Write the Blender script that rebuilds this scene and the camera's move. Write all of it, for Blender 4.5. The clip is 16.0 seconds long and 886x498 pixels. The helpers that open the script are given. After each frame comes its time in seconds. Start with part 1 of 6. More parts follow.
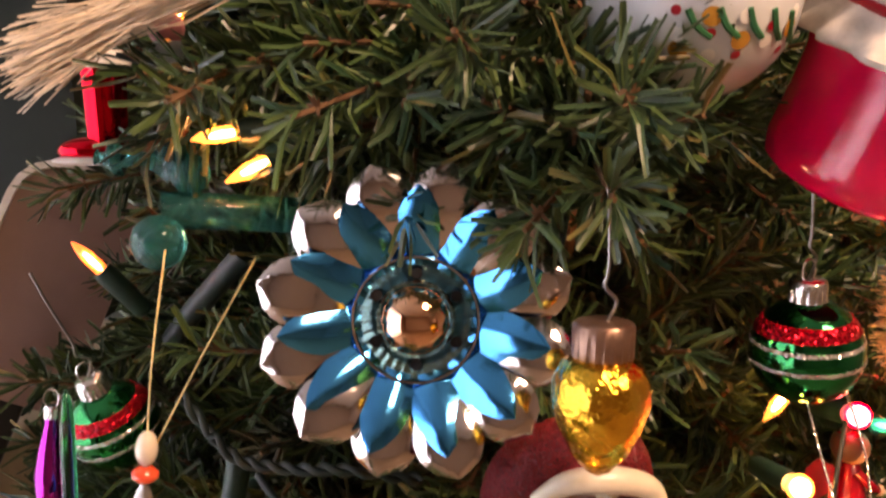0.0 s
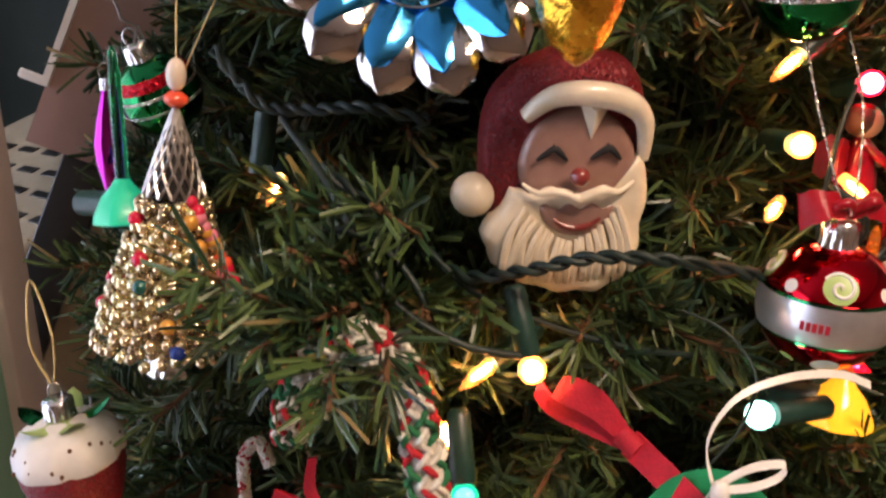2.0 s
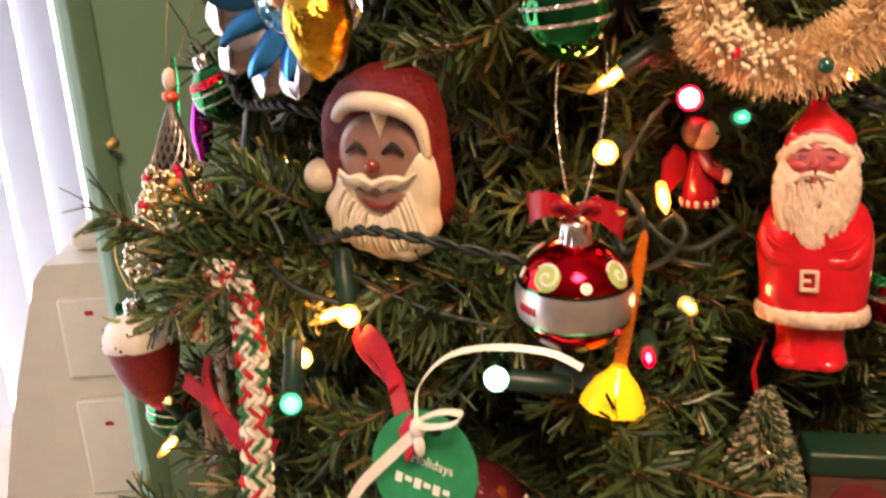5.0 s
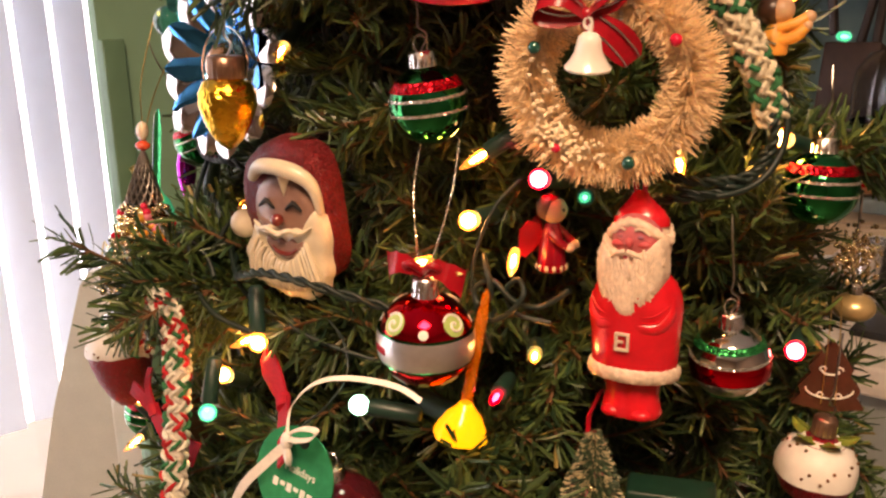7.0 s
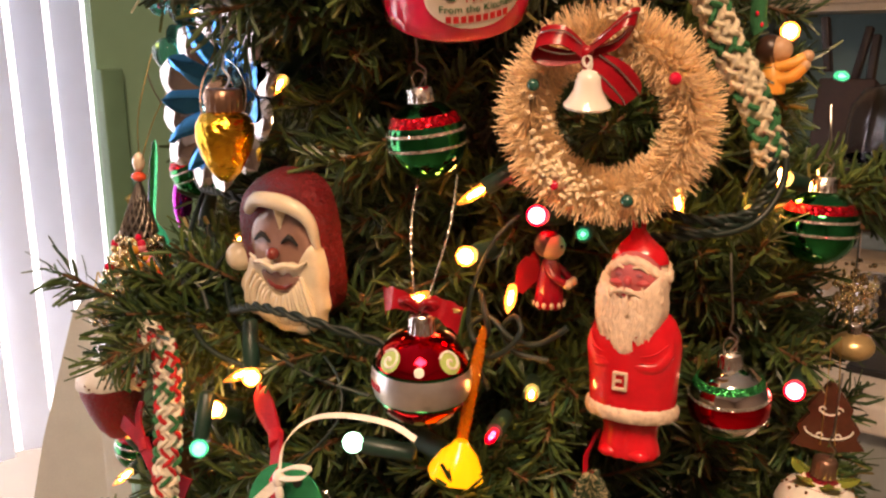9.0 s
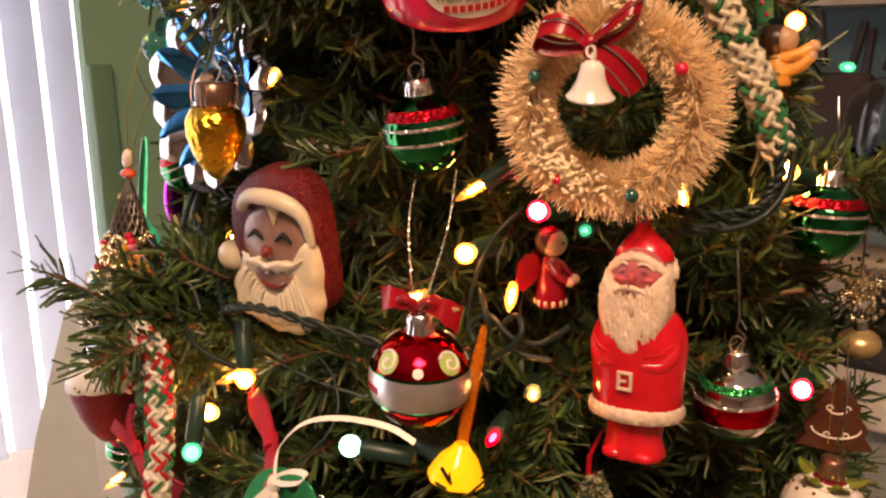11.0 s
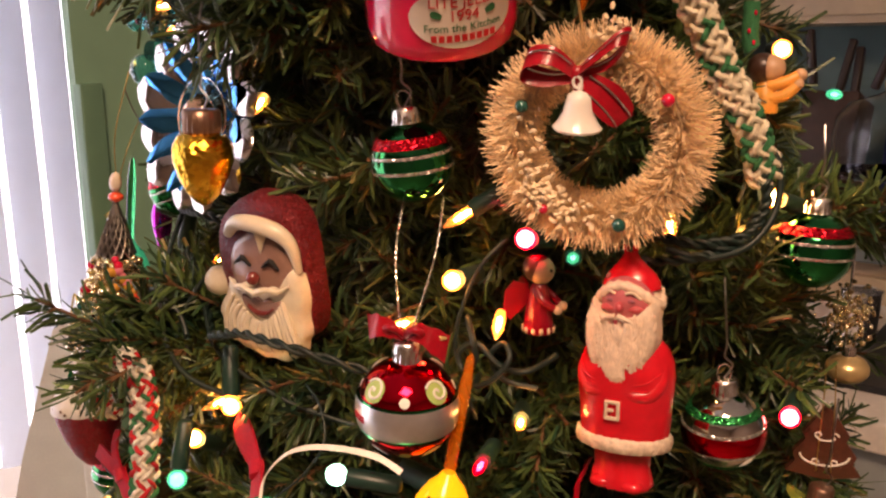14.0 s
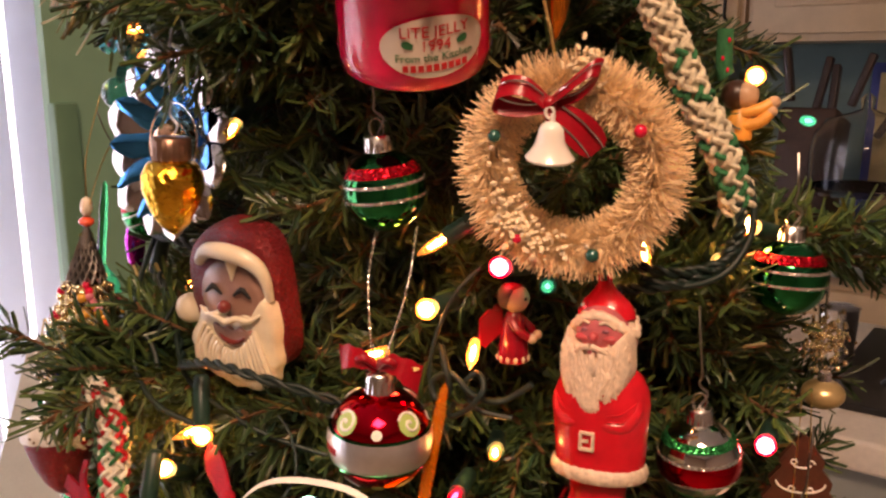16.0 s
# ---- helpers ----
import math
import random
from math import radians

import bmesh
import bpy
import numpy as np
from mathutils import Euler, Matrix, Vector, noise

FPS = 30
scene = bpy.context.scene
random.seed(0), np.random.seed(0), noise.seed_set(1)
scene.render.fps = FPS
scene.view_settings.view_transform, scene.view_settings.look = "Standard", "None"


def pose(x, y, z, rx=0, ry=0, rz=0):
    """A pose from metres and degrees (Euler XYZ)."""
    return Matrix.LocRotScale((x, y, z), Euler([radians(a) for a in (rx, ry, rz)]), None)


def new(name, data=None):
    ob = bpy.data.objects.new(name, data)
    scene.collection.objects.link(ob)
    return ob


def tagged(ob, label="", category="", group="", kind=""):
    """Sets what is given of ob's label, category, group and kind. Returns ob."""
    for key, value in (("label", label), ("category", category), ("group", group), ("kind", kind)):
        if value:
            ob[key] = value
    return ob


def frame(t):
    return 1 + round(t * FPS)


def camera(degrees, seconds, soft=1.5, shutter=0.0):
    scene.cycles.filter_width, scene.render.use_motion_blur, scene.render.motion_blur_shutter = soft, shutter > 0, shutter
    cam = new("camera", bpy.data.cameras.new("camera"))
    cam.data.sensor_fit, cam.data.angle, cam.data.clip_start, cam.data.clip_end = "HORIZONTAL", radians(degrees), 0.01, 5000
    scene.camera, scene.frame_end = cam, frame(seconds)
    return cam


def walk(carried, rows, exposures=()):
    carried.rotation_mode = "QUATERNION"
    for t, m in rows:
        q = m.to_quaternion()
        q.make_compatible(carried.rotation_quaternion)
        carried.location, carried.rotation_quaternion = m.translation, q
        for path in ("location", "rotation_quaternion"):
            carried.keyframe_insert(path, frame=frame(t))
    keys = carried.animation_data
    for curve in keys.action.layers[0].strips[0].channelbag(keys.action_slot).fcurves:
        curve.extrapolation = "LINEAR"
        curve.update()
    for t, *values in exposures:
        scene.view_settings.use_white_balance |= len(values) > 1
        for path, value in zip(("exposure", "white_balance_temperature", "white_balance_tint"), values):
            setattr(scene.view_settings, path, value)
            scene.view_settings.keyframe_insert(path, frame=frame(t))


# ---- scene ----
cam = camera(53.8, 16.0, 2.3, 0.4)
METRES, EYE, TILT, LEAN, TURN = 0.60, 1.40, 0.0, 0.0, 0.0
ROWS = [
    (0.0, 0.0, 0.0, 0.0, -0.14, -8.41, 0.97),
    (0.5, 0.0104, -0.017, -0.033, 1.06, -10.48, 0.79),
    (1.0, 0.0208, -0.0429, -0.0767, 3.18, -13.01, 0.63),
    (1.5, 0.04, -0.0562, -0.1064, 4.69, -15.48, 1.55),
    (2.0, 0.0583, -0.0597, -0.1345, 6.09, -17.42, 1.01),
    (2.5, 0.0688, -0.069, -0.1564, 8.1, -18.41, 0.96),
    (3.0, 0.0824, -0.0773, -0.1695, 9.96, -19.0, 1.31),
    (3.5, 0.1047, -0.0815, -0.1787, 11.2, -19.64, 1.15),
    (4.0, 0.2191, -0.09, -0.1753, 20.06, -19.13, 0.97),
    (4.5, 0.4092, -0.0724, -0.156, 27.64, -18.26, 0.21),
    (5.0, 0.5041, -0.0545, -0.1179, 33.21, -17.16, 3.18),
    (5.2, 0.5, -0.045, -0.1033, 34.0, -16.7, 3.6),
    (7.3, 0.7197, -0.048, -0.0656, 39.4, -14.65, 0.88),
    (7.5, 0.7197, -0.048, -0.0656, 39.39, -13.76, 0.88),
    (8.0, 0.7175, -0.0555, -0.0615, 39.49, -13.48, 0.66),
    (8.5, 0.7074, -0.0492, -0.0638, 38.96, -13.79, 0.59),
    (9.0, 0.7019, -0.0431, -0.0623, 38.74, -13.47, 0.4),
    (11.5, 0.6844, -0.0268, -0.0674, 38.02, -13.72, 0.64),
    (12.0, 0.6887, -0.0252, -0.0664, 37.4, -13.61, 0.21),
    (12.5, 0.6927, -0.0257, -0.0565, 37.36, -13.19, 0.14),
    (13.0, 0.6873, -0.0235, -0.0591, 37.44, -13.13, 0.3),
    (13.5, 0.6884, -0.0226, -0.0587, 37.43, -13.23, 0.29),
    (14.0, 0.6863, -0.023, -0.0557, 37.83, -12.81, 0.37),
    (14.5, 0.6866, -0.0234, -0.0567, 37.75, -12.86, 0.39),
    (15.0, 0.6842, -0.0241, -0.0545, 37.92, -12.51, 0.1),
    (15.5, 0.6823, -0.0253, -0.0482, 37.6, -12.16, 0.46),
    (16.0, 0.6867, -0.0107, -0.0443, 36.71, -11.97, 0.17),
]
walk(cam, [(t, pose(0, 0, EYE, TILT, LEAN, TURN) @ pose(METRES * x, METRES * y, METRES * z, 90 + pitch, roll, yaw)) for t, x, y, z, yaw, pitch, roll in ROWS],
     [(0.0, 0.24, 7100, 34), (1.5, -0.10, 6400, 29), (3.5, 0.04, 5300, 18), (4.5, 0.10, 5900, 20), (5.0, 0.20, 7000, 29), (7.5, 0.04, 7500, 30), (16.0, -0.14, 7200, 36)])

# ---- world and large lights ----
world = bpy.data.worlds.new("world")
scene.world = world
world.use_nodes = True
sky = world.node_tree.nodes.new("ShaderNodeTexSky")
sky.sky_type, sky.sun_disc = "NISHITA", False
sky.sun_elevation, sky.sun_rotation = radians(35), radians(250)
world.node_tree.links.new(sky.outputs[0], world.node_tree.nodes["Background"].inputs[0])
world.node_tree.nodes["Background"].inputs[1].default_value = 0.12


def area(name, m, w, h, power, colour):
    lamp = bpy.data.lights.new(name, "AREA")
    lamp.shape, lamp.size, lamp.size_y, lamp.energy, lamp.color = "RECTANGLE", w, h, power, colour
    ob = new(name, lamp)
    ob.matrix_world = m
    return ob


area("window_daylight", pose(-1.62, 0.15, 1.2, 0, -90, 0), 1.9, 3.0, 50, (0.80, 0.90, 1.0))
area("ceiling_lamp_light", pose(0.74, -0.50, 2.36), 0.5, 0.5, 40, (1.0, 0.74, 0.47))
# Unseen fill lamp, added to brighten the kitchen.
area("kitchen_fill_light", pose(0.3, 1.9, 2.36), 0.5, 0.3, 0.7, (1.0, 0.70, 0.40))


# ---- materials ----
def nodes_of(name):
    m = bpy.data.materials.new(name)
    m.use_nodes = True
    return m, m.node_tree.nodes, m.node_tree.links, m.node_tree.nodes["Principled BSDF"]


def mat(name, colour, rough=0.5, metal=0.0, scale=60.0, vary=0.25, bump=0.1, size=0.001, trans=0.0, coat=0.0, emit=None, glow=0.0, alpha=1.0, island=0.0, sub=0.0):
    """A surface with a fine grain and broad stains; scale: grain per metre."""
    m, n, l, b = nodes_of(name)
    co = n.new("ShaderNodeTexCoord")
    fine, broad = n.new("ShaderNodeTexNoise"), n.new("ShaderNodeTexNoise")
    fine.inputs["Scale"].default_value, broad.inputs["Scale"].default_value = scale, scale / 7
    fine.inputs["Detail"].default_value = 4
    mix = n.new("ShaderNodeMath")
    mix.operation = "ADD"
    for tex, slot in ((fine, 0), (broad, 1)):
        l.new(co.outputs["Object"], tex.inputs["Vector"])
        l.new(tex.outputs["Fac"], mix.inputs[slot])
    ramp = n.new("ShaderNodeMapRange")
    ramp.inputs[1].default_value, ramp.inputs[2].default_value = 0.6, 1.4
    ramp.inputs[3].default_value, ramp.inputs[4].default_value = 1 - vary, 1 + vary
    l.new(mix.outputs[0], ramp.inputs[0])
    value = ramp.outputs[0]
    if island:
        geo = n.new("ShaderNodeNewGeometry")
        r2 = n.new("ShaderNodeMapRange")
        r2.inputs[3].default_value, r2.inputs[4].default_value = 1 - island, 1 + island
        l.new(geo.outputs["Random Per Island"], r2.inputs[0])
        mul = n.new("ShaderNodeMath")
        mul.operation = "MULTIPLY"
        l.new(value, mul.inputs[0])
        l.new(r2.outputs[0], mul.inputs[1])
        value = mul.outputs[0]
    tint = n.new("ShaderNodeVectorMath")
    tint.operation = "SCALE"
    tint.inputs[0].default_value = colour
    l.new(value, tint.inputs["Scale"])
    l.new(tint.outputs[0], b.inputs["Base Color"])
    b.inputs["Roughness"].default_value, b.inputs["Metallic"].default_value = rough, metal
    b.inputs["Transmission Weight"].default_value = trans
    b.inputs["Coat Weight"].default_value = coat
    b.inputs["Coat Roughness"].default_value = 0.08
    b.inputs["Alpha"].default_value = alpha
    if sub:
        b.inputs["Subsurface Weight"].default_value = sub
        b.inputs["Subsurface Scale"].default_value = 0.004
    if emit:
        b.inputs["Emission Color"].default_value = (*emit, 1)
        b.inputs["Emission Strength"].default_value = glow
    if bump:
        bp = n.new("ShaderNodeBump")
        bp.inputs["Strength"].default_value, bp.inputs["Distance"].default_value = bump, size
        l.new(fine.outputs["Fac"], bp.inputs["Height"])
        l.new(bp.outputs[0], b.inputs["Normal"])
    return m


def glitter(name, colour, metal=0.8, scale=1500.0, rough=0.22):
    """Loose flakes: cells that tilt and shine one by one."""
    m, n, l, b = nodes_of(name)
    co, vor = n.new("ShaderNodeTexCoord"), n.new("ShaderNodeTexVoronoi")
    vor.inputs["Scale"].default_value = scale
    l.new(co.outputs["Object"], vor.inputs["Vector"])
    sep = n.new("ShaderNodeSeparateColor")
    l.new(vor.outputs["Color"], sep.inputs[0])
    r = n.new("ShaderNodeMapRange")
    r.inputs[3].default_value, r.inputs[4].default_value = 0.35, 1.5
    l.new(sep.outputs[0], r.inputs[0])
    tint = n.new("ShaderNodeVectorMath")
    tint.operation = "SCALE"
    tint.inputs[0].default_value = colour
    l.new(r.outputs[0], tint.inputs["Scale"])
    l.new(tint.outputs[0], b.inputs["Base Color"])
    b.inputs["Metallic"].default_value, b.inputs["Roughness"].default_value = metal, rough
    geo, off, tilt, norm = n.new("ShaderNodeNewGeometry"), n.new("ShaderNodeVectorMath"), n.new("ShaderNodeVectorMath"), n.new("ShaderNodeVectorMath")
    off.operation, tilt.operation, norm.operation = "SUBTRACT", "MULTIPLY_ADD", "NORMALIZE"
    off.inputs[1].default_value, tilt.inputs[1].default_value = (0.5, 0.5, 0.5), (1.3, 1.3, 1.3)
    l.new(vor.outputs["Color"], off.inputs[0])
    l.new(off.outputs[0], tilt.inputs[0])
    l.new(geo.outputs["Normal"], tilt.inputs[2])
    l.new(tilt.outputs[0], norm.inputs[0])
    l.new(norm.outputs[0], b.inputs["Normal"])
    return m


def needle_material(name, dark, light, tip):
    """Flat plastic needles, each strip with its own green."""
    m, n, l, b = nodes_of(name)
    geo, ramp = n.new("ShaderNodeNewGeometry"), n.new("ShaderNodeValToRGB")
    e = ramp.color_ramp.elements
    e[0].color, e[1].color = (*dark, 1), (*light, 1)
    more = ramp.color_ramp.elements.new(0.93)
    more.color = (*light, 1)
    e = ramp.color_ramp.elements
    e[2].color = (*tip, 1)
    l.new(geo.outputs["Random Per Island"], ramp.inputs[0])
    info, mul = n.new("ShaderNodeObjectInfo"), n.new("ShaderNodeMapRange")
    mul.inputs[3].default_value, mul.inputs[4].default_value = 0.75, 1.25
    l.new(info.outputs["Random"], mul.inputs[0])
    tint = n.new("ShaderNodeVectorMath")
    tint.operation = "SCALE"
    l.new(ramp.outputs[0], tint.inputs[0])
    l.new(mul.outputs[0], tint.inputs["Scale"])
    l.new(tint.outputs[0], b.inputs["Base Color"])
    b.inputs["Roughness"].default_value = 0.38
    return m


def bulb_material(name, colour, glow):
    m, n, l, b = nodes_of(name)
    b.inputs["Base Color"].default_value = (*colour, 1)
    b.inputs["Roughness"].default_value = 0.15
    b.inputs["Emission Color"].default_value = (*colour, 1)
    b.inputs["Emission Strength"].default_value = glow
    return m


def tinted_bulb(name, colour, glow, cover):
    """The thin glowing glass of a lamp, through which its filament shows."""
    m, n, l, b = nodes_of(name)
    b.inputs["Base Color"].default_value = (*colour, 1)
    b.inputs["Roughness"].default_value = 0.12
    b.inputs["Emission Color"].default_value = (*colour, 1)
    b.inputs["Emission Strength"].default_value = glow
    b.inputs["Alpha"].default_value = cover
    return m


def glass(name, colour, rough=0.02, mixin=0.0, ior=1.3):
    m, n, l, b = nodes_of(name)
    b.inputs["Base Color"].default_value = (*colour, 1)
    b.inputs["Roughness"].default_value, b.inputs["IOR"].default_value = rough, ior
    b.inputs["Transmission Weight"].default_value = 1 - mixin
    b.inputs["Coat Weight"].default_value = 0.5
    return m


NEEDLE = needle_material("pine_needle", (0.012, 0.044, 0.021), (0.086, 0.138, 0.036), (0.22, 0.16, 0.05))
# Darker copy of the needles: shade inside the crown is put into its colour.
INNER = needle_material("shaded_inner_needle", (0.022, 0.030, 0.014), (0.060, 0.062, 0.024), (0.16, 0.085, 0.03))
BARK = mat("brown_twig", (0.15, 0.075, 0.03), 0.8, scale=300, bump=0.4)
WIRE = mat("green_wire", (0.005, 0.018, 0.014), 0.5, scale=400, vary=0.3)
SOCKET = mat("green_socket_plastic", (0.010, 0.040, 0.030), 0.4, scale=300)
STEEL = mat("dull_steel_wire", (0.30, 0.29, 0.27), 0.35, 1.0, scale=500)
SILVER = mat("silver_cap", (0.80, 0.78, 0.75), 0.22, 1.0, scale=500, vary=0.15, bump=0.15)
TIN = mat("polished_tin", (0.66, 0.62, 0.60), 0.12, 1.0, scale=45, vary=0.06, bump=0.22, size=0.004)
BLUETIN = mat("blue_foil", (0.055, 0.38, 0.82), 0.14, 1.0, scale=40, vary=0.20, bump=0.16, size=0.004)
GOLDFOIL = mat("gold_foil", (0.88, 0.50, 0.045), 0.12, 1.0, scale=170, vary=0.35, bump=0.5, size=0.004)
COPPER = mat("copper_ball", (0.85, 0.50, 0.30), 0.06, 1.0, scale=60, vary=0.1, bump=0.02)
REDMETAL = mat("red_mirror_glass", (0.70, 0.010, 0.022), 0.10, 1.0, scale=80, vary=0.2, bump=0.03)
GREENMETAL = mat("green_mirror_glass", (0.015, 0.22, 0.07), 0.07, 1.0, scale=80, vary=0.25, bump=0.03)
SILVERMETAL = mat("silver_mirror_glass", (0.78, 0.76, 0.72), 0.08, 1.0, scale=80, vary=0.12, bump=0.03)
SATIN = mat("satin_silver_band", (0.74, 0.73, 0.73), 0.34, 0.9, scale=200, vary=0.1, bump=0.05)
PURPLE = mat("purple_mirror_glass", (0.55, 0.04, 0.50), 0.12, 1.0, scale=80, vary=0.2)
REDGLIT, GREENGLIT, SILVERGLIT = glitter("red_glitter", (0.55, 0.008, 0.02)), glitter("green_glitter", (0.02, 0.35, 0.10)), glitter("silver_glitter", (0.70, 0.68, 0.62))
BERRYGLIT = glitter("wine_red_glitter", (0.23, 0.006, 0.017), 0.2, 2000, 0.4)
FILIGREE = mat("dark_silver", (0.50, 0.48, 0.45), 0.28, 1.0, scale=400, bump=0.2)
DARKGLIT = glitter("dark_red_glitter", (0.17, 0.008, 0.012), 0.35, 2200, 0.4)
CREAM = mat("cream_glazed_paint", (0.72, 0.64, 0.47), 0.32, scale=180, vary=0.12, bump=0.15, coat=0.3)
FACE = mat("brown_translucent_glass", (0.30, 0.17, 0.13), 0.25, scale=150, vary=0.2, coat=0.5)
MOUTH = mat("dark_red_lacquer", (0.17, 0.026, 0.020), 0.15, scale=200, vary=0.35, coat=0.6)
BLACK = mat("black_paint", (0.008, 0.008, 0.008), 0.7, scale=100)
WHITE = mat("white_paint", (0.78, 0.76, 0.70), 0.4, scale=150, vary=0.1)
LIME = mat("lime_paint", (0.38, 0.52, 0.16), 0.4, scale=150, vary=0.1)
REDPL = mat("red_plastic", (0.66, 0.014, 0.022), 0.22, scale=140, vary=0.25, coat=0.4, bump=0.35, sub=0.15)
# Strong mottling in the beard colour stands in for shade between its strands.
BEARD = mat("painted_beard", (0.74, 0.58, 0.44), 0.45, scale=420, vary=0.30, bump=0.5, size=0.0015)
SKIN = mat("pink_plastic", (0.50, 0.125, 0.14), 0.35, scale=180, vary=0.2)
BRISTLE = mat("cream_bristles", (0.95, 0.73, 0.45), 0.5, scale=200, vary=0.15, island=0.3)
REDSAT = mat("red_velvet", (0.40, 0.003, 0.018), 0.7, scale=900, vary=0.35, bump=0.3)
REDRIB = mat("red_satin_ribbon", (0.33, 0.006, 0.014), 0.28, scale=500, vary=0.25, bump=0.2)
WHITERIB = mat("white_satin_ribbon", (0.80, 0.77, 0.70), 0.35, scale=500, vary=0.12, bump=0.2)
CHINA = mat("white_china", (0.82, 0.78, 0.70), 0.2, scale=100, vary=0.06, coat=0.5, bump=0.02)
YARNW = mat("white_yarn", (0.74, 0.72, 0.62), 0.85, scale=1500, vary=0.3, bump=0.8, island=0.15)
YARNR = mat("red_yarn", (0.50, 0.02, 0.025), 0.85, scale=1500, vary=0.3, bump=0.8, island=0.15)
YARNG = mat("green_yarn", (0.02, 0.16, 0.06), 0.85, scale=1500, vary=0.3, bump=0.8, island=0.15)
GOLDTHREAD = mat("gold_thread", (0.75, 0.55, 0.22), 0.3, 1.0, scale=2000, bump=0.5)
PEARL = mat("cream_pearl", (0.76, 0.66, 0.52), 0.15, scale=80, vary=0.08, coat=0.8)
CORAL = mat("coral_bead", (0.80, 0.10, 0.04), 0.2, scale=80, coat=0.5)
GOLDBEAD = mat("clear_gold_bead", (0.90, 0.70, 0.40), 0.07, 0.75, scale=300, vary=0.25, island=0.5, coat=1.0, trans=0.5)
BLUEBEAD = mat("blue_bead", (0.02, 0.05, 0.30), 0.12, scale=200, coat=0.6)
REDBEAD = mat("red_bead", (0.62, 0.015, 0.05), 0.12, scale=200, coat=0.6)
PINKBEAD = mat("pink_bead", (0.70, 0.20, 0.26), 0.12, scale=200, coat=0.6)
AMBERBEAD = mat("amber_bead", (0.72, 0.36, 0.05), 0.12, 0.3, scale=200, coat=0.6)
TEALBEAD = mat("teal_bead", (0.02, 0.12, 0.10), 0.1, 0.3, scale=200, coat=0.6)
TEALGLASS = glass("teal_blown_glass", (0.12, 0.66, 0.66), 0.02, 0.08, 1.2)
CLEAR = glass("clear_glass", (0.95, 0.96, 0.95))
THINGLASS = glass("thin_dome_glass", (0.97, 0.98, 0.97), 0.02, 0.0, 1.06)
REDGLASS = mat("red_jelly_plastic", (0.88, 0.008, 0.075), 0.14, scale=70, vary=0.25, coat=0.7, bump=0.1, sub=0.2)
GREENGLASS = glass("green_liquid_glass", (0.04, 0.55, 0.20), 0.03, 0.0)
AMBERGLASS = tinted_bulb("amber_lit_liquid", (0.9, 0.22, 0.008), 0.10, 0.36)
GREENPL = mat("green_plastic", (0.02, 0.55, 0.30), 0.35, scale=90, vary=0.12, coat=0.3, emit=(0.0, 0.6, 0.3), glow=0.35)
TAGGREEN = mat("green_foil_card", (0.03, 0.44, 0.19), 0.22, 0.5, scale=150, vary=0.25, bump=0.25)
BROWN = mat("gingerbread_brown", (0.075, 0.022, 0.010), 0.55, scale=250, vary=0.3, bump=0.4)
ORANGE = mat("orange_paint", (0.72, 0.33, 0.06), 0.4, scale=150)
WALLGREEN = mat("green_wall_paint", (0.23, 0.44, 0.31), 0.55, scale=30, vary=0.07, bump=0.06)
# Olive darkened to near black: the shade of the recess is in the colour.
DARKGREEN = mat("shaded_olive_wall", (0.022, 0.032, 0.020), 0.6, scale=30, vary=0.1)
TEALWALL = mat("teal_wall_paint", (0.16, 0.26, 0.25), 0.6, scale=30, vary=0.08)
# White casing; the pink tone of its shade is put into the colour.
CASING = mat("shade_pink_casing", (0.62, 0.52, 0.47), 0.5, scale=40, vary=0.08)
CABINET = mat("cream_cabinet_paint", (0.62, 0.46, 0.28), 0.45, scale=30, vary=0.1)
CEILWHITE = mat("white_ceiling", (0.78, 0.76, 0.70), 0.8, scale=20, vary=0.05)
# Brown of the unseen walls, tuned for reflections and fill light.
WALLBROWN = mat("plain_wall", (0.29, 0.22, 0.17), 0.7, scale=20, vary=0.06)
FLOOR = mat("brown_floor_tile", (0.28, 0.20, 0.13), 0.4, scale=12, vary=0.2)
PRINTER = mat("beige_plastic", (0.64, 0.60, 0.50), 0.45, scale=200, vary=0.06, bump=0.08)
DARKPL = mat("black_plastic", (0.015, 0.014, 0.013), 0.35, scale=150)
VINYL = mat("white_blind_vinyl", (0.80, 0.81, 0.84), 0.45, scale=20, vary=0.05)
through_light, blend = VINYL.node_tree.nodes.new("ShaderNodeBsdfTranslucent"), VINYL.node_tree.nodes.new("ShaderNodeMixShader")
through_light.inputs["Color"].default_value, blend.inputs[0].default_value = (0.66, 0.76, 0.88, 1), 0.23
VINYL.node_tree.links.new(VINYL.node_tree.nodes["Principled BSDF"].outputs[0], blend.inputs[1])
VINYL.node_tree.links.new(through_light.outputs[0], blend.inputs[2])
VINYL.node_tree.links.new(blend.outputs[0], VINYL.node_tree.nodes["Material Output"].inputs[0])
COUNTER = mat("cream_counter", (0.72, 0.64, 0.52), 0.35, scale=90, vary=0.12)
GREYPAINT = mat("grey_green_panel", (0.30, 0.33, 0.30), 0.5, scale=40, vary=0.08)
WOOD = mat("warm_wood", (0.30, 0.14, 0.055), 0.45, scale=60, vary=0.3)
BOARD = mat("brownish_pink_board", (0.32, 0.20, 0.17), 0.45, scale=40, vary=0.1)
BROWNSTRIPE = mat("straw_bristles", (0.70, 0.55, 0.36), 0.55, scale=300, vary=0.2, island=0.3)
WARM, WARMDIM = tinted_bulb("warm_white_bulb", (1.0, 0.34, 0.05), 3.2, 0.55), tinted_bulb("clear_warm_bulb", (1.0, 0.36, 0.06), 1.5, 0.35)
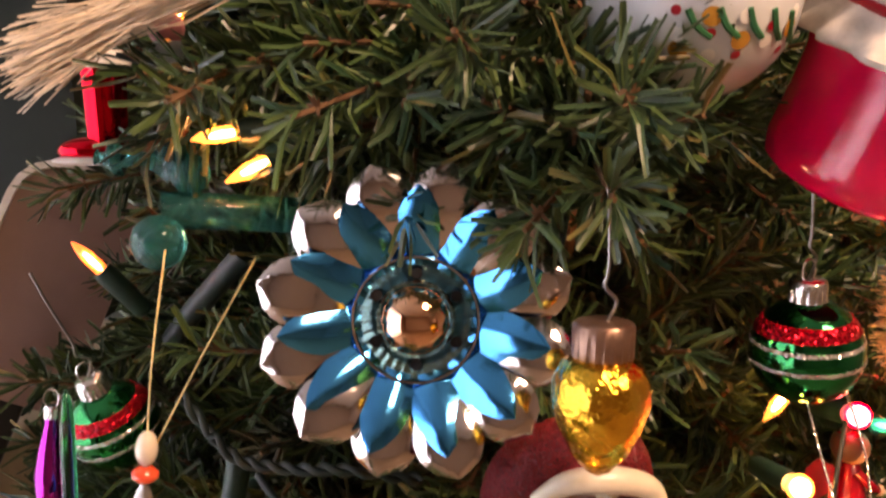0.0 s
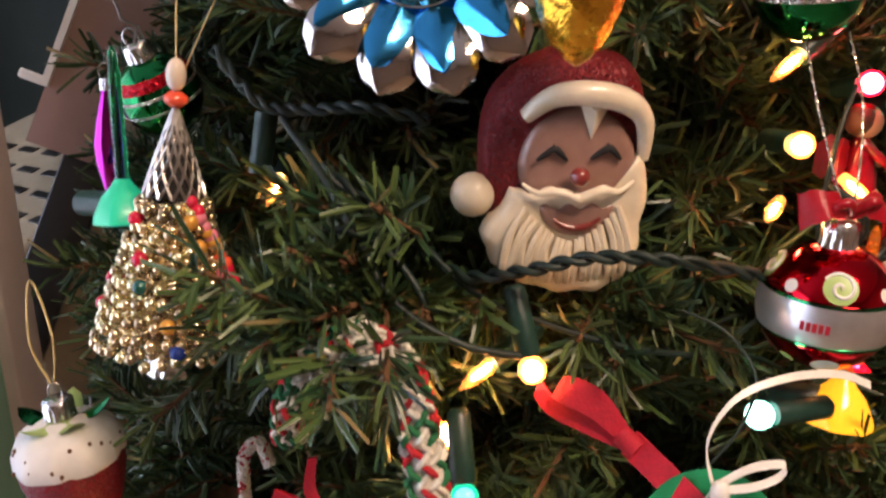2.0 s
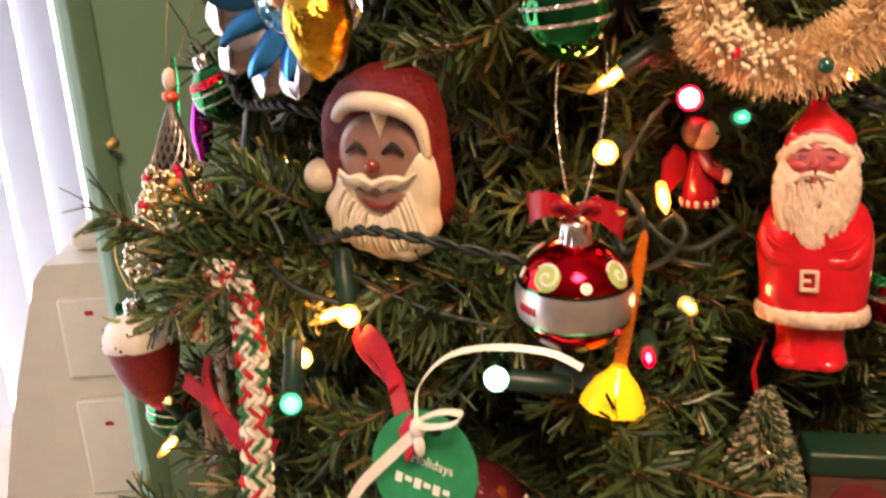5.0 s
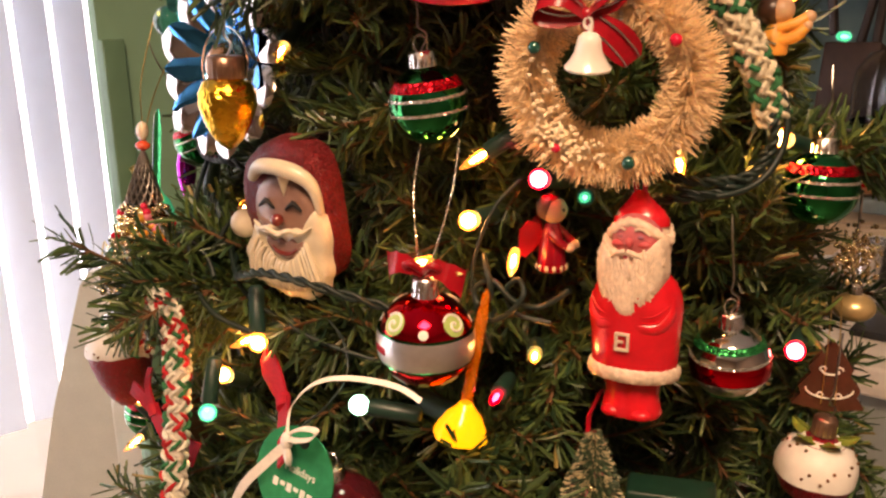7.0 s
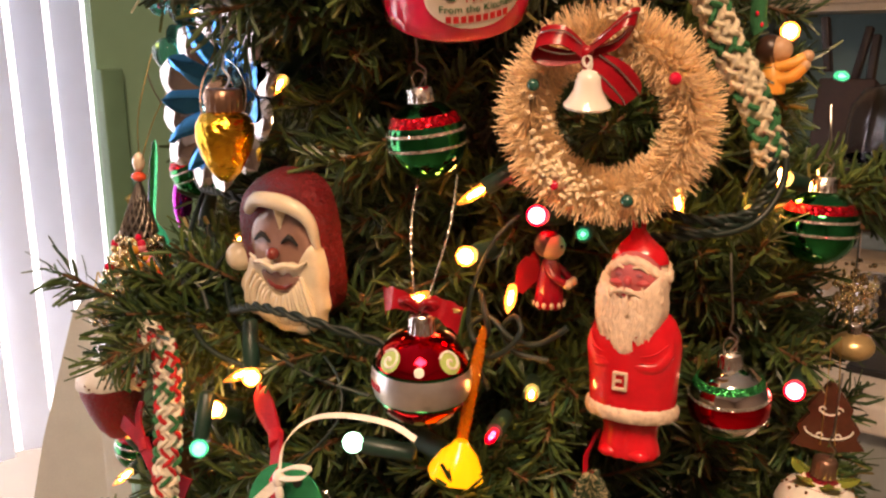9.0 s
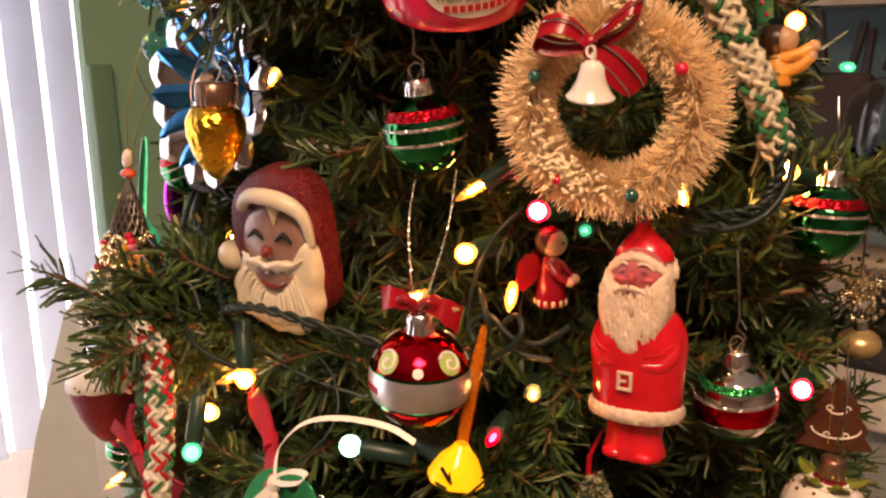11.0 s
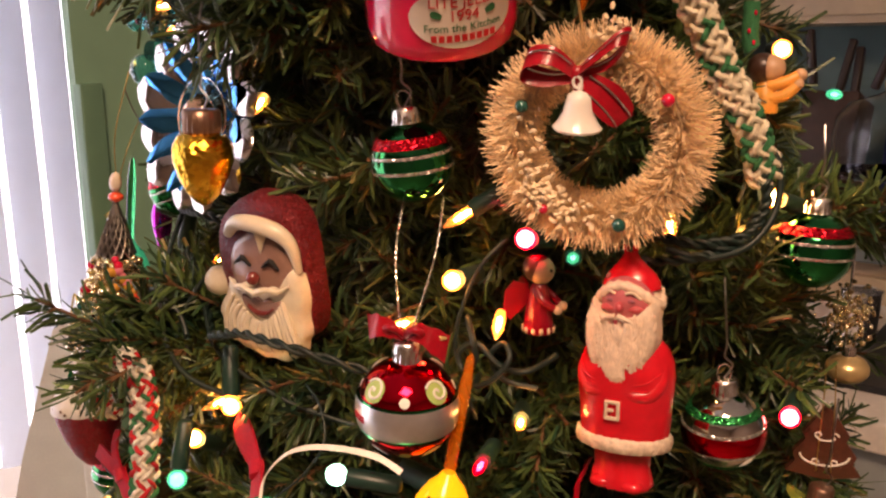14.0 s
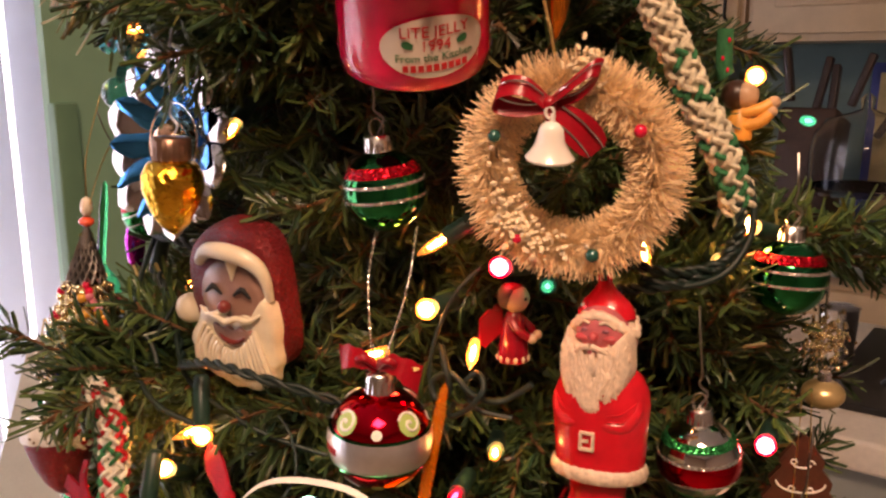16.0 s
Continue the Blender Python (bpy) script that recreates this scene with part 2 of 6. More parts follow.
GREENB, PINKB = tinted_bulb("green_bulb", (0.0, 0.42, 0.20), 1.9, 0.75), tinted_bulb("pink_red_bulb", (1.0, 0.010, 0.03), 4.5, 0.5)
WHITEB, YELB = tinted_bulb("cool_white_bulb", (0.50, 1.0, 0.82), 2.2, 0.6), bulb_material("yellow_lit_base", (1.0, 0.47, 0.01), 0.95)
REDB, ORANGEB = tinted_bulb("red_bulb", (1.0, 0.008, 0.02), 1.6, 0.5), tinted_bulb("orange_bulb", (1.0, 0.22, 0.04), 2.2, 0.5)
GLOW = {WARM: bulb_material("warm_filament", (1.0, 0.44, 0.11), 150), WARMDIM: bulb_material("warm_thin_filament", (1.0, 0.46, 0.12), 170),
        GREENB: bulb_material("green_filament", (0.20, 1.0, 0.70), 7), PINKB: bulb_material("pink_filament", (1.0, 0.13, 0.12), 48),
        WHITEB: bulb_material("cool_filament", (0.75, 1.0, 0.86), 16), REDB: bulb_material("red_filament", (1.0, 0.04, 0.10), 40),
        ORANGEB: bulb_material("orange_filament", (1.0, 0.35, 0.10), 60)}
OUTSIDE = bulb_material("daylight_outside", (0.86, 0.93, 1.0), 4)


# ---- mesh helpers ----
class Geo:
    """Gathers vertices and faces of one mesh."""

    def __init__(self):
        self.v, self.f, self.mi, self.m = [], [], [], 0

    def add(self, vs, fs, M=None):
        k = len(self.v)
        self.v.extend([tuple(M @ Vector(p)) for p in vs] if M is not None else [tuple(p) for p in vs])
        self.f.extend([tuple(i + k for i in f) for f in fs])
        self.mi.extend([self.m] * len(fs))
        return self

    def lathe(self, prof, seg=32, M=None, ripple=None):
        """prof: (radius, height) pairs from bottom to top; ripple(angle, height): a factor on the radius."""
        vs, fs = [], []
        for r, z in prof:
            for i in range(seg):
                a = 2 * math.pi * i / seg
                q = r * (ripple(a, z) if ripple else 1)
                vs.append((q * math.cos(a), q * math.sin(a), z))
        for j in range(len(prof) - 1):
            for i in range(seg):
                k = (i + 1) % seg
                fs.append((j * seg + i, j * seg + k, (j + 1) * seg + k, (j + 1) * seg + i))
        fs.append(tuple(range(seg - 1, -1, -1)))
        fs.append(tuple((len(prof) - 1) * seg + i for i in range(seg)))
        return self.add(vs, fs, M)

    def ball(self, c, r, seg=20, squash=(1, 1, 1), M=None):
        n = max(6, seg // 2)
        T = Matrix.Translation(c) @ Matrix.Diagonal((*squash, 1))
        return self.lathe([(r * math.sin(math.pi * (j + 0.02) / (n + 0.04)), -r * math.cos(math.pi * (j + 0.02) / (n + 0.04))) for j in range(n + 1)], seg, (M @ T) if M is not None else T)

    def tube(self, pts, r, seg=8, M=None, radii=None):
        pts = [Vector(p) for p in pts]
        vs, fs, up = [], [], None
        for i, p in enumerate(pts):
            d = (pts[min(i + 1, len(pts) - 1)] - pts[max(i - 1, 0)]).normalized()
            up = (up - d * up.dot(d)).normalized() if up is not None and (up - d * up.dot(d)).length > 1e-6 else d.orthogonal().normalized()
            side = d.cross(up)
            q = radii[i] if radii else r
            for k in range(seg):
                a = 2 * math.pi * k / seg
                vs.append(p + (up * math.cos(a) + side * math.sin(a)) * q)
        for i in range(len(pts) - 1):
            for k in range(seg):
                j = (k + 1) % seg
                fs.append((i * seg + k, i * seg + j, (i + 1) * seg + j, (i + 1) * seg + k))
        fs += [tuple(range(seg - 1, -1, -1)), tuple((len(pts) - 1) * seg + k for k in range(seg))]
        return self.add(vs, fs, M)

    def box(self, c, s, M=None, bevel=0.0):
        bm = bmesh.new()
        bmesh.ops.create_cube(bm, size=1)
        for v in bm.verts:
            v.co = Vector((v.co.x * s[0], v.co.y * s[1], v.co.z * s[2])) + Vector(c)
        if bevel:
            bmesh.ops.bevel(bm, geom=bm.edges[:], offset=bevel, segments=3, profile=0.5, affect="EDGES")
        bm.verts.index_update()
        self.add([v.co.copy() for v in bm.verts], [tuple(v.index for v in f.verts) for f in bm.faces], M)
        bm.free()
        return self

    def strip(self, pts, width, side, thick=0.0006, M=None):
        """A ribbon along pts; side: its crosswise direction, or one for each point."""
        vs, fs = [], []
        pts = [Vector(p) for p in pts]
        n = len(pts)
        for i, p in enumerate(pts):
            s = Vector(side[i] if isinstance(side, list) else side).normalized() * (width[i] if isinstance(width, list) else width) / 2
            d = (pts[min(i + 1, n - 1)] - pts[max(i - 1, 0)]).normalized()
            nn = d.cross(s).normalized() * thick / 2
            vs += [p - s - nn, p + s - nn, p + s + nn, p - s + nn]
        for i in range(n - 1):
            for k in range(4):
                j = (k + 1) % 4
                fs.append((i * 4 + k, i * 4 + j, i * 4 + 4 + j, i * 4 + 4 + k))
        fs += [(3, 2, 1, 0), (n * 4 - 4, n * 4 - 3, n * 4 - 2, n * 4 - 1)]
        return self.add(vs, fs, M)

    def slab(self, outline, thick, M=None):
        """An outline in x and z, given depth along y, with its front at y = -thick / 2."""
        n = len(outline)
        vs = [(x, -thick / 2, z) for x, z in outline] + [(x, thick / 2, z) for x, z in outline]
        fs = [tuple(range(n)), tuple(range(2 * n - 1, n - 1, -1))] + [(i, i + n, (i + 1) % n + n, (i + 1) % n) for i in range(n)]
        return self.add(vs, fs, M)

    def mesh(self, name, mats, smooth=True):
        me = bpy.data.meshes.new(name)
        me.from_pydata(self.v, [], self.f)
        for m in mats if isinstance(mats, (list, tuple)) else [mats]:
            me.materials.append(m)
        me.polygons.foreach_set("material_index", self.mi)
        bm = bmesh.new()
        bm.from_mesh(me)
        bmesh.ops.recalc_face_normals(bm, faces=bm.faces)
        bm.to_mesh(me)
        bm.free()
        me.polygons.foreach_set("use_smooth", [smooth] * len(me.polygons))
        if smooth:
            me.set_sharp_from_angle(angle=radians(56))
        return me


def part(name, geo, material, parent, label="", smooth=True):
    ob = new(name, geo.mesh(name, material, smooth))
    ob.parent = parent
    if label:
        tagged(ob, label)
    return ob


def thing(name, label, category, m=None, group="", kind=""):
    ob = new(name)
    ob.empty_display_size = 0.02
    if m is not None:
        ob.matrix_world = m
    return tagged(ob, label, category, group, kind)


def solo(name, geo, material, label, category, m=None, group="", kind="", smooth=True):
    ob = new(name, geo.mesh(name, material, smooth))
    if m is not None:
        ob.matrix_world = m
    return tagged(ob, label, category, group, kind)


def facing(p, way, tilt=0.0, roll=0.0):
    """At p, with local -y turned towards way (x, y)."""
    return Matrix.Translation(p) @ Matrix.Rotation(math.atan2(way[0], -way[1]), 4, "Z") @ pose(0, 0, 0, tilt, roll, 0)


def smooth_path(pts, steps=8):
    """A Catmull-Rom line through pts."""
    pts = [Vector(p) for p in pts]
    out = []
    for i in range(len(pts) - 1):
        a, b, c, d = pts[max(i - 1, 0)], pts[i], pts[i + 1], pts[min(i + 2, len(pts) - 1)]
        for k in range(steps):
            t = k / steps
            out.append(0.5 * (2 * b + (c - a) * t + (2 * a - 5 * b + 4 * c - d) * t * t + (3 * b - a - 3 * c + d) * t ** 3))
    return out + [pts[-1]]


# ---- the room ----
AX, AY = 0.0, 0.522


def block(name, lo, hi, material, label, category="wall", bevel=0.0, kind="structure"):
    c = [(a + b) / 2 for a, b in zip(lo, hi)]
    return solo(name, Geo().box((0, 0, 0), [b - a for a, b in zip(lo, hi)], None, bevel), material, label, category, pose(*c), kind=kind, smooth=False)


block("floor", (-2.6, -2.6, -0.1), (2.6, 3.3, 0.0), FLOOR, "brown tiled floor of the room", "floor")
block("ceiling", (-2.6, -2.6, 2.4), (2.6, 3.3, 2.5), CEILWHITE, "plain white ceiling", "ceiling")
block("wall_back", (-2.6, -2.7, 0), (2.6, -2.6, 2.4), WALLBROWN, "plain unseen brown wall behind the camera")
block("wall_east", (2.6, -2.6, 0), (2.7, 3.3, 2.4), WALLBROWN, "plain unseen brown side wall")
block("wall_kitchen", (-0.95, 2.86, 0), (2.6, 2.96, 2.4), TEALWALL, "teal kitchen wall behind the counter")
block("wall_olive", (-2.6, 2.3, 0), (-0.95, 2.4, 2.4), DARKGREEN, "olive wall, its colour darkened for shade")
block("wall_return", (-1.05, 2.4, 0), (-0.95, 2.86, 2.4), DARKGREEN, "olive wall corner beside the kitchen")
block("wall_window_left", (-1.75, -2.6, 0), (-1.65, -1.45, 2.4), WALLBROWN, "wall beside the glass door")
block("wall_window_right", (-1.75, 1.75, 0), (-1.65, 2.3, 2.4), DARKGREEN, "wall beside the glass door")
# Added wall that keeps window light off the olive wall behind it.
block("wall_light_block", (-1.65, 1.32, 0), (-1.05, 1.40, 2.4), DARKGREEN, "short olive wall added to block the window light")
block("wall_window_head", (-1.75, -1.45, 2.15), (-1.65, 1.75, 2.4), WALLBROWN, "wall over the glass door")
pier = block("wall_pier", (-0.503, 0.50, 0), (-0.49, 0.703, 2.4), WALLGREEN, "end of a wall painted sage green")
door = thing("door_casing", "white door casing at the end of the green wall, toned pink for shade", "door casing", pose(-0.487, 0.729, 0), kind="structure")
part("upright", Geo().box((0, 0, 1.2), (0.02, 0.050, 2.4), None, 0.003), CASING, door)
part("jamb", Geo().box((-0.014, 0.020, 1.2), (0.016, 0.012, 2.4)), CASING, door)
post = thing("gate_post", "sage green painted board with a small brass knob", "post", pose(-0.488, 0.513, 0))
part("board", Geo().box((0, 0, 0.667), (0.016, 0.027, 1.334), None, 0.002), mat("sage_board_paint", (0.13, 0.27, 0.18), 0.5, scale=40, vary=0.08), post)
part("knob", Geo().lathe([(0.003, 0), (0.003, 0.006), (0.0065, 0.008), (0.007, 0.012), (0.004, 0.015)], 16, pose(0.008, 0.004, 1.188, 0, 90, 0)), GOLDTHREAD, post, "small brass knob")

# glass door, its light and the vertical blind
win = thing("window_1", "bright glass door with white frame", "window", pose(-1.70, 0.15, 0), kind="structure")
part("window_frame", Geo().box((0, 0, 0.03), (0.06, 3.2, 0.06)).box((0, 0, 2.12), (0.06, 3.2, 0.06)).box((0, -1.57, 1.075), (0.06, 0.06, 2.03)).box((0, 1.57, 1.075), (0.06, 0.06, 2.03)).box((0, -0.53, 1.075), (0.06, 0.07, 2.03)).box((0, 0.53, 1.075), (0.06, 0.07, 2.03)), WHITE, win, smooth=False)
for s in (-1.0525, 0.0, 1.0525):
    pane = part("pane", Geo().box((0, s, 1.075), (0.006, 0.97, 2.03)), CLEAR, win, smooth=False)
    pane.visible_shadow = False
block("backdrop", (-2.5, -2.55, -0.1), (-2.45, 2.29, 2.4), OUTSIDE, "bright daylight outside the glass door", "backdrop", kind="structure")
blind = thing("vertical_blind", "white vertical blind with long vinyl slats, half closed", "blind", pose(-1.50, 0, 0))
part("head_rail", Geo().box((0, 0.15, 2.18), (0.05, 3.2, 0.05), None, 0.004).box((-0.09, -1.2, 2.2), (0.16, 0.03, 0.02)).box((-0.09, 1.6, 2.2), (0.16, 0.03, 0.02)), VINYL, blind)
slat = Geo().strip([(0, 0, 0.44), (0, 0, 2.16)], 0.067, (0.30, 0.95, 0), 0.0012).mesh("slat", VINYL, False)
for i in range(36):
    s = new("slat", slat)
    s.parent = blind
    s.matrix_basis = pose(0, -1.356 + 0.088 * i, 0, 0, 0, 7 * math.sin((i - 12) * 2.3))

# copier behind the wall end
copier = thing("office_copier", "beige plastic office copier with paper drawers", "copier", pose(-0.80, 0.86, 0.0, 0, 0, 37))
prof = [(-0.42, 0.0), (-0.39, 0.45), (-0.335, 0.66), (-0.255, 0.90), (-0.235, 0.925), (0.16, 0.925), (0.16, 0.0)]
part("body", Geo().slab(prof, 0.5, pose(0, 0.25, 0)), PRINTER, copier, smooth=False)
part("lid", Geo().box((-0.03, 0.27, 0.945), (0.36, 0.42, 0.036), None, 0.012), PRINTER, copier)
for z, h in ((0.80, 0.15), (0.60, 0.19), (0.40, 0.19), (0.20, 0.19)):
    d = part("drawer", Geo().box((-0.04, -0.006, z), (0.36, 0.02, h - 0.012), None, 0.005), PRINTER, copier)
    if z < 0.7:
        part("handle", Geo().box((0.0, -0.018, z), (0.24, 0.012, 0.03), None, 0.005), PRINTER, d)
    part("marking", Geo().box((-0.17, -0.0175, z + 0.045), (0.013, 0.002, 0.006)), REDSAT, d, "small red printed bar", smooth=False)
part("scanner_hinge", Geo().box((-0.05, 0.1, 0.975), (0.05, 0.04, 0.035), None, 0.006), DARKPL, copier)

# louvred beige case and a framed board beyond the wall end
case = thing("vented_case", "beige plastic equipment case with rows of dark slots", "equipment", pose(-0.60, 1.10, 0.86, 0, 0, -28))
part("shell", Geo().box((0, 0, 0.09), (0.42, 0.40, 0.30), pose(0, 0, 0, 16, 0, 0), 0.02), mat("darker_beige_plastic", (0.40, 0.33, 0.22), 0.5, scale=150, vary=0.1), case)
for i in range(7):
    for j in range(5):
        part("slot", Geo().box((-0.165 + 0.055 * i + 0.012 * (j % 2), -0.155 + 0.046 * j, 0.2395), (0.036, 0.014, 0.004), pose(0, 0, 0, 16, 0, 0), 0.0015), DARKPL, case, smooth=False)
table = thing("side_table", "dark wooden side table under the vented case", "table", pose(-0.60, 1.10, 0))
part("top", Geo().box((0, 0, 0.80), (0.55, 0.6, 0.03), None, 0.004), WOOD, table)
for x in (-0.24, 0.24):
    for y in (-0.26, 0.26):
        part("leg", Geo().box((x, y, 0.3925), (0.04, 0.04, 0.785), None, 0.003), WOOD, table)
up, across = Vector((0.06, 0.053, 0.159)).normalized(), Vector((0.9, 0.25, -0.42)).normalized()
away = up.cross(across)
BM = Matrix((across, away, up)).transposed().to_4x4()
BM.translation = (-0.471, 0.827, 1.217)
board = thing("framed_board", "pinkish brown board with a rounded white metal rim", "board", BM)
outl = [(0.0, -0.06), (0.125, -0.06), (0.125, 0.178)] + [(0.045 - 0.045 * math.sin(a), 0.133 + 0.045 * math.cos(a)) for a in (0.0, 0.4, 0.8, 1.2, 1.57)]
part("face", Geo().slab(outl, 0.014), BOARD, board, smooth=False)
rim = Geo()
edge = [(x, z) for x, z in outl[2:]] + [(0.0, 0.0)]
rim.strip([(x, -0.004, z) for x, z in edge], 0.026, (0, 1, 0), 0.007)
part("rim", rim.box((-0.012, -0.004, 0.004), (0.028, 0.026, 0.010), None, 0.002), WHITE, board, "white metal rim", smooth=False)
part("foot", Geo().box((0.06, 0.02, -0.20), (0.05, 0.02, 0.30), None, 0.003), DARKPL, board)

# kitchen
far = thing("base_cabinet", "cream painted kitchen base cabinet with drawers", "cabinet", pose(0.35, 2.55, 0))
part("body", Geo().box((0, 0.02, 0.43), (2.5, 0.58, 0.86)), CABINET, far, smooth=False)
for i, x in enumerate((-1.0, -0.5, 0.0, 0.5, 1.0)):
    for z, h in ((0.735, 0.17), (0.52, 0.22), (0.23, 0.32)):
        d = part("drawer", Geo().box((x, -0.285, z), (0.47, 0.03, h), None, 0.006), CABINET, far)
        part("handle", Geo().tube([(x - 0.05, -0.30, z), (x - 0.045, -0.32, z), (x + 0.045, -0.32, z), (x + 0.05, -0.30, z)], 0.006), WHITE, d, "white drawer handle")
solo("worktop", Geo().box((0, 0, 0), (2.5, 0.64, 0.035), None, 0.006), mat("grey_teal_worktop", (0.20, 0.24, 0.22), 0.3, scale=80, vary=0.2), "grey green kitchen worktop along the far wall", "worktop", pose(0.35, 2.53, 0.88))
for i, x in enumerate((-0.63, -0.19, 0.25, 0.69, 1.13)):
    up = thing("wall_cabinet", "cream painted kitchen wall cabinet with a panelled door", "cabinet", pose(x, 2.68, 1.43), group="kitchen wall cabinets")
    part("body", Geo().box((0, 0, 0.35), (0.43, 0.34, 0.70)), CABINET, up, smooth=False)
    d = part("door", Geo().box((0, -0.18, 0.35), (0.40, 0.02, 0.66), None, 0.004), CABINET, up)
    part("raised_panel", Geo().box((0, -0.19, 0.35), (0.28, 0.014, 0.52), None, 0.006), CABINET, d)
    part("handle", Geo().tube([(0.17, -0.19, 0.06), (0.17, -0.21, 0.07), (0.17, -0.21, 0.13), (0.17, -0.19, 0.14)], 0.005), DARKPL, d, "dark metal handle")
isl = thing("cooktop_counter", "cream edged kitchen counter with a grey green panel front", "counter", pose(0.62, 1.60, 0))
part("front_panel", Geo().box((0, 0.0, 0.40), (1.30, 0.56, 0.80)), GREYPAINT, isl, smooth=False)
part("top", Geo().box((0, 0, 0.82), (1.36, 0.64, 0.05), None, 0.008), COUNTER, isl)
stove = thing("cooktop", "black glass cooktop with iron grates set in the counter", "cooktop", pose(0.45, 1.62, 0.845))
part("plate", Geo().box((0, 0, 0.006), (0.70, 0.46, 0.012), None, 0.003), DARKPL, stove)
for x in (-0.18, 0.18):
    for y in (-0.11, 0.11):
        g = part("burner", Geo().lathe([(0.05, 0.012), (0.05, 0.024), (0.035, 0.028)], 24, pose(x, y, 0)), DARKPL, stove)
        part("grate", Geo().tube([(x - 0.09, y, 0.012), (x - 0.07, y, 0.04), (x + 0.07, y, 0.04), (x + 0.09, y, 0.012)], 0.006).tube([(x, y - 0.09, 0.012), (x, y - 0.07, 0.04), (x, y + 0.07, 0.04), (x, y + 0.09, 0.012)], 0.006), DARKPL, g)
cup = thing("steel_cup", "small brushed steel cup on the cooktop", "cup", pose(0.08, 1.62, 0.858))
part("body", Geo().lathe([(0.030, 0), (0.034, 0.07), (0.036, 0.09), (0.032, 0.088), (0.028, 0.01)], 24), SILVER, cup)
knives = thing("knife_block", "wooden knife block with dark handled knives", "knife block", pose(-0.222, 2.50, 0.8975) @ Matrix.Scale(1.12, 4))
part("block", Geo().box((0, 0, 0.16), (0.13, 0.16, 0.30), pose(0, 0, 0, -14, 0, 0), 0.006), mat("dark_knife_block_wood", (0.055, 0.024, 0.013), 0.5, scale=60, vary=0.3), knives)
for i in range(7):
    part("knife_handle", Geo().box((-0.05 + 0.03 * (i % 4), -0.03 + 0.05 * (i // 4), 0.36 + 0.02 * (i % 3)), (0.018, 0.026, 0.13), pose(0, 0, 0, -14 + 5 * (i % 3), (i - 3) * 9, 0), 0.004), mat("dark_knife_handle", (0.035, 0.018, 0.012), 0.4, scale=80) if i == 0 else bpy.data.materials["dark_knife_handle"], knives)
stand = thing("cake_stand", "clear glass cake stand with a glass dome on the worktop", "cake stand", pose(-0.045, 2.34, 0.8975) @ Matrix.Diagonal((1, 1, 1.3, 1)))
part("foot", Geo().lathe([(0.07, 0), (0.03, 0.02), (0.014, 0.06), (0.018, 0.11)], 28), THINGLASS, stand)
part("plate", Geo().lathe([(0.05, 0.11), (0.15, 0.125), (0.152, 0.133), (0.05, 0.13)], 36), THINGLASS, stand)
part("dome", Geo().lathe([(0.126, 0.135), (0.126, 0.20), (0.118, 0.235), (0.090, 0.262), (0.030, 0.276), (0.014, 0.282), (0.018, 0.300), (0.006, 0.310), (0.004, 0.3085), (0.010, 0.300), (0.010, 0.280), (0.030, 0.273), (0.088, 0.259), (0.115, 0.233), (0.123, 0.20), (0.123, 0.135)], 40), THINGLASS, stand)
dish = thing("wooden_plate", "round wooden plate with red jars on the worktop", "plate", pose(-0.16, 2.30, 0.8975))
part("disc", Geo().lathe([(0.09, 0), (0.11, 0.012), (0.10, 0.016)], 32), WOOD, dish)
for x in (-0.03, 0.04):
    part("jar", Geo().lathe([(0.028, 0.016), (0.03, 0.03), (0.03, 0.07), (0.022, 0.085)], 20, pose(x, 0, 0)), REDMETAL, dish)
pic = thing("framed_picture", "small picture in a blue frame leaning on the kitchen wall", "picture", pose(-0.015, 2.76, 0.8975, -8, 0, 0))
part("frame", Geo().box((0, 0, 0.24), (0.24, 0.02, 0.48), None, 0.004), mat("blue_frame", (0.05, 0.08, 0.35), 0.4), pic)
part("print", Geo().box((0, -0.012, 0.24), (0.19, 0.004, 0.42)), mat("printed_card", (0.65, 0.55, 0.30), 0.5, scale=25, vary=0.4), pic)

# ---- ornaments on the tree ----
KEEP = []
GAPS = []


def keep(p, r):
    """Room that the branches leave free round a hanging thing."""
    KEEP.append((Vector(p), r))


def open_gap(p, way, length, r):
    """A gap between the branches, from p along way."""
    w = Vector(way).normalized()
    for i in range(int(length / 0.022) + 1):
        GAPS.append((Vector(p) + w * (0.022 * i), r))


def hook(parent, z0, height, r=0.0006, material=None, lean=0.0):
    part("hook", Geo().tube(smooth_path([(0, 0, z0 - 0.003), (0.004, 0, z0 + 0.004), (0, 0, z0 + 0.009), (0.001, 0, z0 + 0.016), (lean * 0.5, 0, z0 + height * 0.7), (lean, 0.004, z0 + height)], 6), r, 6), material or STEEL, parent, "thin wire hook")


def cap(parent, z, r=0.0065, h=0.008):
    c = part("cap", Geo().lathe([(r * 1.06, z), (r, z + 0.001), (r, z + h - 0.001), (r * 0.85, z + h)], 36, None, lambda a, q: 1 + 0.05 * math.cos(18 * a)), SILVER, parent, "ribbed silver cap")
    part("loop", Geo().tube([(0.0035 * math.cos(a), 0, z + h + 0.003 + 0.0045 * math.sin(a)) for a in [i * math.pi / 8 for i in range(17)]], 0.0005, 6), SILVER, c)


def band(r, z0, z1, lift=0.0004, n=4):
    """A belt of a ball of radius r between two heights."""
    out = [(math.sqrt(max(r * r - z0 * z0, 0)), z0)]
    for i in range(n + 1):
        z = z0 + (z1 - z0) * i / n
        out.append((math.sqrt(max(r * r - z * z, 0)) + lift, z))
    return out + [(math.sqrt(max(r * r - z1 * z1, 0)), z1)]


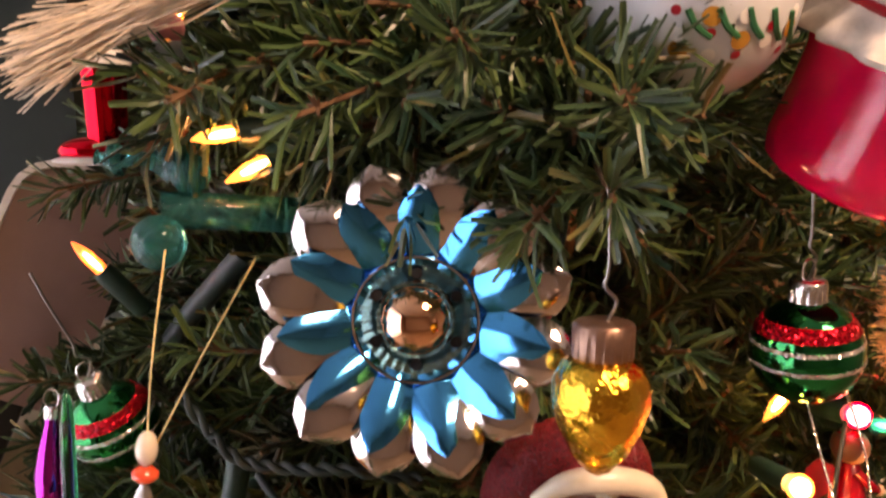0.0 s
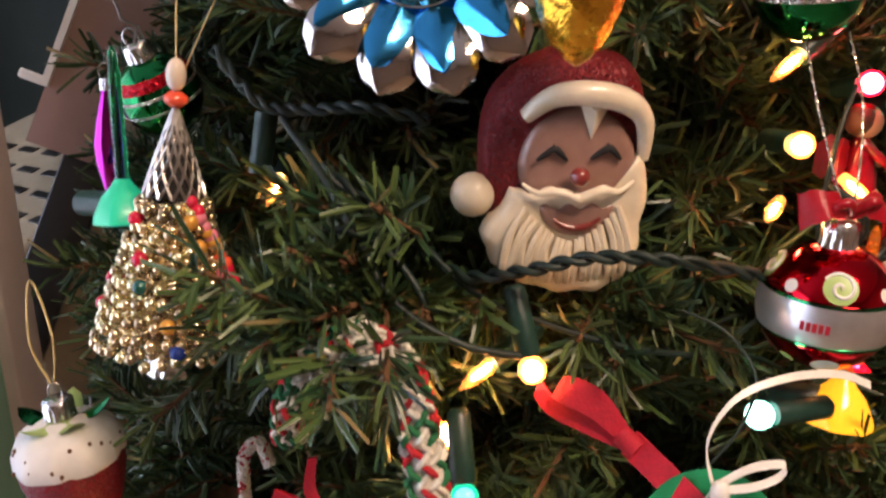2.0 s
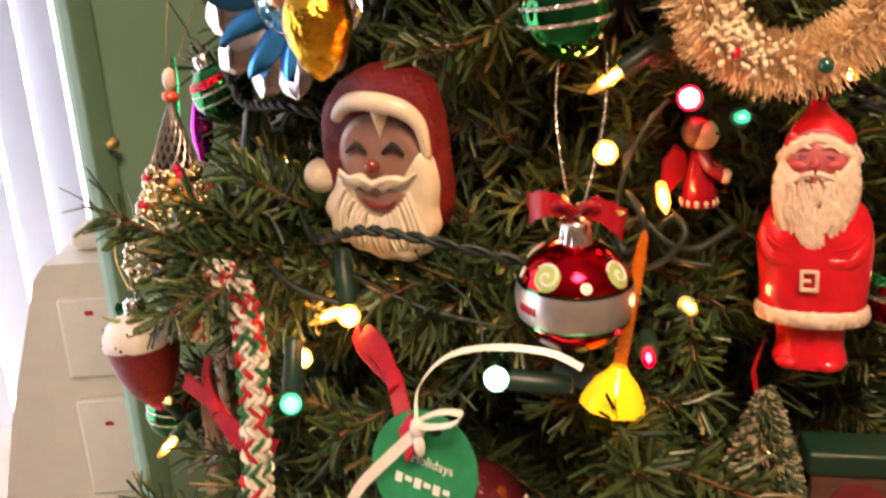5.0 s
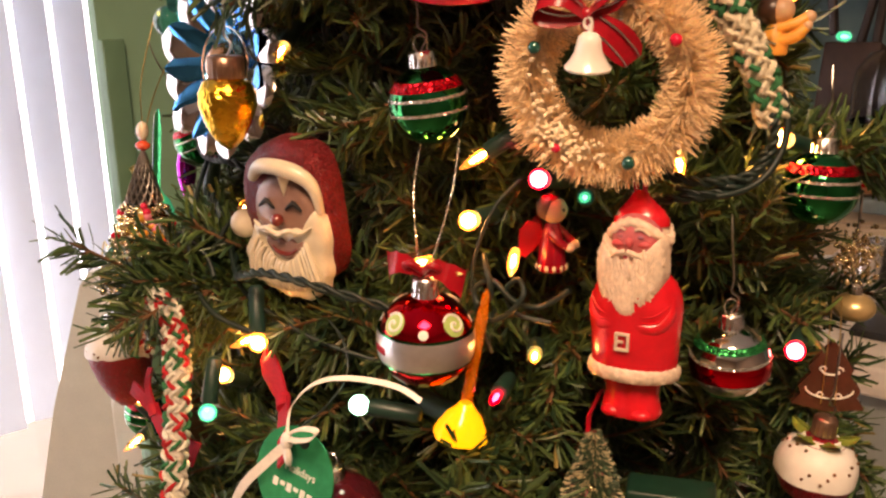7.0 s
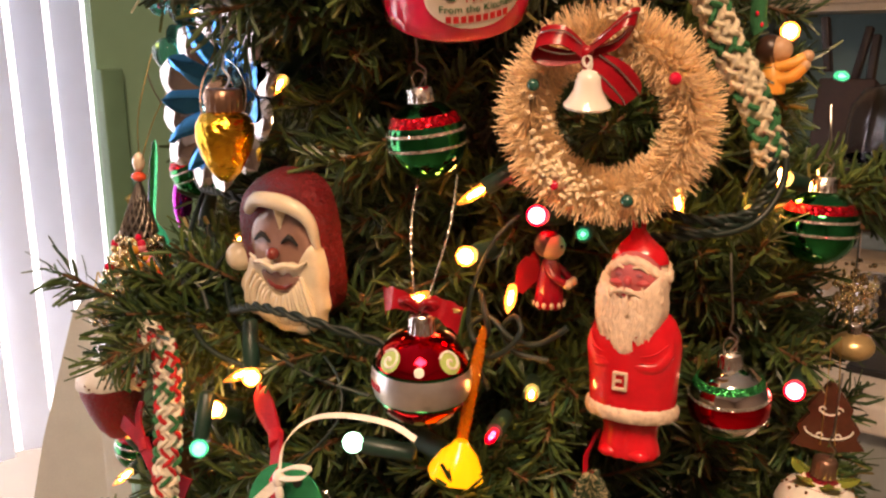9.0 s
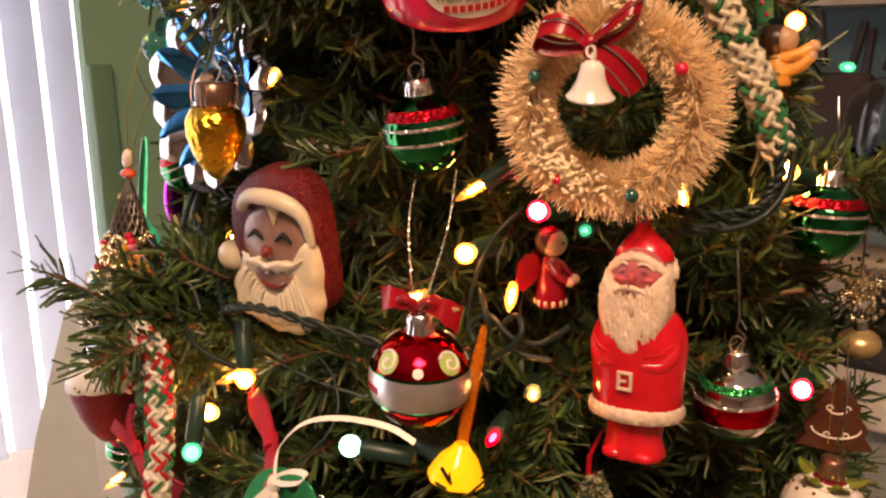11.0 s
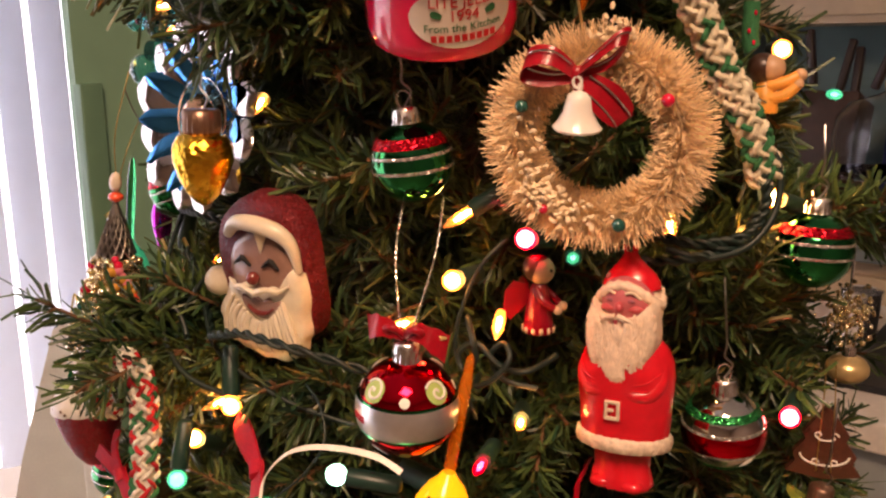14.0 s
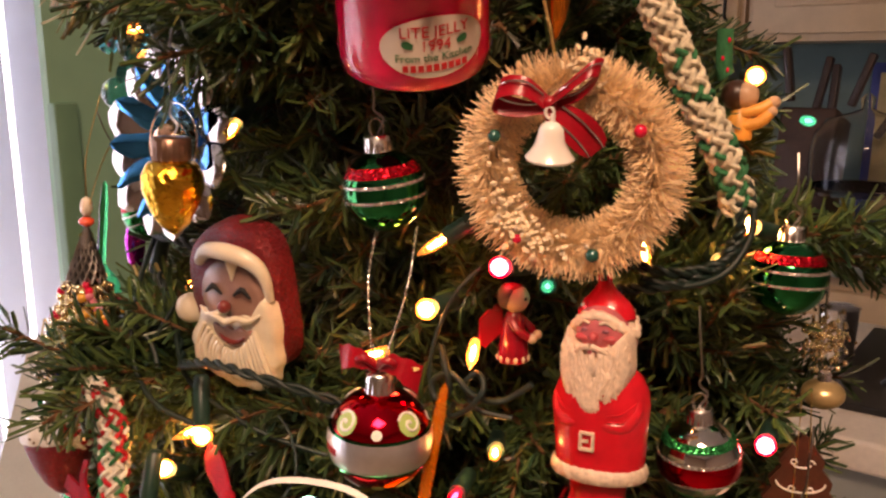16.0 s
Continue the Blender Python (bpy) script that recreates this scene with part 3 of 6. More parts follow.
def striped_ball(p, r, main, stripes, label, tilt=(0, 0), hang=0.05):
    """stripes: (z0, z1, material, name) in parts of the radius."""
    ob = thing("ball_ornament", label, "ornament", Matrix.Translation(p) @ pose(0, 0, 0, tilt[0], tilt[1], 30), group="glass ball ornaments")
    part("globe", Geo().ball((0, 0, 0), r, 48), main, ob)
    for z0, z1, m, name in stripes:
        part("stripe", Geo().lathe(band(r, z0 * r, z1 * r), 48), m, ob, name)
    cap(ob, r * 0.95)
    hook(ob, r * 0.95 + 0.011, hang)
    keep(p, r)
    return ob


RG = [(0.42, 0.66, REDGLIT, "red glitter stripe"), (0.20, 0.27, SILVERGLIT, "silver glitter line"), (-0.16, -0.09, SILVERGLIT, "silver glitter line")]
striped_ball((0.135, 0.317, 1.313), 0.0205, GREENMETAL, RG, "shiny green glass ball with red and silver glitter stripes", (4, -6))
striped_ball((0.289, 0.465, 1.262), 0.0205, GREENMETAL, RG, "shiny green glass ball with glitter stripes hanging beside the kitchen view", (-3, 2), 0.035)
striped_ball((-0.150, 0.380, 1.266), 0.0205, GREENMETAL, RG, "dark green glass ball with a red stripe behind the beaded tree", (10, -22))
striped_ball((-0.196, 0.338, 1.036), 0.0215, GREENMETAL, RG, "green and red glass ball hanging under the strawberry", (0, 6))
striped_ball((0.266, 0.411, 1.173), 0.0215, SILVERMETAL, [(0.50, 0.66, GREENGLIT, "green glitter stripe"), (0.18, 0.24, SILVERGLIT, "silver glitter line"), (-0.30, 0.16, REDMETAL, "red band"), (-0.38, -0.32, SILVERGLIT, "silver glitter line"), (-0.78, -0.70, GREENGLIT, "green glitter line")], "silver glass ball with red and green stripes", (3, -3))

# red ball with a satin band
p = Vector((0.1473, 0.2961, 1.1945))
ob = thing("band_ornament", "shiny red glass ball with a satin silver band and white swirls", "ornament", facing(p, (0.40, -1), 3, 2))
R = 0.0255
part("globe", Geo().ball((0, 0, 0), R, 56), REDMETAL, ob)
bandpart = part("band", Geo().lathe(band(R, -0.0085, 0.0075, 0.0006, 6), 56), SATIN, ob, "satin silver band")
for z in (0.0075, -0.0094):
    part("edge_line", Geo().lathe(band(R, z, z + 0.0011, 0.0009, 2), 56), GREENMETAL, bandpart, "thin green line")


def on_ball(r, lon, lat):
    return Vector((r * math.cos(lat) * math.sin(lon), -r * math.cos(lat) * math.cos(lon), r * math.sin(lat)))


def dot(r, lon, lat, size, lift=0.0004):
    """A round spot of paint lying on a ball."""
    n = on_ball(1, lon, lat)
    q = n.to_track_quat("Z", "Y").to_matrix().to_4x4()
    M = Matrix.Translation(on_ball(r, lon, lat)) @ q
    prof = [(size * k / 4, lift - (size * k / 4) ** 2 / (2 * r)) for k in range(4, -1, -1)]
    return Geo().lathe([(max(a, 1e-5), b) for a, b in prof], 20, M)


for i in range(8):
    lon, lat = -2.9 + i * 0.79, (0.62 if i % 2 else 0.48)
    if i % 2:
        d = part("swirl_ground", dot(R, lon, 0.60, 0.0062), LIME, ob, "lime green spot")
        spiral = [on_ball(R + 0.0006, lon + 0.30 * t * math.cos(9 * t), 0.60 + 0.25 * t * math.sin(9 * t)) for t in [k / 28 for k in range(29)]]
        part("swirl", Geo().tube(spiral, 0.0007, 6), WHITE, d, "white painted spiral")
    else:
        part("spot", dot(R, lon, lat, 0.0026), WHITE, ob, "white painted spot")
    part("lower_spot", dot(R, lon, -0.78, 0.0052 if i % 2 else 0.003), WHITE if i % 2 else LIME, ob, "painted spot")
for k, w in enumerate((0.0012, 0.003, 0.0024, 0.003, 0.0018)):
    a = -0.98 + k * 0.085
    part("lettering_bar", Geo().box((0, 0, 0), (0.0016, 0.0004, 0.0035), Matrix.Translation((1.0) * on_ball(R * 1.0 + 0.0006, a, -0.02)) @ Matrix.Rotation(a, 4, "Z")), REDSAT, bandpart, smooth=False)
c = part("cap", Geo().lathe([(0.0072, R * 0.95), (0.0066, R + 0.001), (0.0066, R + 0.008), (0.005, R + 0.0095)], 36, None, lambda a, q: 1 + 0.05 * math.cos(18 * a)), SILVER, ob, "glittery silver cap")
for s in (-1, 1):
    sp = smooth_path([(s * 0.001, -0.002, R + 0.012), (s * 0.006, -0.005, R + 0.016), (s * 0.014, -0.005, R + 0.015 - s * 0.002), (s * 0.020, 0.0, R + 0.010 - s * 0.003)], 5)
    part("bow_wing", Geo().strip(sp, [0.004 + 0.010 * (k / 15) ** 0.7 + 0.001 * math.sin(k * 1.3) for k in range(16)], [(0.12 * s, 0.45 + 0.35 * math.sin(k * 0.7), 0.85) for k in range(16)], 0.0006), REDRIB, ob, "red ribbon wing")
    part("bow_curl", Geo().tube(smooth_path([(0, -0.004, R + 0.013), (s * 0.005, -0.008, R + 0.018), (s * 0.009, -0.006, R + 0.016), (s * 0.003, -0.004, R + 0.012)], 5), 0.0018, 8), REDRIB, ob)
    part("thread", Geo().tube(smooth_path([(0, 0, R + 0.012), (s * 0.004, 0.0, R + 0.02), (s * 0.010, 0.012, R + 0.05), (s * 0.010, 0.026, R + 0.075)], 8), 0.00045, 5), SILVERGLIT, ob, "silver glitter thread")
part("thread_end", Geo().tube(smooth_path([(0, 0, R + 0.016), (0.010, -0.002, R + 0.014), (0.020, -0.001, R + 0.013), (0.011, -0.003, R + 0.011)], 5), 0.0006, 5), GOLDTHREAD, ob)
keep(p, R)
keep(p + Vector((0, 0, 0.04)), 0.016)


# tin flower reflector
def petal(length, width, base, cup, fold, depth, pointed=False, spoon=0.0):
    """A pointed leaf of foil along +z from radius base, folded along its middle."""
    vs, fs, n = [], [], 10
    for i in range(n + 1):
        t = i / n
        w = width * (0.55 + 0.45 * math.sin(math.pi * min(t * 1.1, 1) * 0.55)) * math.sqrt(max(1 - (max(t - 0.45, 0) / 0.55) ** 2.2, 0.004))
        if pointed:
            w = width * (0.45 + 0.55 * math.sin(math.pi * min(t / 0.9, 1) * 0.55)) * (1 - max(t - 0.35, 0) / 0.65) ** 0.62 + 0.0003
        z = base + length * t
        y = -depth * t - cup * math.sin(math.pi * t)
        for k in range(-3, 4):
            u = k / 3
            vs.append((u * w / 2, y - fold * abs(u) * w / 2 + spoon * (u * u * w / width + t ** 3), z))
    for i in range(n):
        for k in range(6):
            a = i * 7 + k
            fs.append((a, a + 1, a + 8, a + 7))
    m = len(vs)
    vs += [(x, y + 0.0003, z) for x, y, z in vs]
    fs += [tuple(q + m for q in reversed(f)) for f in fs]
    return vs, fs


p = Vector((-0.0100, 0.307, 1.3295))
ob = thing("tin_flower_reflector", "polished tin flower light reflector with blue foil petals", "ornament", facing(p, (-0.02, -1), -7))
N = 12
for i in range(N):
    M = Matrix.Rotation(2 * math.pi * (i + 0.5) / N, 4, "Y")
    part("tin_petal", Geo().add(*petal(0.0365, 0.0270, 0.0200, 0.0022 + 0.0008 * math.sin(i * 2.1), 0.34 + 0.10 * math.sin(i * 1.7), 0.0190 + 0.002 * math.sin(i * 2.9), False, 0.0080), M), TIN, ob)
    if i < 11:
        M = Matrix.Rotation(2 * math.pi * (i + 0.1) / 11, 4, "Y") @ Matrix.Translation((0, -0.0034, 0))
        part("blue_petal", Geo().add(*petal(0.0280, 0.0225, 0.0195, 0.0012, -0.20, 0.0140, True, 0.0016), M), BLUETIN, ob, "blue foil petal")
cupM = pose(0, 0, 0, 90, 0, 0) @ Matrix.Diagonal((1, 1, -1, 1))
part("cup_ring", Geo().lathe([(0.0125, 0.0030), (0.0150, 0.0012), (0.0180, -0.0008), (0.0212, -0.0028), (0.0222, -0.0050), (0.0227, -0.0050), (0.0227, 0.0040), (0.0125, 0.0045)], 132, cupM, lambda a, z: 1 + 0.030 * math.cos(33 * a) * (1 if z > -0.002 else 0.2)), mat("pale_blue_foil", (0.20, 0.60, 0.95), 0.24, 1.0, scale=80, vary=0.2), ob, "fluted pale blue foil cup")
part("rim_wire", Geo().tube([(0.0224 * math.cos(a), -0.0052, 0.0224 * math.sin(a)) for a in [2 * math.pi * k / 64 for k in range(65)]], 0.0006, 6), TIN, ob, "silver rim")
for i in range(6):
    a = 2 * math.pi * i / 6 + 0.5
    part("socket_hole", Geo().lathe([(0.0021, 0), (0.0021, 0.0008)], 16, Matrix.Translation((0.0165 * math.cos(a), -0.0006, 0.0165 * math.sin(a))) @ pose(0, 0, 0, 90, 0, 0)), BLACK, ob, smooth=False)
part("centre_ball", Geo().ball((0, -0.002, 0), 0.0142, 32), COPPER, ob, "mirror copper ball")
part("base_disc", Geo().lathe([(0.022, -0.0012), (0.022, 0.0)], 40, pose(0, 0.0045, 0, 90, 0, 0)), TIN, ob)
for i in range(5):
    keep(p + Vector((0.030 * math.cos(i * 1.257), -0.008, 0.030 * math.sin(i * 1.257))), 0.026)

# gold bulb ornament
p = Vector((0.0475, 0.258, 1.3125))
ob = thing("bulb_ornament", "gold foil light bulb ornament with a brown cap", "ornament", facing(p, (0.3, -1), 0, 2))
part("bulb", Geo().lathe([(0.0006, -0.0225), (0.004, -0.0205), (0.0085, -0.0155), (0.0128, -0.007), (0.0152, 0.001), (0.0150, 0.008), (0.0122, 0.0135), (0.0085, 0.0155)], 48, None, lambda a, z: 1 + 0.012 * math.cos(9 * a + 120 * z)), GOLDFOIL, ob)
c = part("cap", Geo().lathe([(0.0088, 0.0150), (0.0092, 0.0158), (0.0092, 0.0255), (0.008, 0.0265)], 44, None, lambda a, z: 1 + 0.04 * math.cos(22 * a)), mat("bronze_cap", (0.28, 0.17, 0.12), 0.3, 0.8, scale=300), ob, "ribbed bronze cap")
hook(ob, 0.028, 0.05, 0.0006)
keep(p, 0.024)

# painted glass face
p = Vector((0.0445, 0.2985, 1.2470))
HM = facing(p, (0.13, -1), 8, 0)
g = Geo()


def oval(rx, rz, cx, cz, n=40, rough=0.0, k=0):
    return [(cx + rx * math.cos(2 * math.pi * i / n) * (1 + rough * math.sin(k * i)), cz + rz * math.sin(2 * math.pi * i / n) * (1 + rough * math.sin(k * i))) for i in range(n)]


def relief(geo, outline, y0, y1, dome=0.0, M=None):
    """A raised patch: its outline at y0, shrunk and lifted to the front at y1."""
    n = len(outline)
    cx, cz = sum(x for x, z in outline) / n, sum(z for x, z in outline) / n
    vs, fs = [], []
    for s, t in ((1.0, 0.0), (0.985, 0.55), (0.93, 0.9), (0.80, 1.0), (0.5, 1.0 + dome * 0.7), (0.2, 1.0 + dome)):
        vs += [(cx + (x - cx) * s, y0 + (y1 - y0) * t, cz + (z - cz) * s) for x, z in outline]
    for j in range(5):
        for i in range(n):
            k = (i + 1) % n
            fs.append((j * n + i, j * n + k, (j + 1) * n + k, (j + 1) * n + i))
    fs += [tuple(5 * n + i for i in range(n)), tuple(range(n - 1, -1, -1))]
    return geo.add(vs, fs, M)


# the back slab with hat, then face, band, beard, moustache and mouth
hat = [(-0.0325, -0.012), (-0.0320, 0.012), (-0.028, 0.028), (-0.018, 0.039), (-0.003, 0.045), (0.014, 0.044), (0.026, 0.038), (0.031, 0.024), (0.032, 0.004), (0.031, -0.026), (0.020, -0.040), (-0.004, -0.044), (-0.022, -0.034)]
g.m = 0
relief(g, [(v.x, v.z) for v in smooth_path([(x, 0, z) for x, z in hat + hat[:1]], 4)[:-1]], 0.012, -0.006, 0.1)
g.m = 1
relief(g, oval(0.0225, 0.023, 0.004, 0.004), -0.004, -0.0105, 0.15)
g.m = 2
side_l = [(-0.0215, -0.004), (-0.0250, -0.012), (-0.0300, -0.018), (-0.0325, -0.024), (-0.0300, -0.030), (-0.0285, -0.036), (-0.0230, -0.039), (-0.0180, -0.045), (-0.0100, -0.0465), (-0.002, -0.0500), (0.006, -0.0490), (0.014, -0.0500), (0.020, -0.0460), (0.0255, -0.043), (0.0275, -0.036), (0.0305, -0.030), (0.0300, -0.020), (0.0320, -0.010), (0.0305, 0.003), (0.0275, 0.009), (0.0245, 0.004), (0.021, -0.003)]
beard = [(v.x, v.z) for v in smooth_path([(x, 0, z) for x, z in side_l + [(0.013, -0.001), (0.004, -0.005), (-0.006, -0.001), (-0.014, -0.005)]], 3)]
relief(g, beard, -0.003, -0.0120, 0.05)
for i in range(17):
    u = (i - 8) / 8
    w = 0.0008 * math.sin(i * 2.3)
    top = -0.0245 + 0.014 * abs(u) ** 1.6
    q = [(0.002 + u * 0.0175, -0.0134, top), (0.001 + u * 0.0225 + w, -0.0142, top * 0.6 - 0.0145), (0.001 + u * 0.0250 - w, -0.0132, -0.036 - 0.003 * (1 - abs(u))), (0.001 + u * 0.0245, -0.008, -0.0475 + 0.009 * abs(u) ** 2)]
    g.tube(smooth_path(q, 4), 0.0016, 6, None, [0.0008 + 0.0012 * math.sin(math.pi * (k + 1) / 14) for k in range(13)])
bandline = smooth_path([(-0.016, -0.009, 0.024), (-0.006, -0.012, 0.032), (0.008, -0.013, 0.033), (0.021, -0.011, 0.029), (0.028, -0.009, 0.021), (0.029, -0.007, 0.006)], 6)
g.tube(bandline, 0.004, 10, None, [0.0022 + 0.0026 * math.sin(math.pi * min((i + 3) / 33, 1)) for i in range(len(bandline))])
g.ball((-0.0350, -0.003, -0.0085), 0.0087, 24)
for s in (-1, 1):
    g.tube(smooth_path([(0.004, -0.0165, -0.006), (0.004 + s * 0.008, -0.0165, -0.003), (0.004 + s * 0.015, -0.015, -0.004), (0.004 + s * 0.021, -0.0125, -0.001)], 5), 0.003, 8, None, [0.0022 - 0.0015 * i / 15 for i in range(16)])
g.add([(0.003, -0.0105, 0.031), (0.015, -0.0105, 0.029), (0.0080, -0.0118, 0.0155), (0.009, -0.0150, 0.027)], [(0, 3, 2), (3, 1, 2), (0, 1, 3)])
g.m = 1
relief(g, [(0.004 + 0.0145 * math.cos(a), -0.0105 - 0.0125 * math.sin(a)) for a in [math.pi * i / 20 for i in range(21)]] + [(0.004 - 0.0145 + 0.00145 * i, -0.0105 + 0.0012 * math.sin(i)) for i in range(1, 20)], -0.010, -0.0136, 0.0)
g.m = 3
g.tube(smooth_path([(-0.005, -0.0138, -0.0150), (-0.001, -0.0142, -0.0178), (0.004, -0.0143, -0.0188), (0.009, -0.0142, -0.0178), (0.013, -0.0138, -0.0150)], 5), 0.0012, 8, None, [0.0005 + 0.0011 * math.sin(math.pi * k / 20) for k in range(21)])
g.ball((0.004, -0.0160, 0.0025), 0.0038, 18)
g.m = 4
for s in (-1, 1):
    x = 0.004 + s * 0.010
    g.tube(smooth_path([(x - 0.0058, -0.0122, 0.0080), (x - 0.0022, -0.0124, 0.0106), (x + 0.0008, -0.0124, 0.0122), (x + 0.0030, -0.0124, 0.0106), (x + 0.0056, -0.0120, 0.0076)], 4), 0.0012, 8, None, [0.0004 + 0.0011 * math.sin(math.pi * (k + 1) / 18) for k in range(17)])
    g.tube([(x + 0.0008, -0.0126, 0.0118), (x + 0.0002, -0.0126, 0.0142)], 0.0007, 6, None, [0.0009, 0.0003])
solo("face_ornament", g, [DARKGLIT, FACE, CREAM, MOUTH, BLACK], "glossy face ornament with dark red glitter cap and cream beard", "ornament", HM)
keep(p, 0.040)

# moulded plastic winter figure
p = Vector((0.2335, 0.361, 1.1515))
g = Geo()
sq = Matrix.Diagonal((1, 0.76, 1, 1))
FRONT = -math.pi / 2


def dent(a, at, wide, deep):
    """How far a groove at angle at draws a radius in."""
    d = (a - at + math.pi) % (2 * math.pi) - math.pi
    return deep * math.exp(-(d / wide) ** 2)


g.m = 0
g.lathe([(0.0120, 0.0), (0.0152, 0.0006), (0.0162, 0.0030), (0.0152, 0.0070), (0.0142, 0.0110), (0.0146, 0.0160), (0.0160, 0.0215), (0.0165, 0.0240)], 48, sq, lambda a, z: 1 - dent(a, FRONT, 0.16, 0.16) - dent(a, -FRONT, 0.16, 0.12) + 0.012 * math.sin(7 * a + 300 * z))
for s in (-1, 1):
    g.ball((s * 0.0078, -0.0085, 0.0032), 0.0050, 18, (1.2, 0.9, 0.64))
g.lathe([(0.0200, 0.0215), (0.0226, 0.0250), (0.0228, 0.0330), (0.0231, 0.0400), (0.0236, 0.0490), (0.0237, 0.0570), (0.0226, 0.0640), (0.0200, 0.0700), (0.0150, 0.0750), (0.0100, 0.0780)], 64, sq, lambda a, z: 1 + 0.012 * math.sin(5 * a + 200 * z) + 0.035 * math.exp(-((z - 0.055) / 0.009) ** 2) * abs(math.cos(a)) - 0.03 * math.exp(-((z - 0.0445) / 0.003) ** 2) * max(0, -math.sin(a)))
for s in (-1, 1):
    sleeve = smooth_path([(s * 0.0172, -0.0030, 0.0640), (s * 0.0188, -0.0068, 0.0560), (s * 0.0155, -0.0106, 0.0500), (s * 0.0090, -0.0136, 0.0490), (s * 0.0030, -0.0142, 0.0505)], 6)
    g.tube(sleeve, 0.004, 12, None, [0.0046 - 0.0014 * i / 24 for i in range(25)])
    for k in range(0, 6, 2):
        g.tube(smooth_path([(s * (0.0205 - 0.001 * k), -0.0098 - 0.0005 * k, 0.0605 - 0.0026 * k), (s * 0.0150, -0.0148, 0.0560 - 0.0020 * k), (s * 0.0085, -0.0166, 0.0545 - 0.0014 * k)], 4), 0.0005, 6)
hatM = Matrix.Translation((0, 0.001, 0.0965)) @ pose(0, 0, 0, 0, -3, 0) @ sq
g.lathe([(0.0148, 0.0), (0.0142, 0.0035), (0.0118, 0.0075), (0.0082, 0.0110), (0.0052, 0.0140), (0.0036, 0.0165), (0.0030, 0.0175)], 36, hatM, lambda a, z: 1 + 0.02 * math.sin(3 * a + 260 * z))
for s in (-1, 1):
    g.tube([(s * 0.0022 - 0.001, 0.001, 0.1130), (s * 0.0024 - 0.001, 0.001, 0.1175)], 0.0014, 8)
g.m = 1
g.lathe([(0.0205, 0.0205), (0.0236, 0.0216), (0.0243, 0.0245), (0.0238, 0.0275), (0.0215, 0.0290)], 96, sq, lambda a, z: 1 + 0.014 * math.cos(34 * a) + 0.01 * math.sin(19 * a + 400 * z))
# hair round the back and sides of the head, then the fur brim
g.ball((0, 0.0016, 0.0875), 0.0162, 30, (1.0, 0.80, 1.0))
brim = [(0.0150 * math.cos(a), 0.0005 + 0.0128 * math.sin(a), 0.1010 - 0.0105 * math.cos(a) ** 2 + 0.0015 * math.sin(a)) for a in [2 * math.pi * k / 48 for k in range(49)]]
g.tube(brim, 0.003, 10, None, [0.0026 + 0.0005 * math.sin(k * 2.9) for k in range(49)])
bd = [(-0.0152, 0.0930), (-0.0170, 0.0840), (-0.0180, 0.0750), (-0.0160, 0.0650), (-0.0110, 0.0575), (-0.0020, 0.0545), (0.0070, 0.0565), (0.0135, 0.0640), (0.0175, 0.0740), (0.0172, 0.0840), (0.0152, 0.0930), (0.0090, 0.0868), (0.0, 0.0850), (-0.0090, 0.0868)]
relief(g, [(v.x, v.z) for v in smooth_path([(x, 0, z) for x, z in bd + bd[:1]], 4)[:-1]], -0.003, -0.0160, 0.14)
hair = random.Random(2)
for i in range(190):
    u = hair.uniform(-1, 1)
    z1 = hair.uniform(0.0600, 0.0850 + 0.006 * abs(u))
    wide = 0.0168 * min(1.0, 0.26 + (z1 - 0.056) * 38)
    ln, ph = hair.uniform(0.007, 0.013), hair.uniform(0, 6.28)
    front = -0.0186 + 0.0062 * abs(u) ** 2.6
    z2 = max(z1 - ln, 0.0550 + 0.009 * u * u)
    line = [(u * wide * (1 - 0.10 * t) + 0.0008 * math.sin(ph + 5.5 * t), front - 0.0003 * math.sin(3.14 * t) + 0.0012 * max(0, 0.064 - (z1 + (z2 - z1) * t)) * 100, z1 + (z2 - z1) * t) for t in (0, 0.2, 0.4, 0.6, 0.8, 1)]
    g.tube(line, 0.0006, 6, None, [0.0005, 0.0009, 0.0011, 0.0011, 0.0009, 0.0004])
for s in (-1, 1):
    g.tube(smooth_path([(s * 0.0006, -0.0195, 0.0862), (s * 0.004, -0.0196, 0.0856), (s * 0.0085, -0.0172, 0.0828)], 4), 0.0013, 8, None, [0.0016 - 0.0001 * k for k in range(9)])
    g.tube(smooth_path([(s * 0.0024, -0.0152, 0.0962), (s * 0.0058, -0.0146, 0.0968), (s * 0.0092, -0.0118, 0.0938)], 4), 0.0007, 6)
g.box((-0.0003, -0.0190, 0.0382), (0.0076, 0.0016, 0.0016), None, 0.0004).box((-0.0003, -0.0190, 0.0458), (0.0076, 0.0016, 0.0016), None, 0.0004).box((-0.0034, -0.0190, 0.0420), (0.0016, 0.0016, 0.0080), None, 0.0004).box((0.0028, -0.0190, 0.0420), (0.0016, 0.0016, 0.0080), None, 0.0004).box((-0.0010, -0.0190, 0.0420), (0.0028, 0.0014, 0.0012))
g.m = 2
g.ball((0, -0.0030, 0.0925), 0.0132, 28, (1, 0.92, 0.92))
g.m = 3
g.ball((0, -0.0162, 0.0900), 0.0023, 14, (1.0, 1.0, 1.15))
for s in (-1, 1):
    g.ball((s * 0.0062, -0.0122, 0.0890), 0.0036, 16, (1.2, 0.62, 0.50))
g.ball((0, -0.0186, 0.0836), 0.0018, 10, (1.2, 0.5, 0.6))
g.m = 4
for s in (-1, 1):
    g.ball((s * 0.0052, -0.0142, 0.0928), 0.0013, 10, (1.5, 0.5, 0.75))
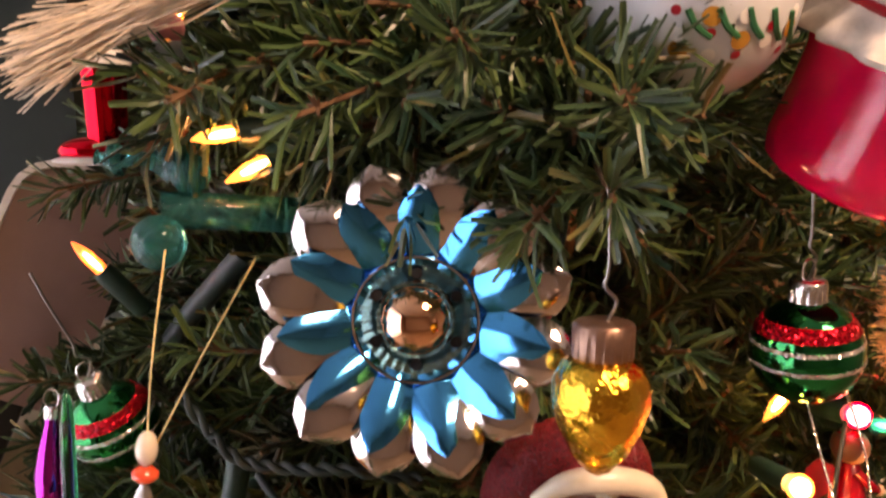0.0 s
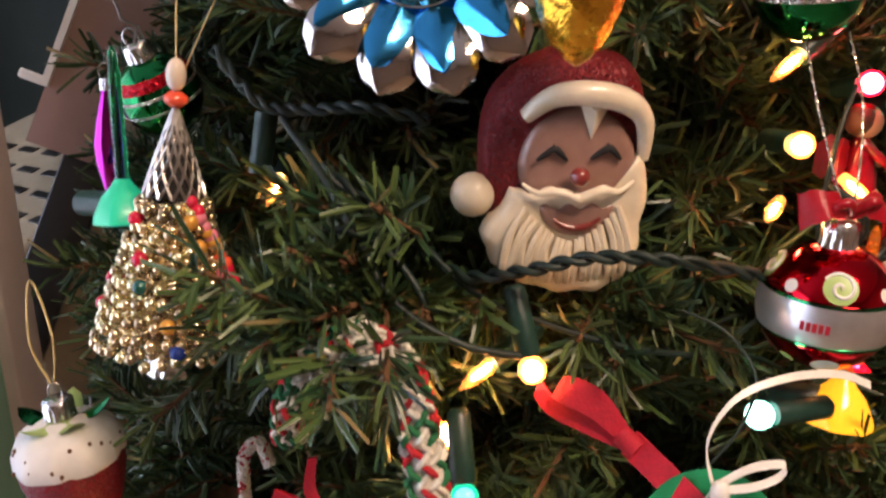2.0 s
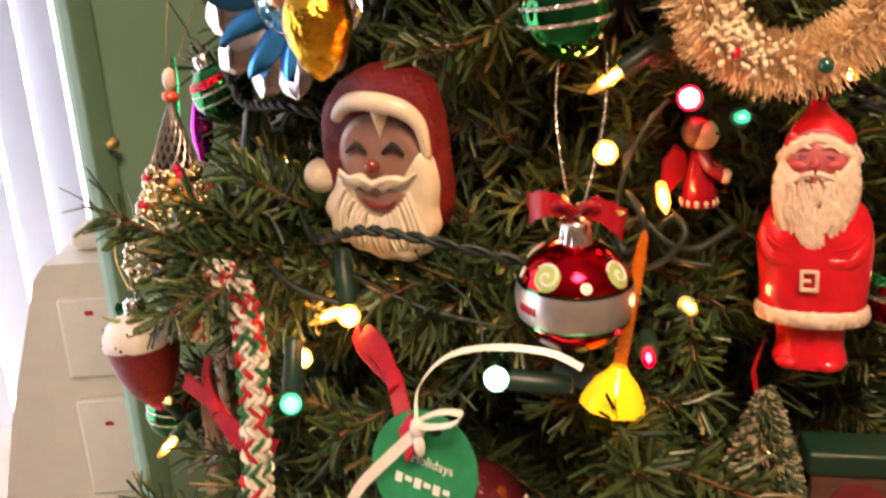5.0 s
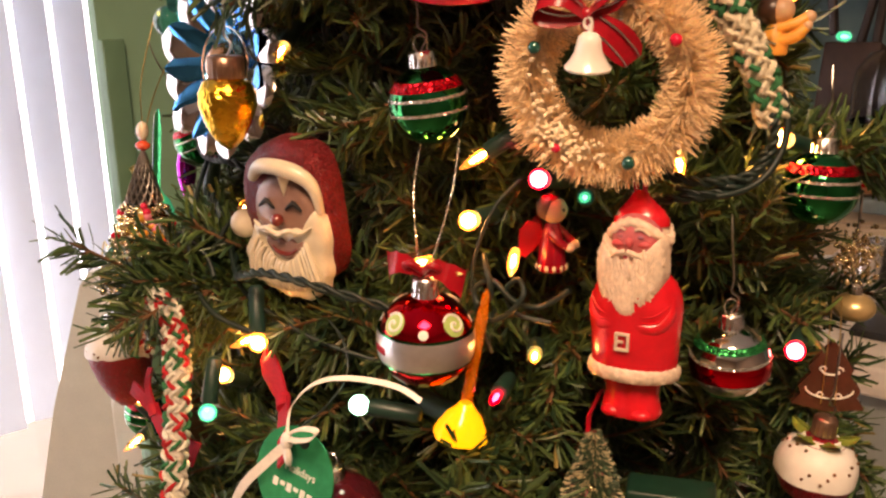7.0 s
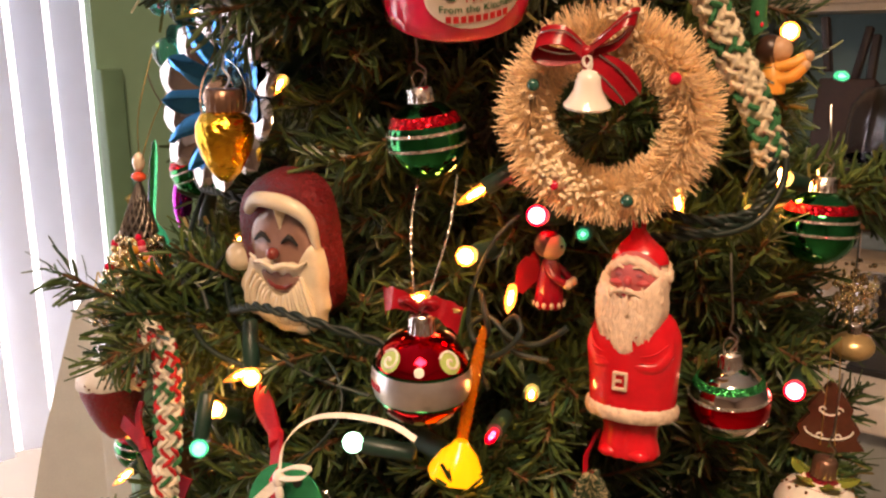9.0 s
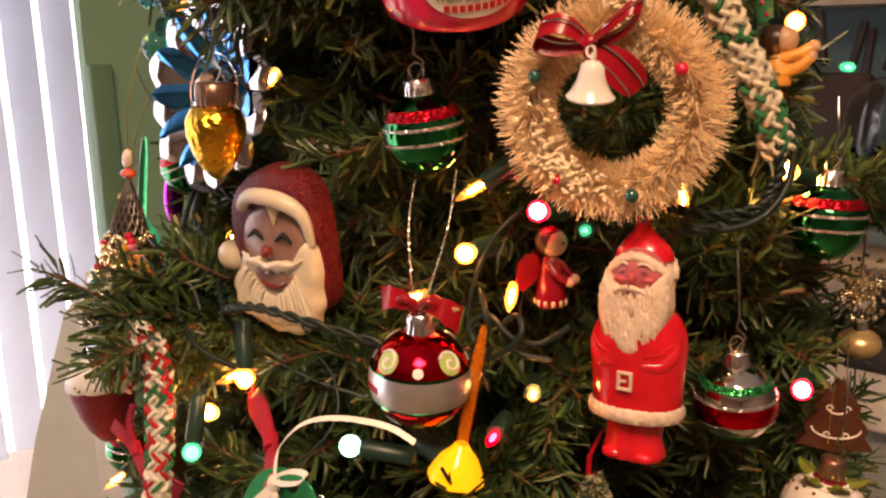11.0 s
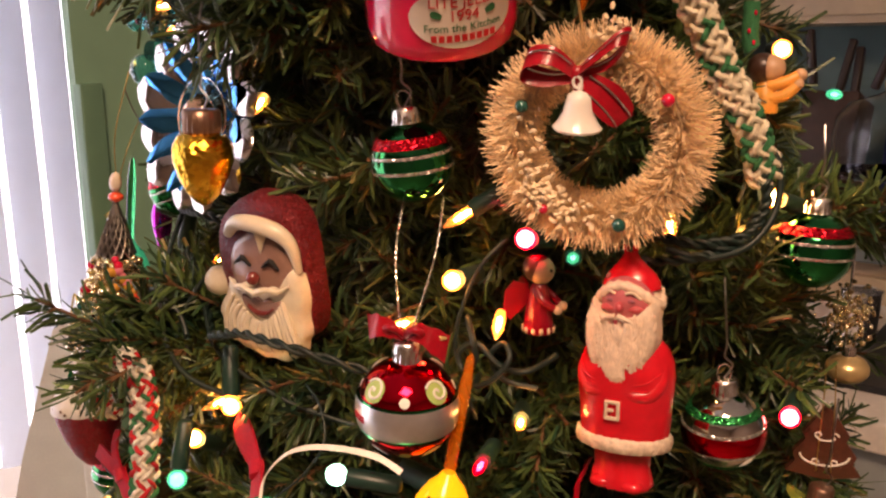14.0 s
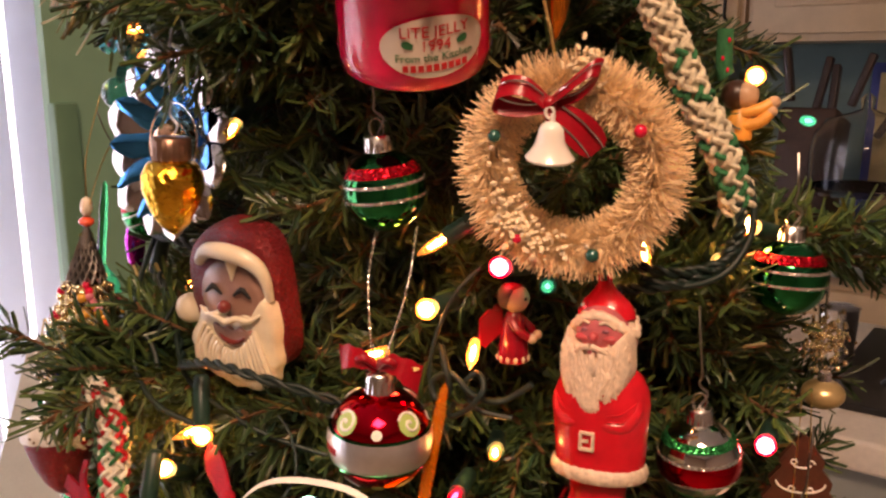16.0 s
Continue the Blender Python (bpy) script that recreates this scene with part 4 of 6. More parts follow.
stand_up = Vector((0, 0, 1)).rotation_difference(Vector((-0.035, 0.085, 1))).to_matrix().to_4x4()
solo("figurine_ornament", g, [REDPL, BEARD, SKIN, mat("rouge_paint", (0.50, 0.075, 0.085), 0.35, scale=180, vary=0.2), mat("dusky_violet_paint", (0.30, 0.09, 0.12), 0.4)], "red and cream moulded plastic bearded winter figure", "figurine", Matrix.Translation(p) @ stand_up @ facing((0, 0, 0), (0.13, -1)) @ Matrix.Diagonal((1, 1, 1.045, 1)))
keep(p + Vector((0, 0, 0.03)), 0.028)
keep(p + Vector((-0.002, 0.005, 0.06)), 0.028)
keep(p + Vector((-0.003, 0.008, 0.095)), 0.020)
keep(p + Vector((0, 0, 0.005)), 0.020)

# bristle wreath with bow, bell and berries
WP = Vector((0.2210, 0.3475, 1.3262))
WM = facing(WP, (0.42, -1), 10, 0) @ Matrix.Scale(0.965, 4)
ob = thing("bristle_wreath", "cream bottle brush wreath with red striped bow and white bell", "wreath", WM)
rnd = random.Random(5)
RM, g = 0.0390, Geo()
part("core_wire", Geo().tube([(RM * math.cos(a), 0, RM * math.sin(a)) for a in [i * math.pi / 24 for i in range(49)]], 0.0012, 8), SILVER, ob)
for i in range(13500):
    a, b = rnd.uniform(0, 2 * math.pi), rnd.uniform(0, 2 * math.pi)
    c = Vector((RM * math.cos(a), 0, RM * math.sin(a)))
    d = (Vector((math.cos(a), 0, math.sin(a))) * math.cos(b) + Vector((0, -1, 0)) * math.sin(b) + Vector((rnd.gauss(0, 0.36), rnd.gauss(0, 0.36), rnd.gauss(0, 0.36)))).normalized()
    ln = rnd.uniform(0.0085, 0.0172) * (1.14 if math.cos(b) > 0.3 else 0.92)
    s = d.orthogonal().normalized() * 0.00025
    u = d.cross(s)
    e = c + d * ln
    g.add([c + s, c - s * 0.5 + u * 0.9, c - s * 0.5 - u * 0.9, e + s * 0.9, e - s * 0.45 + u * 0.8, e - s * 0.45 - u * 0.8], [(0, 1, 4, 3), (1, 2, 5, 4), (2, 0, 3, 5), (3, 4, 5)])
tagged(part("bristles", g, BRISTLE, ob, "stiff cream bristles", smooth=False), kind="stuff")
for a, dy, m, r in ((0.62, -0.015, REDBEAD, 0.0038), (2.62, -0.015, TEALBEAD, 0.0040), (5.02, -0.016, TEALBEAD, 0.0042), (4.05, -0.015, REDBEAD, 0.003)):
    part("berry", Geo().ball((RM * math.cos(a), dy, RM * math.sin(a)), r * 0.82, 16), m, ob, "round glass berry")
snow = Geo()
for i in range(210):
    a = rnd.gauss(3.95, 0.34)
    q = RM - 0.004 + rnd.gauss(0, 0.004)
    v0 = Vector((q * math.cos(a), -0.0125 - rnd.uniform(0, 0.003), q * math.sin(a)))
    v1 = v0 + Vector((rnd.gauss(0, 1), rnd.gauss(-0.6, 1), rnd.gauss(0, 1))).normalized() * rnd.uniform(0.0015, 0.0034)
    snow.tube([v0, v0.lerp(v1, 0.5), v1], 0.001, 5, None, [0.0009, 0.0014, 0.0007])
for i in range(150):
    a = rnd.gauss(1.42, 0.07)
    q = 0.048 + rnd.gauss(0, 0.005)
    v0 = Vector((q * math.cos(a), -0.009 - rnd.uniform(0, 0.004), q * math.sin(a)))
    v1 = v0 + Vector((rnd.gauss(0, 1), rnd.gauss(-0.5, 1), rnd.gauss(0.3, 1))).normalized() * rnd.uniform(0.002, 0.004)
    snow.tube([v0, v0.lerp(v1, 0.5), v1], 0.001, 5, None, [0.0008, 0.0012, 0.0006])
part("snow_clumps", snow, mat("cream_snow", (0.84, 0.68, 0.45), 0.6, scale=300, vary=0.15), ob, "white snow clumps")
bow = part("bow_knot", Geo().ball((-0.008, -0.019, 0.035), 0.0035, 16, (1, 0.8, 1.1)), REDRIB, ob, "red ribbon knot")
for pts, ws in (([(-0.008, -0.019, 0.035), (-0.018, -0.024, 0.044), (-0.029, -0.022, 0.043), (-0.031, -0.018, 0.036), (-0.020, -0.019, 0.033), (-0.009, -0.019, 0.034)], 0.011),
                ([(-0.008, -0.019, 0.036), (0.0, -0.023, 0.043), (0.010, -0.022, 0.051), (0.014, -0.018, 0.050), (0.006, -0.019, 0.040), (-0.007, -0.019, 0.035)], 0.009),
                ([(-0.008, -0.019, 0.034), (0.003, -0.022, 0.027), (0.011, -0.021, 0.018), (0.013, -0.020, 0.014)], 0.016)):
    sp = smooth_path(pts, 6)
    q = part("bow_loop", Geo().strip(sp, [ws * (0.45 + 0.55 * math.sin(math.pi * min((i + 1) / len(sp) * 1.0, 0.9))) for i in range(len(sp))], (0.25, 0.55, 0.8) if pts[1][2] > 0.03 else (0.8, 0.1, 0.6), 0.0005), REDRIB, bow, "red satin loop")
    for s in (-0.34, 0.34):
        part("silver_line", Geo().strip([v + Vector((0.25, 0.0, 0.8) if pts[1][2] > 0.03 else (0.8, 0, 0.6)) * ws * s * 0.7 + Vector((0, -0.0009, 0)) for v in sp[2:]], 0.0009, (0.25, 0.2, 0.9), 0.0004), SILVER, q, "silver woven line")
bell = part("bell", Geo().lathe([(0.0118, 0.0), (0.0122, 0.0012), (0.0100, 0.0040), (0.0076, 0.0085), (0.0066, 0.0135), (0.0060, 0.0165), (0.0035, 0.0188), (0.0014, 0.0192), (0.0014, 0.0225)], 40, pose(-0.0075, -0.021, 0.0105, 0, 4, 0) @ Matrix.Scale(0.92, 4)), CHINA, ob, "white china bell")
part("bell_loop", Geo().tube([(-0.0075 + 0.0018 * math.cos(a), -0.021, 0.0320 + 0.0026 * math.sin(a)) for a in [i * math.pi / 8 for i in range(17)]], 0.0008, 6), CHINA, bell)
part("hanger", Geo().tube(smooth_path([(-0.006, 0, 0.040), (-0.010, 0.004, 0.062), (-0.016, 0.010, 0.085)], 5), 0.0007, 6), GOLDTHREAD, ob)
for a in [i * 0.63 for i in range(10)]:
    keep(WM @ Vector((RM * math.cos(a), -0.004, RM * math.sin(a))), 0.0165)
keep(WP, 0.014)

# strawberry ornament
p = Vector((-0.184, 0.311, 1.0985))
ob = thing("strawberry_ornament", "glittery dark red strawberry ornament dipped in white icing", "ornament", facing(p, (0.35, -1), 0, -4) @ Matrix.Diagonal((0.90, 0.90, 1, 1)))
part("berry", Geo().lathe([(0.002, -0.042), (0.009, -0.039), (0.0165, -0.030), (0.0225, -0.017), (0.0268, -0.002), (0.0278, 0.008)], 44), BERRYGLIT, ob, "dark red glitter fruit")
part("icing", Geo().lathe([(0.0279, 0.005), (0.0288, 0.007), (0.0278, 0.013), (0.0245, 0.019), (0.018, 0.0235), (0.010, 0.0255), (0.006, 0.026)], 60, None, lambda a, z: 1 + 0.025 * math.sin(5 * a) * (1 if z < 0.008 else 0.4) + 0.012 * math.sin(11 * a + 1)), WHITE, ob, "white icing coat")
for i in range(34):
    a, z = i * 0.62 + 0.2 * math.sin(i * 5.1), 0.007 + 0.0125 * ((i * 0.618) % 1)
    r = 0.0288 - max(z - 0.008, 0) * 0.36
    part("seed", Geo().ball((r * math.cos(a), r * math.sin(a), z), 0.0011, 8), BARK, ob, "brown seed")
for i in range(5):
    a = i * 1.26 + 0.5
    part("leaf", Geo().add(*petal(0.022, 0.014, 0.002, 0.004, 0.2, -0.006), Matrix.Translation((0, 0, 0.0285)) @ Matrix.Rotation(a, 4, "Z") @ pose(0, 0, 0, 100, 0, 0)), GREENMETAL if i % 2 else LIME, ob, "shiny green leaf")
cap(ob, 0.027, 0.0075, 0.009)
part("gold_cord", Geo().tube(smooth_path([(-0.001, 0, 0.044), (-0.006, 0, 0.065), (-0.002, 0.005, 0.09), (0.002, 0.004, 0.089), (0.005, 0, 0.065), (0.001, 0, 0.044)], 8), 0.0007, 6), GOLDTHREAD, ob, "twisted gold cord")
keep(p, 0.030)
keep(p + Vector((0, 0, 0.025)), 0.026)

# beaded wire tree
p = Vector((-0.125, 0.303, 1.1545))
ob = thing("beaded_tree_ornament", "small tree of clear gold beads with coloured beads", "ornament", facing(p, (0.1, -1), 0, 7) @ Matrix.Scale(1.09, 4))
rnd = random.Random(9)
part("foot", Geo().lathe([(0.0105, 0.0), (0.0108, 0.002), (0.0082, 0.007), (0.0070, 0.013)], 40, None, lambda a, z: 1 + 0.06 * math.cos(16 * a)), SILVER, ob, "fluted silver foot")
part("stem", Geo().tube([(0, 0, 0.01), (0, 0, 0.095)], 0.0022, 10), SILVER, ob)
core = Geo()
for k in range(9):
    z = 0.016 + k * 0.0066
    R0 = 0.029 * (1 - k / 9 * 0.62)
    n = int(R0 * 2 * math.pi / 0.0052)
    for i in range(n):
        a = 2 * math.pi * i / n + k
        for q in (1.0, 0.80, 0.6):
            core.ball((R0 * q * math.cos(a) + rnd.gauss(0, 0.0004), R0 * q * math.sin(a) + rnd.gauss(0, 0.0004), z + rnd.gauss(0, 0.0008) + (1 - q) * 0.004), 0.0024, 8)
tagged(part("beadwork", core, GOLDBEAD, ob, "clear gold glass beads"), kind="stuff")
for i, m in enumerate([BLUEBEAD, REDBEAD, AMBERBEAD, PINKBEAD, REDBEAD, TEALBEAD, AMBERBEAD, REDBEAD, PINKBEAD, BLUEBEAD, REDBEAD, AMBERBEAD, PINKBEAD, REDBEAD, BLUEBEAD, REDBEAD, REDBEAD, AMBERBEAD]):
    z = 0.020 + ((i * 0.29) % 1) * 0.050
    q = 0.030 * (1 - (z - 0.016) / 0.0594 * 0.62)
    a = -math.pi / 2 + 0.35 + i * 1.13
    part("bead", Geo().ball((q * math.cos(a), q * math.sin(a), z), 0.0031, 14), m, ob, "round coloured bead")
for i in range(16):
    z = 0.034 + 0.042 * ((i * 0.618) % 1)
    q = 0.0295 * (1 - (z - 0.016) / 0.0594 * 0.62)
    a = -0.75 + 1.25 * ((i * 0.377) % 1)
    part("bead", Geo().ball((q * math.cos(a), q * math.sin(a), z), 0.0024 + 0.0006 * (i % 2), 12), (REDBEAD, PINKBEAD, CORAL, REDBEAD, AMBERBEAD)[i % 5], ob, "round coloured bead")
cone = Geo()
for i in range(14):
    for s in (-1, 1):
        cone.tube([(0.0115 * (1 - t) ** 0.9 * math.cos(i * 0.449 + s * 1.6 * t) + 1e-5, 0.0115 * (1 - t) ** 0.9 * math.sin(i * 0.449 + s * 1.6 * t), 0.074 + 0.034 * t) for t in [k / 8 for k in range(9)]], 0.0007, 5)
# Added black core, put behind the open lattice to darken its gaps.
part("inner_cone", Geo().lathe([(0.0105, 0.074), (0.0065, 0.090), (0.0008, 0.106)], 20), DARKPL, ob)
part("filigree_cone", cone, FILIGREE, ob, "pierced silver cone")
part("coral_bead", Geo().lathe([(0.002, 0.107), (0.0045, 0.109), (0.0045, 0.111), (0.002, 0.113)], 16), CORAL, ob, "coral bead")
part("pearl", Geo().ball((0, 0, 0.119), 0.0048, 20, (0.8, 0.8, 1.3)), PEARL, ob, "cream pearl")
for s in (0.0, 0.030):
    part("thread", Geo().tube(smooth_path([(0, 0, 0.113 if s else 0.125), (s * 0.5, 0.0, 0.15), (s, 0.01, 0.185)], 5), 0.00035, 5), GOLDTHREAD, ob, "fine gold thread")
keep(p + Vector((0, 0, 0.03)), 0.032)
keep(p + Vector((0, 0, 0.075)), 0.020)
keep(p + Vector((0, 0, 0.115)), 0.012)


# crocheted candy canes
def yarn_cane(line, r, mats, label, turns):
    """Plaited yarn: short plump stitches wound in rows round a line."""
    ob = thing("crocheted_cane", label, "ornament", Matrix.Translation(line[0]))
    base = Vector(line[0])
    sp = [v - base for v in smooth_path(line, 14)]
    part("core", Geo().tube(sp, r * 0.80, 12), mats[0], ob)
    sets = [Geo() for _ in mats]
    total = sum((sp[i + 1] - sp[i]).length for i in range(len(sp) - 1))
    rows = int(total / (r * 0.50))
    yarn = random.Random(int(r * 1e5))
    for k in range(rows):
        u = k / rows * (len(sp) - 1.001)
        i = int(u)
        c = sp[i].lerp(sp[i + 1], u - i)
        d = (sp[i + 1] - sp[i]).normalized()
        up = Vector((0.2, -1, 0.1))
        up = (up - d * up.dot(d)).normalized()
        side = d.cross(up)
        for j in range(7):
            a = (j + 0.5 * (k % 2)) * math.pi / 3.5 + k * turns * 0.22 + yarn.uniform(-0.14, 0.14)
            o = up * math.cos(a) + side * math.sin(a)
            w = d.cross(o)
            lift = yarn.uniform(0.96, 1.08)
            mi = 0 if yarn.random() < (0.84 if len(mats) < 3 else 0.52) else 1 + yarn.randrange(len(mats) - 1)
            b = c + d * r * yarn.uniform(-0.08, 0.08)
            hand = 1 if k % 2 else -1
            for strand in (-1, 1):
                q = b + (d * hand * 0.6 + w * 0.4) * r * 0.125 * strand
                e0 = q + o * r * lift * 0.74 - w * r * 0.36 - d * r * 0.34 * hand
                e1 = q + o * r * lift * 1.02
                e2 = q + o * r * lift * 0.74 + w * r * 0.36 + d * r * 0.34 * hand
                fat = r * yarn.uniform(0.125, 0.165) * (1.3 if len(mats) < 3 else 1.0)
                sets[mi].tube([e0, e0.lerp(e1, 0.55), e1, e1.lerp(e2, 0.45), e2], 0.002, 6, None, [fat * 0.7, fat, fat * 1.06, fat, fat * 0.7])
    for s, m in zip(sets, mats):
        tagged(part("stitches", s, m, ob), kind="stuff")
    for i in range(0, len(sp), 6):
        keep(sp[i] + base, r + 0.004)
    return ob


yarn_cane([(0.008, 0.222, 1.05), (0.003, 0.230, 1.09), (-0.002, 0.240, 1.13), (-0.007, 0.247, 1.160), (-0.013, 0.250, 1.182), (-0.027, 0.253, 1.192), (-0.043, 0.255, 1.186), (-0.054, 0.254, 1.170), (-0.057, 0.2535, 1.151)], 0.0074, [YARNW, YARNR, YARNG], "crocheted candy cane of white, red and green yarn", 0.5)
yarn_cane([(0.270, 0.436, 1.303), (0.262, 0.428, 1.330), (0.252, 0.418, 1.355), (0.242, 0.404, 1.385), (0.232, 0.392, 1.415), (0.222, 0.385, 1.45), (0.235, 0.392, 1.475), (0.255, 0.40, 1.465)], 0.0078, [mat("cream_yarn", (0.72, 0.65, 0.48), 0.85, scale=1500, vary=0.3, bump=0.8, island=0.15), YARNG], "crocheted candy cane of white and green yarn", 0.45)
yarn_cane([(-0.096, 0.300, 1.050), (-0.096, 0.300, 1.08), (-0.095, 0.300, 1.112), (-0.088, 0.302, 1.120), (-0.083, 0.300, 1.110)], 0.0026, [YARNW, YARNR], "thin twisted candy cane of red and white yarn", 0.6)


# round foil tag, its ribbons and the painted glass ball under it
p = Vector((0.098, 0.243, 1.122))
TM = facing(p, (0.10, -1), -14, 4)
tag = thing("gift_tag", "round green foil card tag with white script", "tag", TM)
part("card", Geo().slab(oval(0.0265, 0.0265, 0, 0, 56), 0.0008), TAGGREEN, tag, smooth=False)
part("hole_rim", Geo().lathe([(0.003, 0), (0.003, 0.0006)], 16, pose(0.004, -0.0005, 0.019, 90, 0, 0)), DARKPL, tag)


def letters(text, size, material, parent, m, bend=0.0):
    """Raised printed letters; bend: the radius of the surface they lie on."""
    cu = bpy.data.curves.new("lettering", "FONT")
    cu.body, cu.size, cu.align_x, cu.align_y, cu.extrude = text, size, "CENTER", "CENTER", 0.0001
    tmp = new("lettering", cu)
    me = bpy.data.meshes.new_from_object(tmp.evaluated_get(bpy.context.evaluated_depsgraph_get()))
    bpy.data.objects.remove(tmp)
    for v in me.vertices:
        x, y, z = v.co
        v.co = m @ Vector((x, -z, y))
        if bend:
            a = v.co.x / bend
            v.co = Vector(((bend - v.co.y) * math.sin(a), -(bend - v.co.y) * math.cos(a), v.co.z))
    me.materials.clear()
    me.materials.append(material)
    ob = new("lettering", me)
    ob.parent = parent
    return ob


letters("Holidays", 0.0062, WHITE, tag, pose(0.004, -0.0006, 0.003, 0, 4, 0))
for k in range(6):
    part("script_bar", Geo().box((-0.011 + 0.0048 * k, -0.0006, -0.0075 + 0.0006 * (k % 2)), (0.0034, 0.0003, 0.0045 if k in (0, 2, 4) else 0.0022), pose(0, 0, 0, 0, 4, 0)), WHITE, tag, smooth=False)
w = thing("white_ribbon", "narrow white satin ribbon tied through the tag", "ribbon")
part("tail", Geo().strip(smooth_path([(0.099, 0.240, 1.143), (0.088, 0.234, 1.131), (0.074, 0.228, 1.115), (0.064, 0.226, 1.098)], 6), 0.0052, (0.6, 0.1, -0.8), 0.0005), WHITERIB, w)
part("loop", Geo().strip(smooth_path([(0.099, 0.238, 1.146), (0.110, 0.236, 1.149), (0.119, 0.238, 1.152), (0.121, 0.240, 1.156), (0.110, 0.240, 1.154), (0.099, 0.238, 1.148)], 6), 0.0035, (0.1, 0.9, 0.4), 0.0005), WHITERIB, w)
part("knot", Geo().ball((0.100, 0.238, 1.145), 0.0036, 14, (1, 0.9, 1.4)).ball((0.101, 0.237, 1.137), 0.003, 12, (0.9, 0.7, 1.9)), WHITERIB, w)
part("long_loop", Geo().strip(smooth_path([(0.098, 0.240, 1.146), (0.096, 0.246, 1.160), (0.106, 0.254, 1.173), (0.124, 0.262, 1.178), (0.146, 0.272, 1.176), (0.160, 0.276, 1.170)], 7), 0.0032, (0.1, 0.7, 0.7), 0.0005), WHITERIB, w)
p = Vector((0.107, 0.262, 1.085))
ob = thing("painted_glass_ball", "round red and black glass ornament with white painted trim", "ornament", facing(p, (0.25, -1)))
part("globe", Geo().ball((0, 0, 0), 0.031, 44), mat("wine_red_glass", (0.16, 0.02, 0.03), 0.08, 0.5, scale=60, vary=0.6, coat=0.6), ob)
for i in range(12):
    a = -1.6 + i * 0.3
    part("trim", Geo().tube(smooth_path([on_ball(0.0312, a, 0.5), on_ball(0.0315, a + 0.15, 0.2 + 0.12 * (i % 3)), on_ball(0.0315, a + 0.22, -0.2), on_ball(0.0312, a + 0.4, -0.3)], 4), 0.0007, 5), WHITE if i % 2 else REDRIB, ob, "painted line")
cap(ob, 0.0295)
keep(p, 0.032)
keep((0.098, 0.243, 1.122), 0.027)

# velvet ribbons
v = thing("velvet_ribbon", "red velvet ribbon tied in a narrow bow", "ribbon", group="red velvet ribbons")
part("tie", Geo().tube([(0.068, 0.264, 1.152), (0.074, 0.259, 1.148)], 0.0042, 12), REDSAT, v)
part("tail", Geo().strip(smooth_path([(0.071, 0.262, 1.150), (0.083, 0.250, 1.143), (0.092, 0.242, 1.137), (0.098, 0.236, 1.133)], 6), 0.0105, (0.55, 0.2, 0.8), 0.0016), REDSAT, v)
part("loop", Geo().strip(smooth_path([(0.070, 0.263, 1.151), (0.060, 0.266, 1.162), (0.050, 0.270, 1.166), (0.044, 0.274, 1.166)], 6), [0.006 + 0.006 * math.sin(math.pi * k / 22) for k in range(19)], (0.5, 0.3, 0.8), 0.0016), REDSAT, v)
part("loop", Geo().strip(smooth_path([(0.070, 0.263, 1.150), (0.056, 0.268, 1.154), (0.042, 0.274, 1.158), (0.036, 0.278, 1.164)], 6), 0.008, (0.3, 0.3, 0.9), 0.0016), REDSAT, v)
v = thing("velvet_ribbon", "red velvet ribbon bow lying behind the crocheted cane", "ribbon", group="red velvet ribbons")
part("tie", Geo().tube([(-0.048, 0.252, 1.118), (-0.044, 0.251, 1.112)], 0.004, 12), REDSAT, v)
part("tail", Geo().strip(smooth_path([(-0.046, 0.251, 1.115), (-0.036, 0.250, 1.106), (-0.024, 0.252, 1.098), (-0.010, 0.256, 1.092)], 6), [0.008 + 0.0006 * i for i in range(19)], (0.35, 0.2, 0.9), 0.0016), REDSAT, v)
part("tail", Geo().strip(smooth_path([(-0.046, 0.251, 1.115), (-0.034, 0.252, 1.100), (-0.022, 0.256, 1.083)], 6), 0.010, (0.7, 0.2, 0.7), 0.0016), REDSAT, v)
part("loop", Geo().strip(smooth_path([(-0.046, 0.251, 1.116), (-0.056, 0.250, 1.122), (-0.066, 0.250, 1.126)], 6), 0.009, (0.3, 0.2, 0.9), 0.0016), REDSAT, v)
part("loop", Geo().strip(smooth_path([(-0.046, 0.251, 1.117), (-0.051, 0.252, 1.130), (-0.050, 0.255, 1.142)], 6), [0.006 - 0.0002 * i for i in range(13)], (0.9, 0.2, 0.1), 0.0016), REDSAT, v)


# bubble lights: a lit base with a tube of liquid
def bubble_light(p, way, tall, base_m, glass_m, lean, label):
    ob = thing("bubble_light", label, "light", Matrix.Translation(p) @ Vector((0, 0, 1)).rotation_difference(Vector(lean)).to_matrix().to_4x4() @ facing((0, 0, 0), way), group="bubble lights")
    part("base", Geo().lathe([(0.0125, -0.0108), (0.0146, -0.0100), (0.0143, -0.0072), (0.0122, -0.0025), (0.0098, 0.0022), (0.0056, 0.0066), (0.0034, 0.0100)], 32, None, lambda a, z: 1 + 0.03 * math.cos(8 * a) * (1 if z < 0 else 0.4)), base_m, ob, "glowing plastic base")
    part("tube", Geo().lathe([(0.0030, 0.009), (0.0031, 0.013), (0.0031, tall - 0.016), (0.0029, tall - 0.013), (0.0024, tall - 0.010), (0.0020, tall - 0.003), (0.0006, tall)], 20), glass_m, ob, "glass tube of coloured liquid")
    part("socket", Geo().tube([(-0.006, 0.006, -0.002), (-0.026, 0.016, -0.002)], 0.0062, 16), SOCKET, ob, "dark green socket")
    keep(p, 0.022)
    keep(p + Vector((0, 0, tall * 0.5)), 0.010)


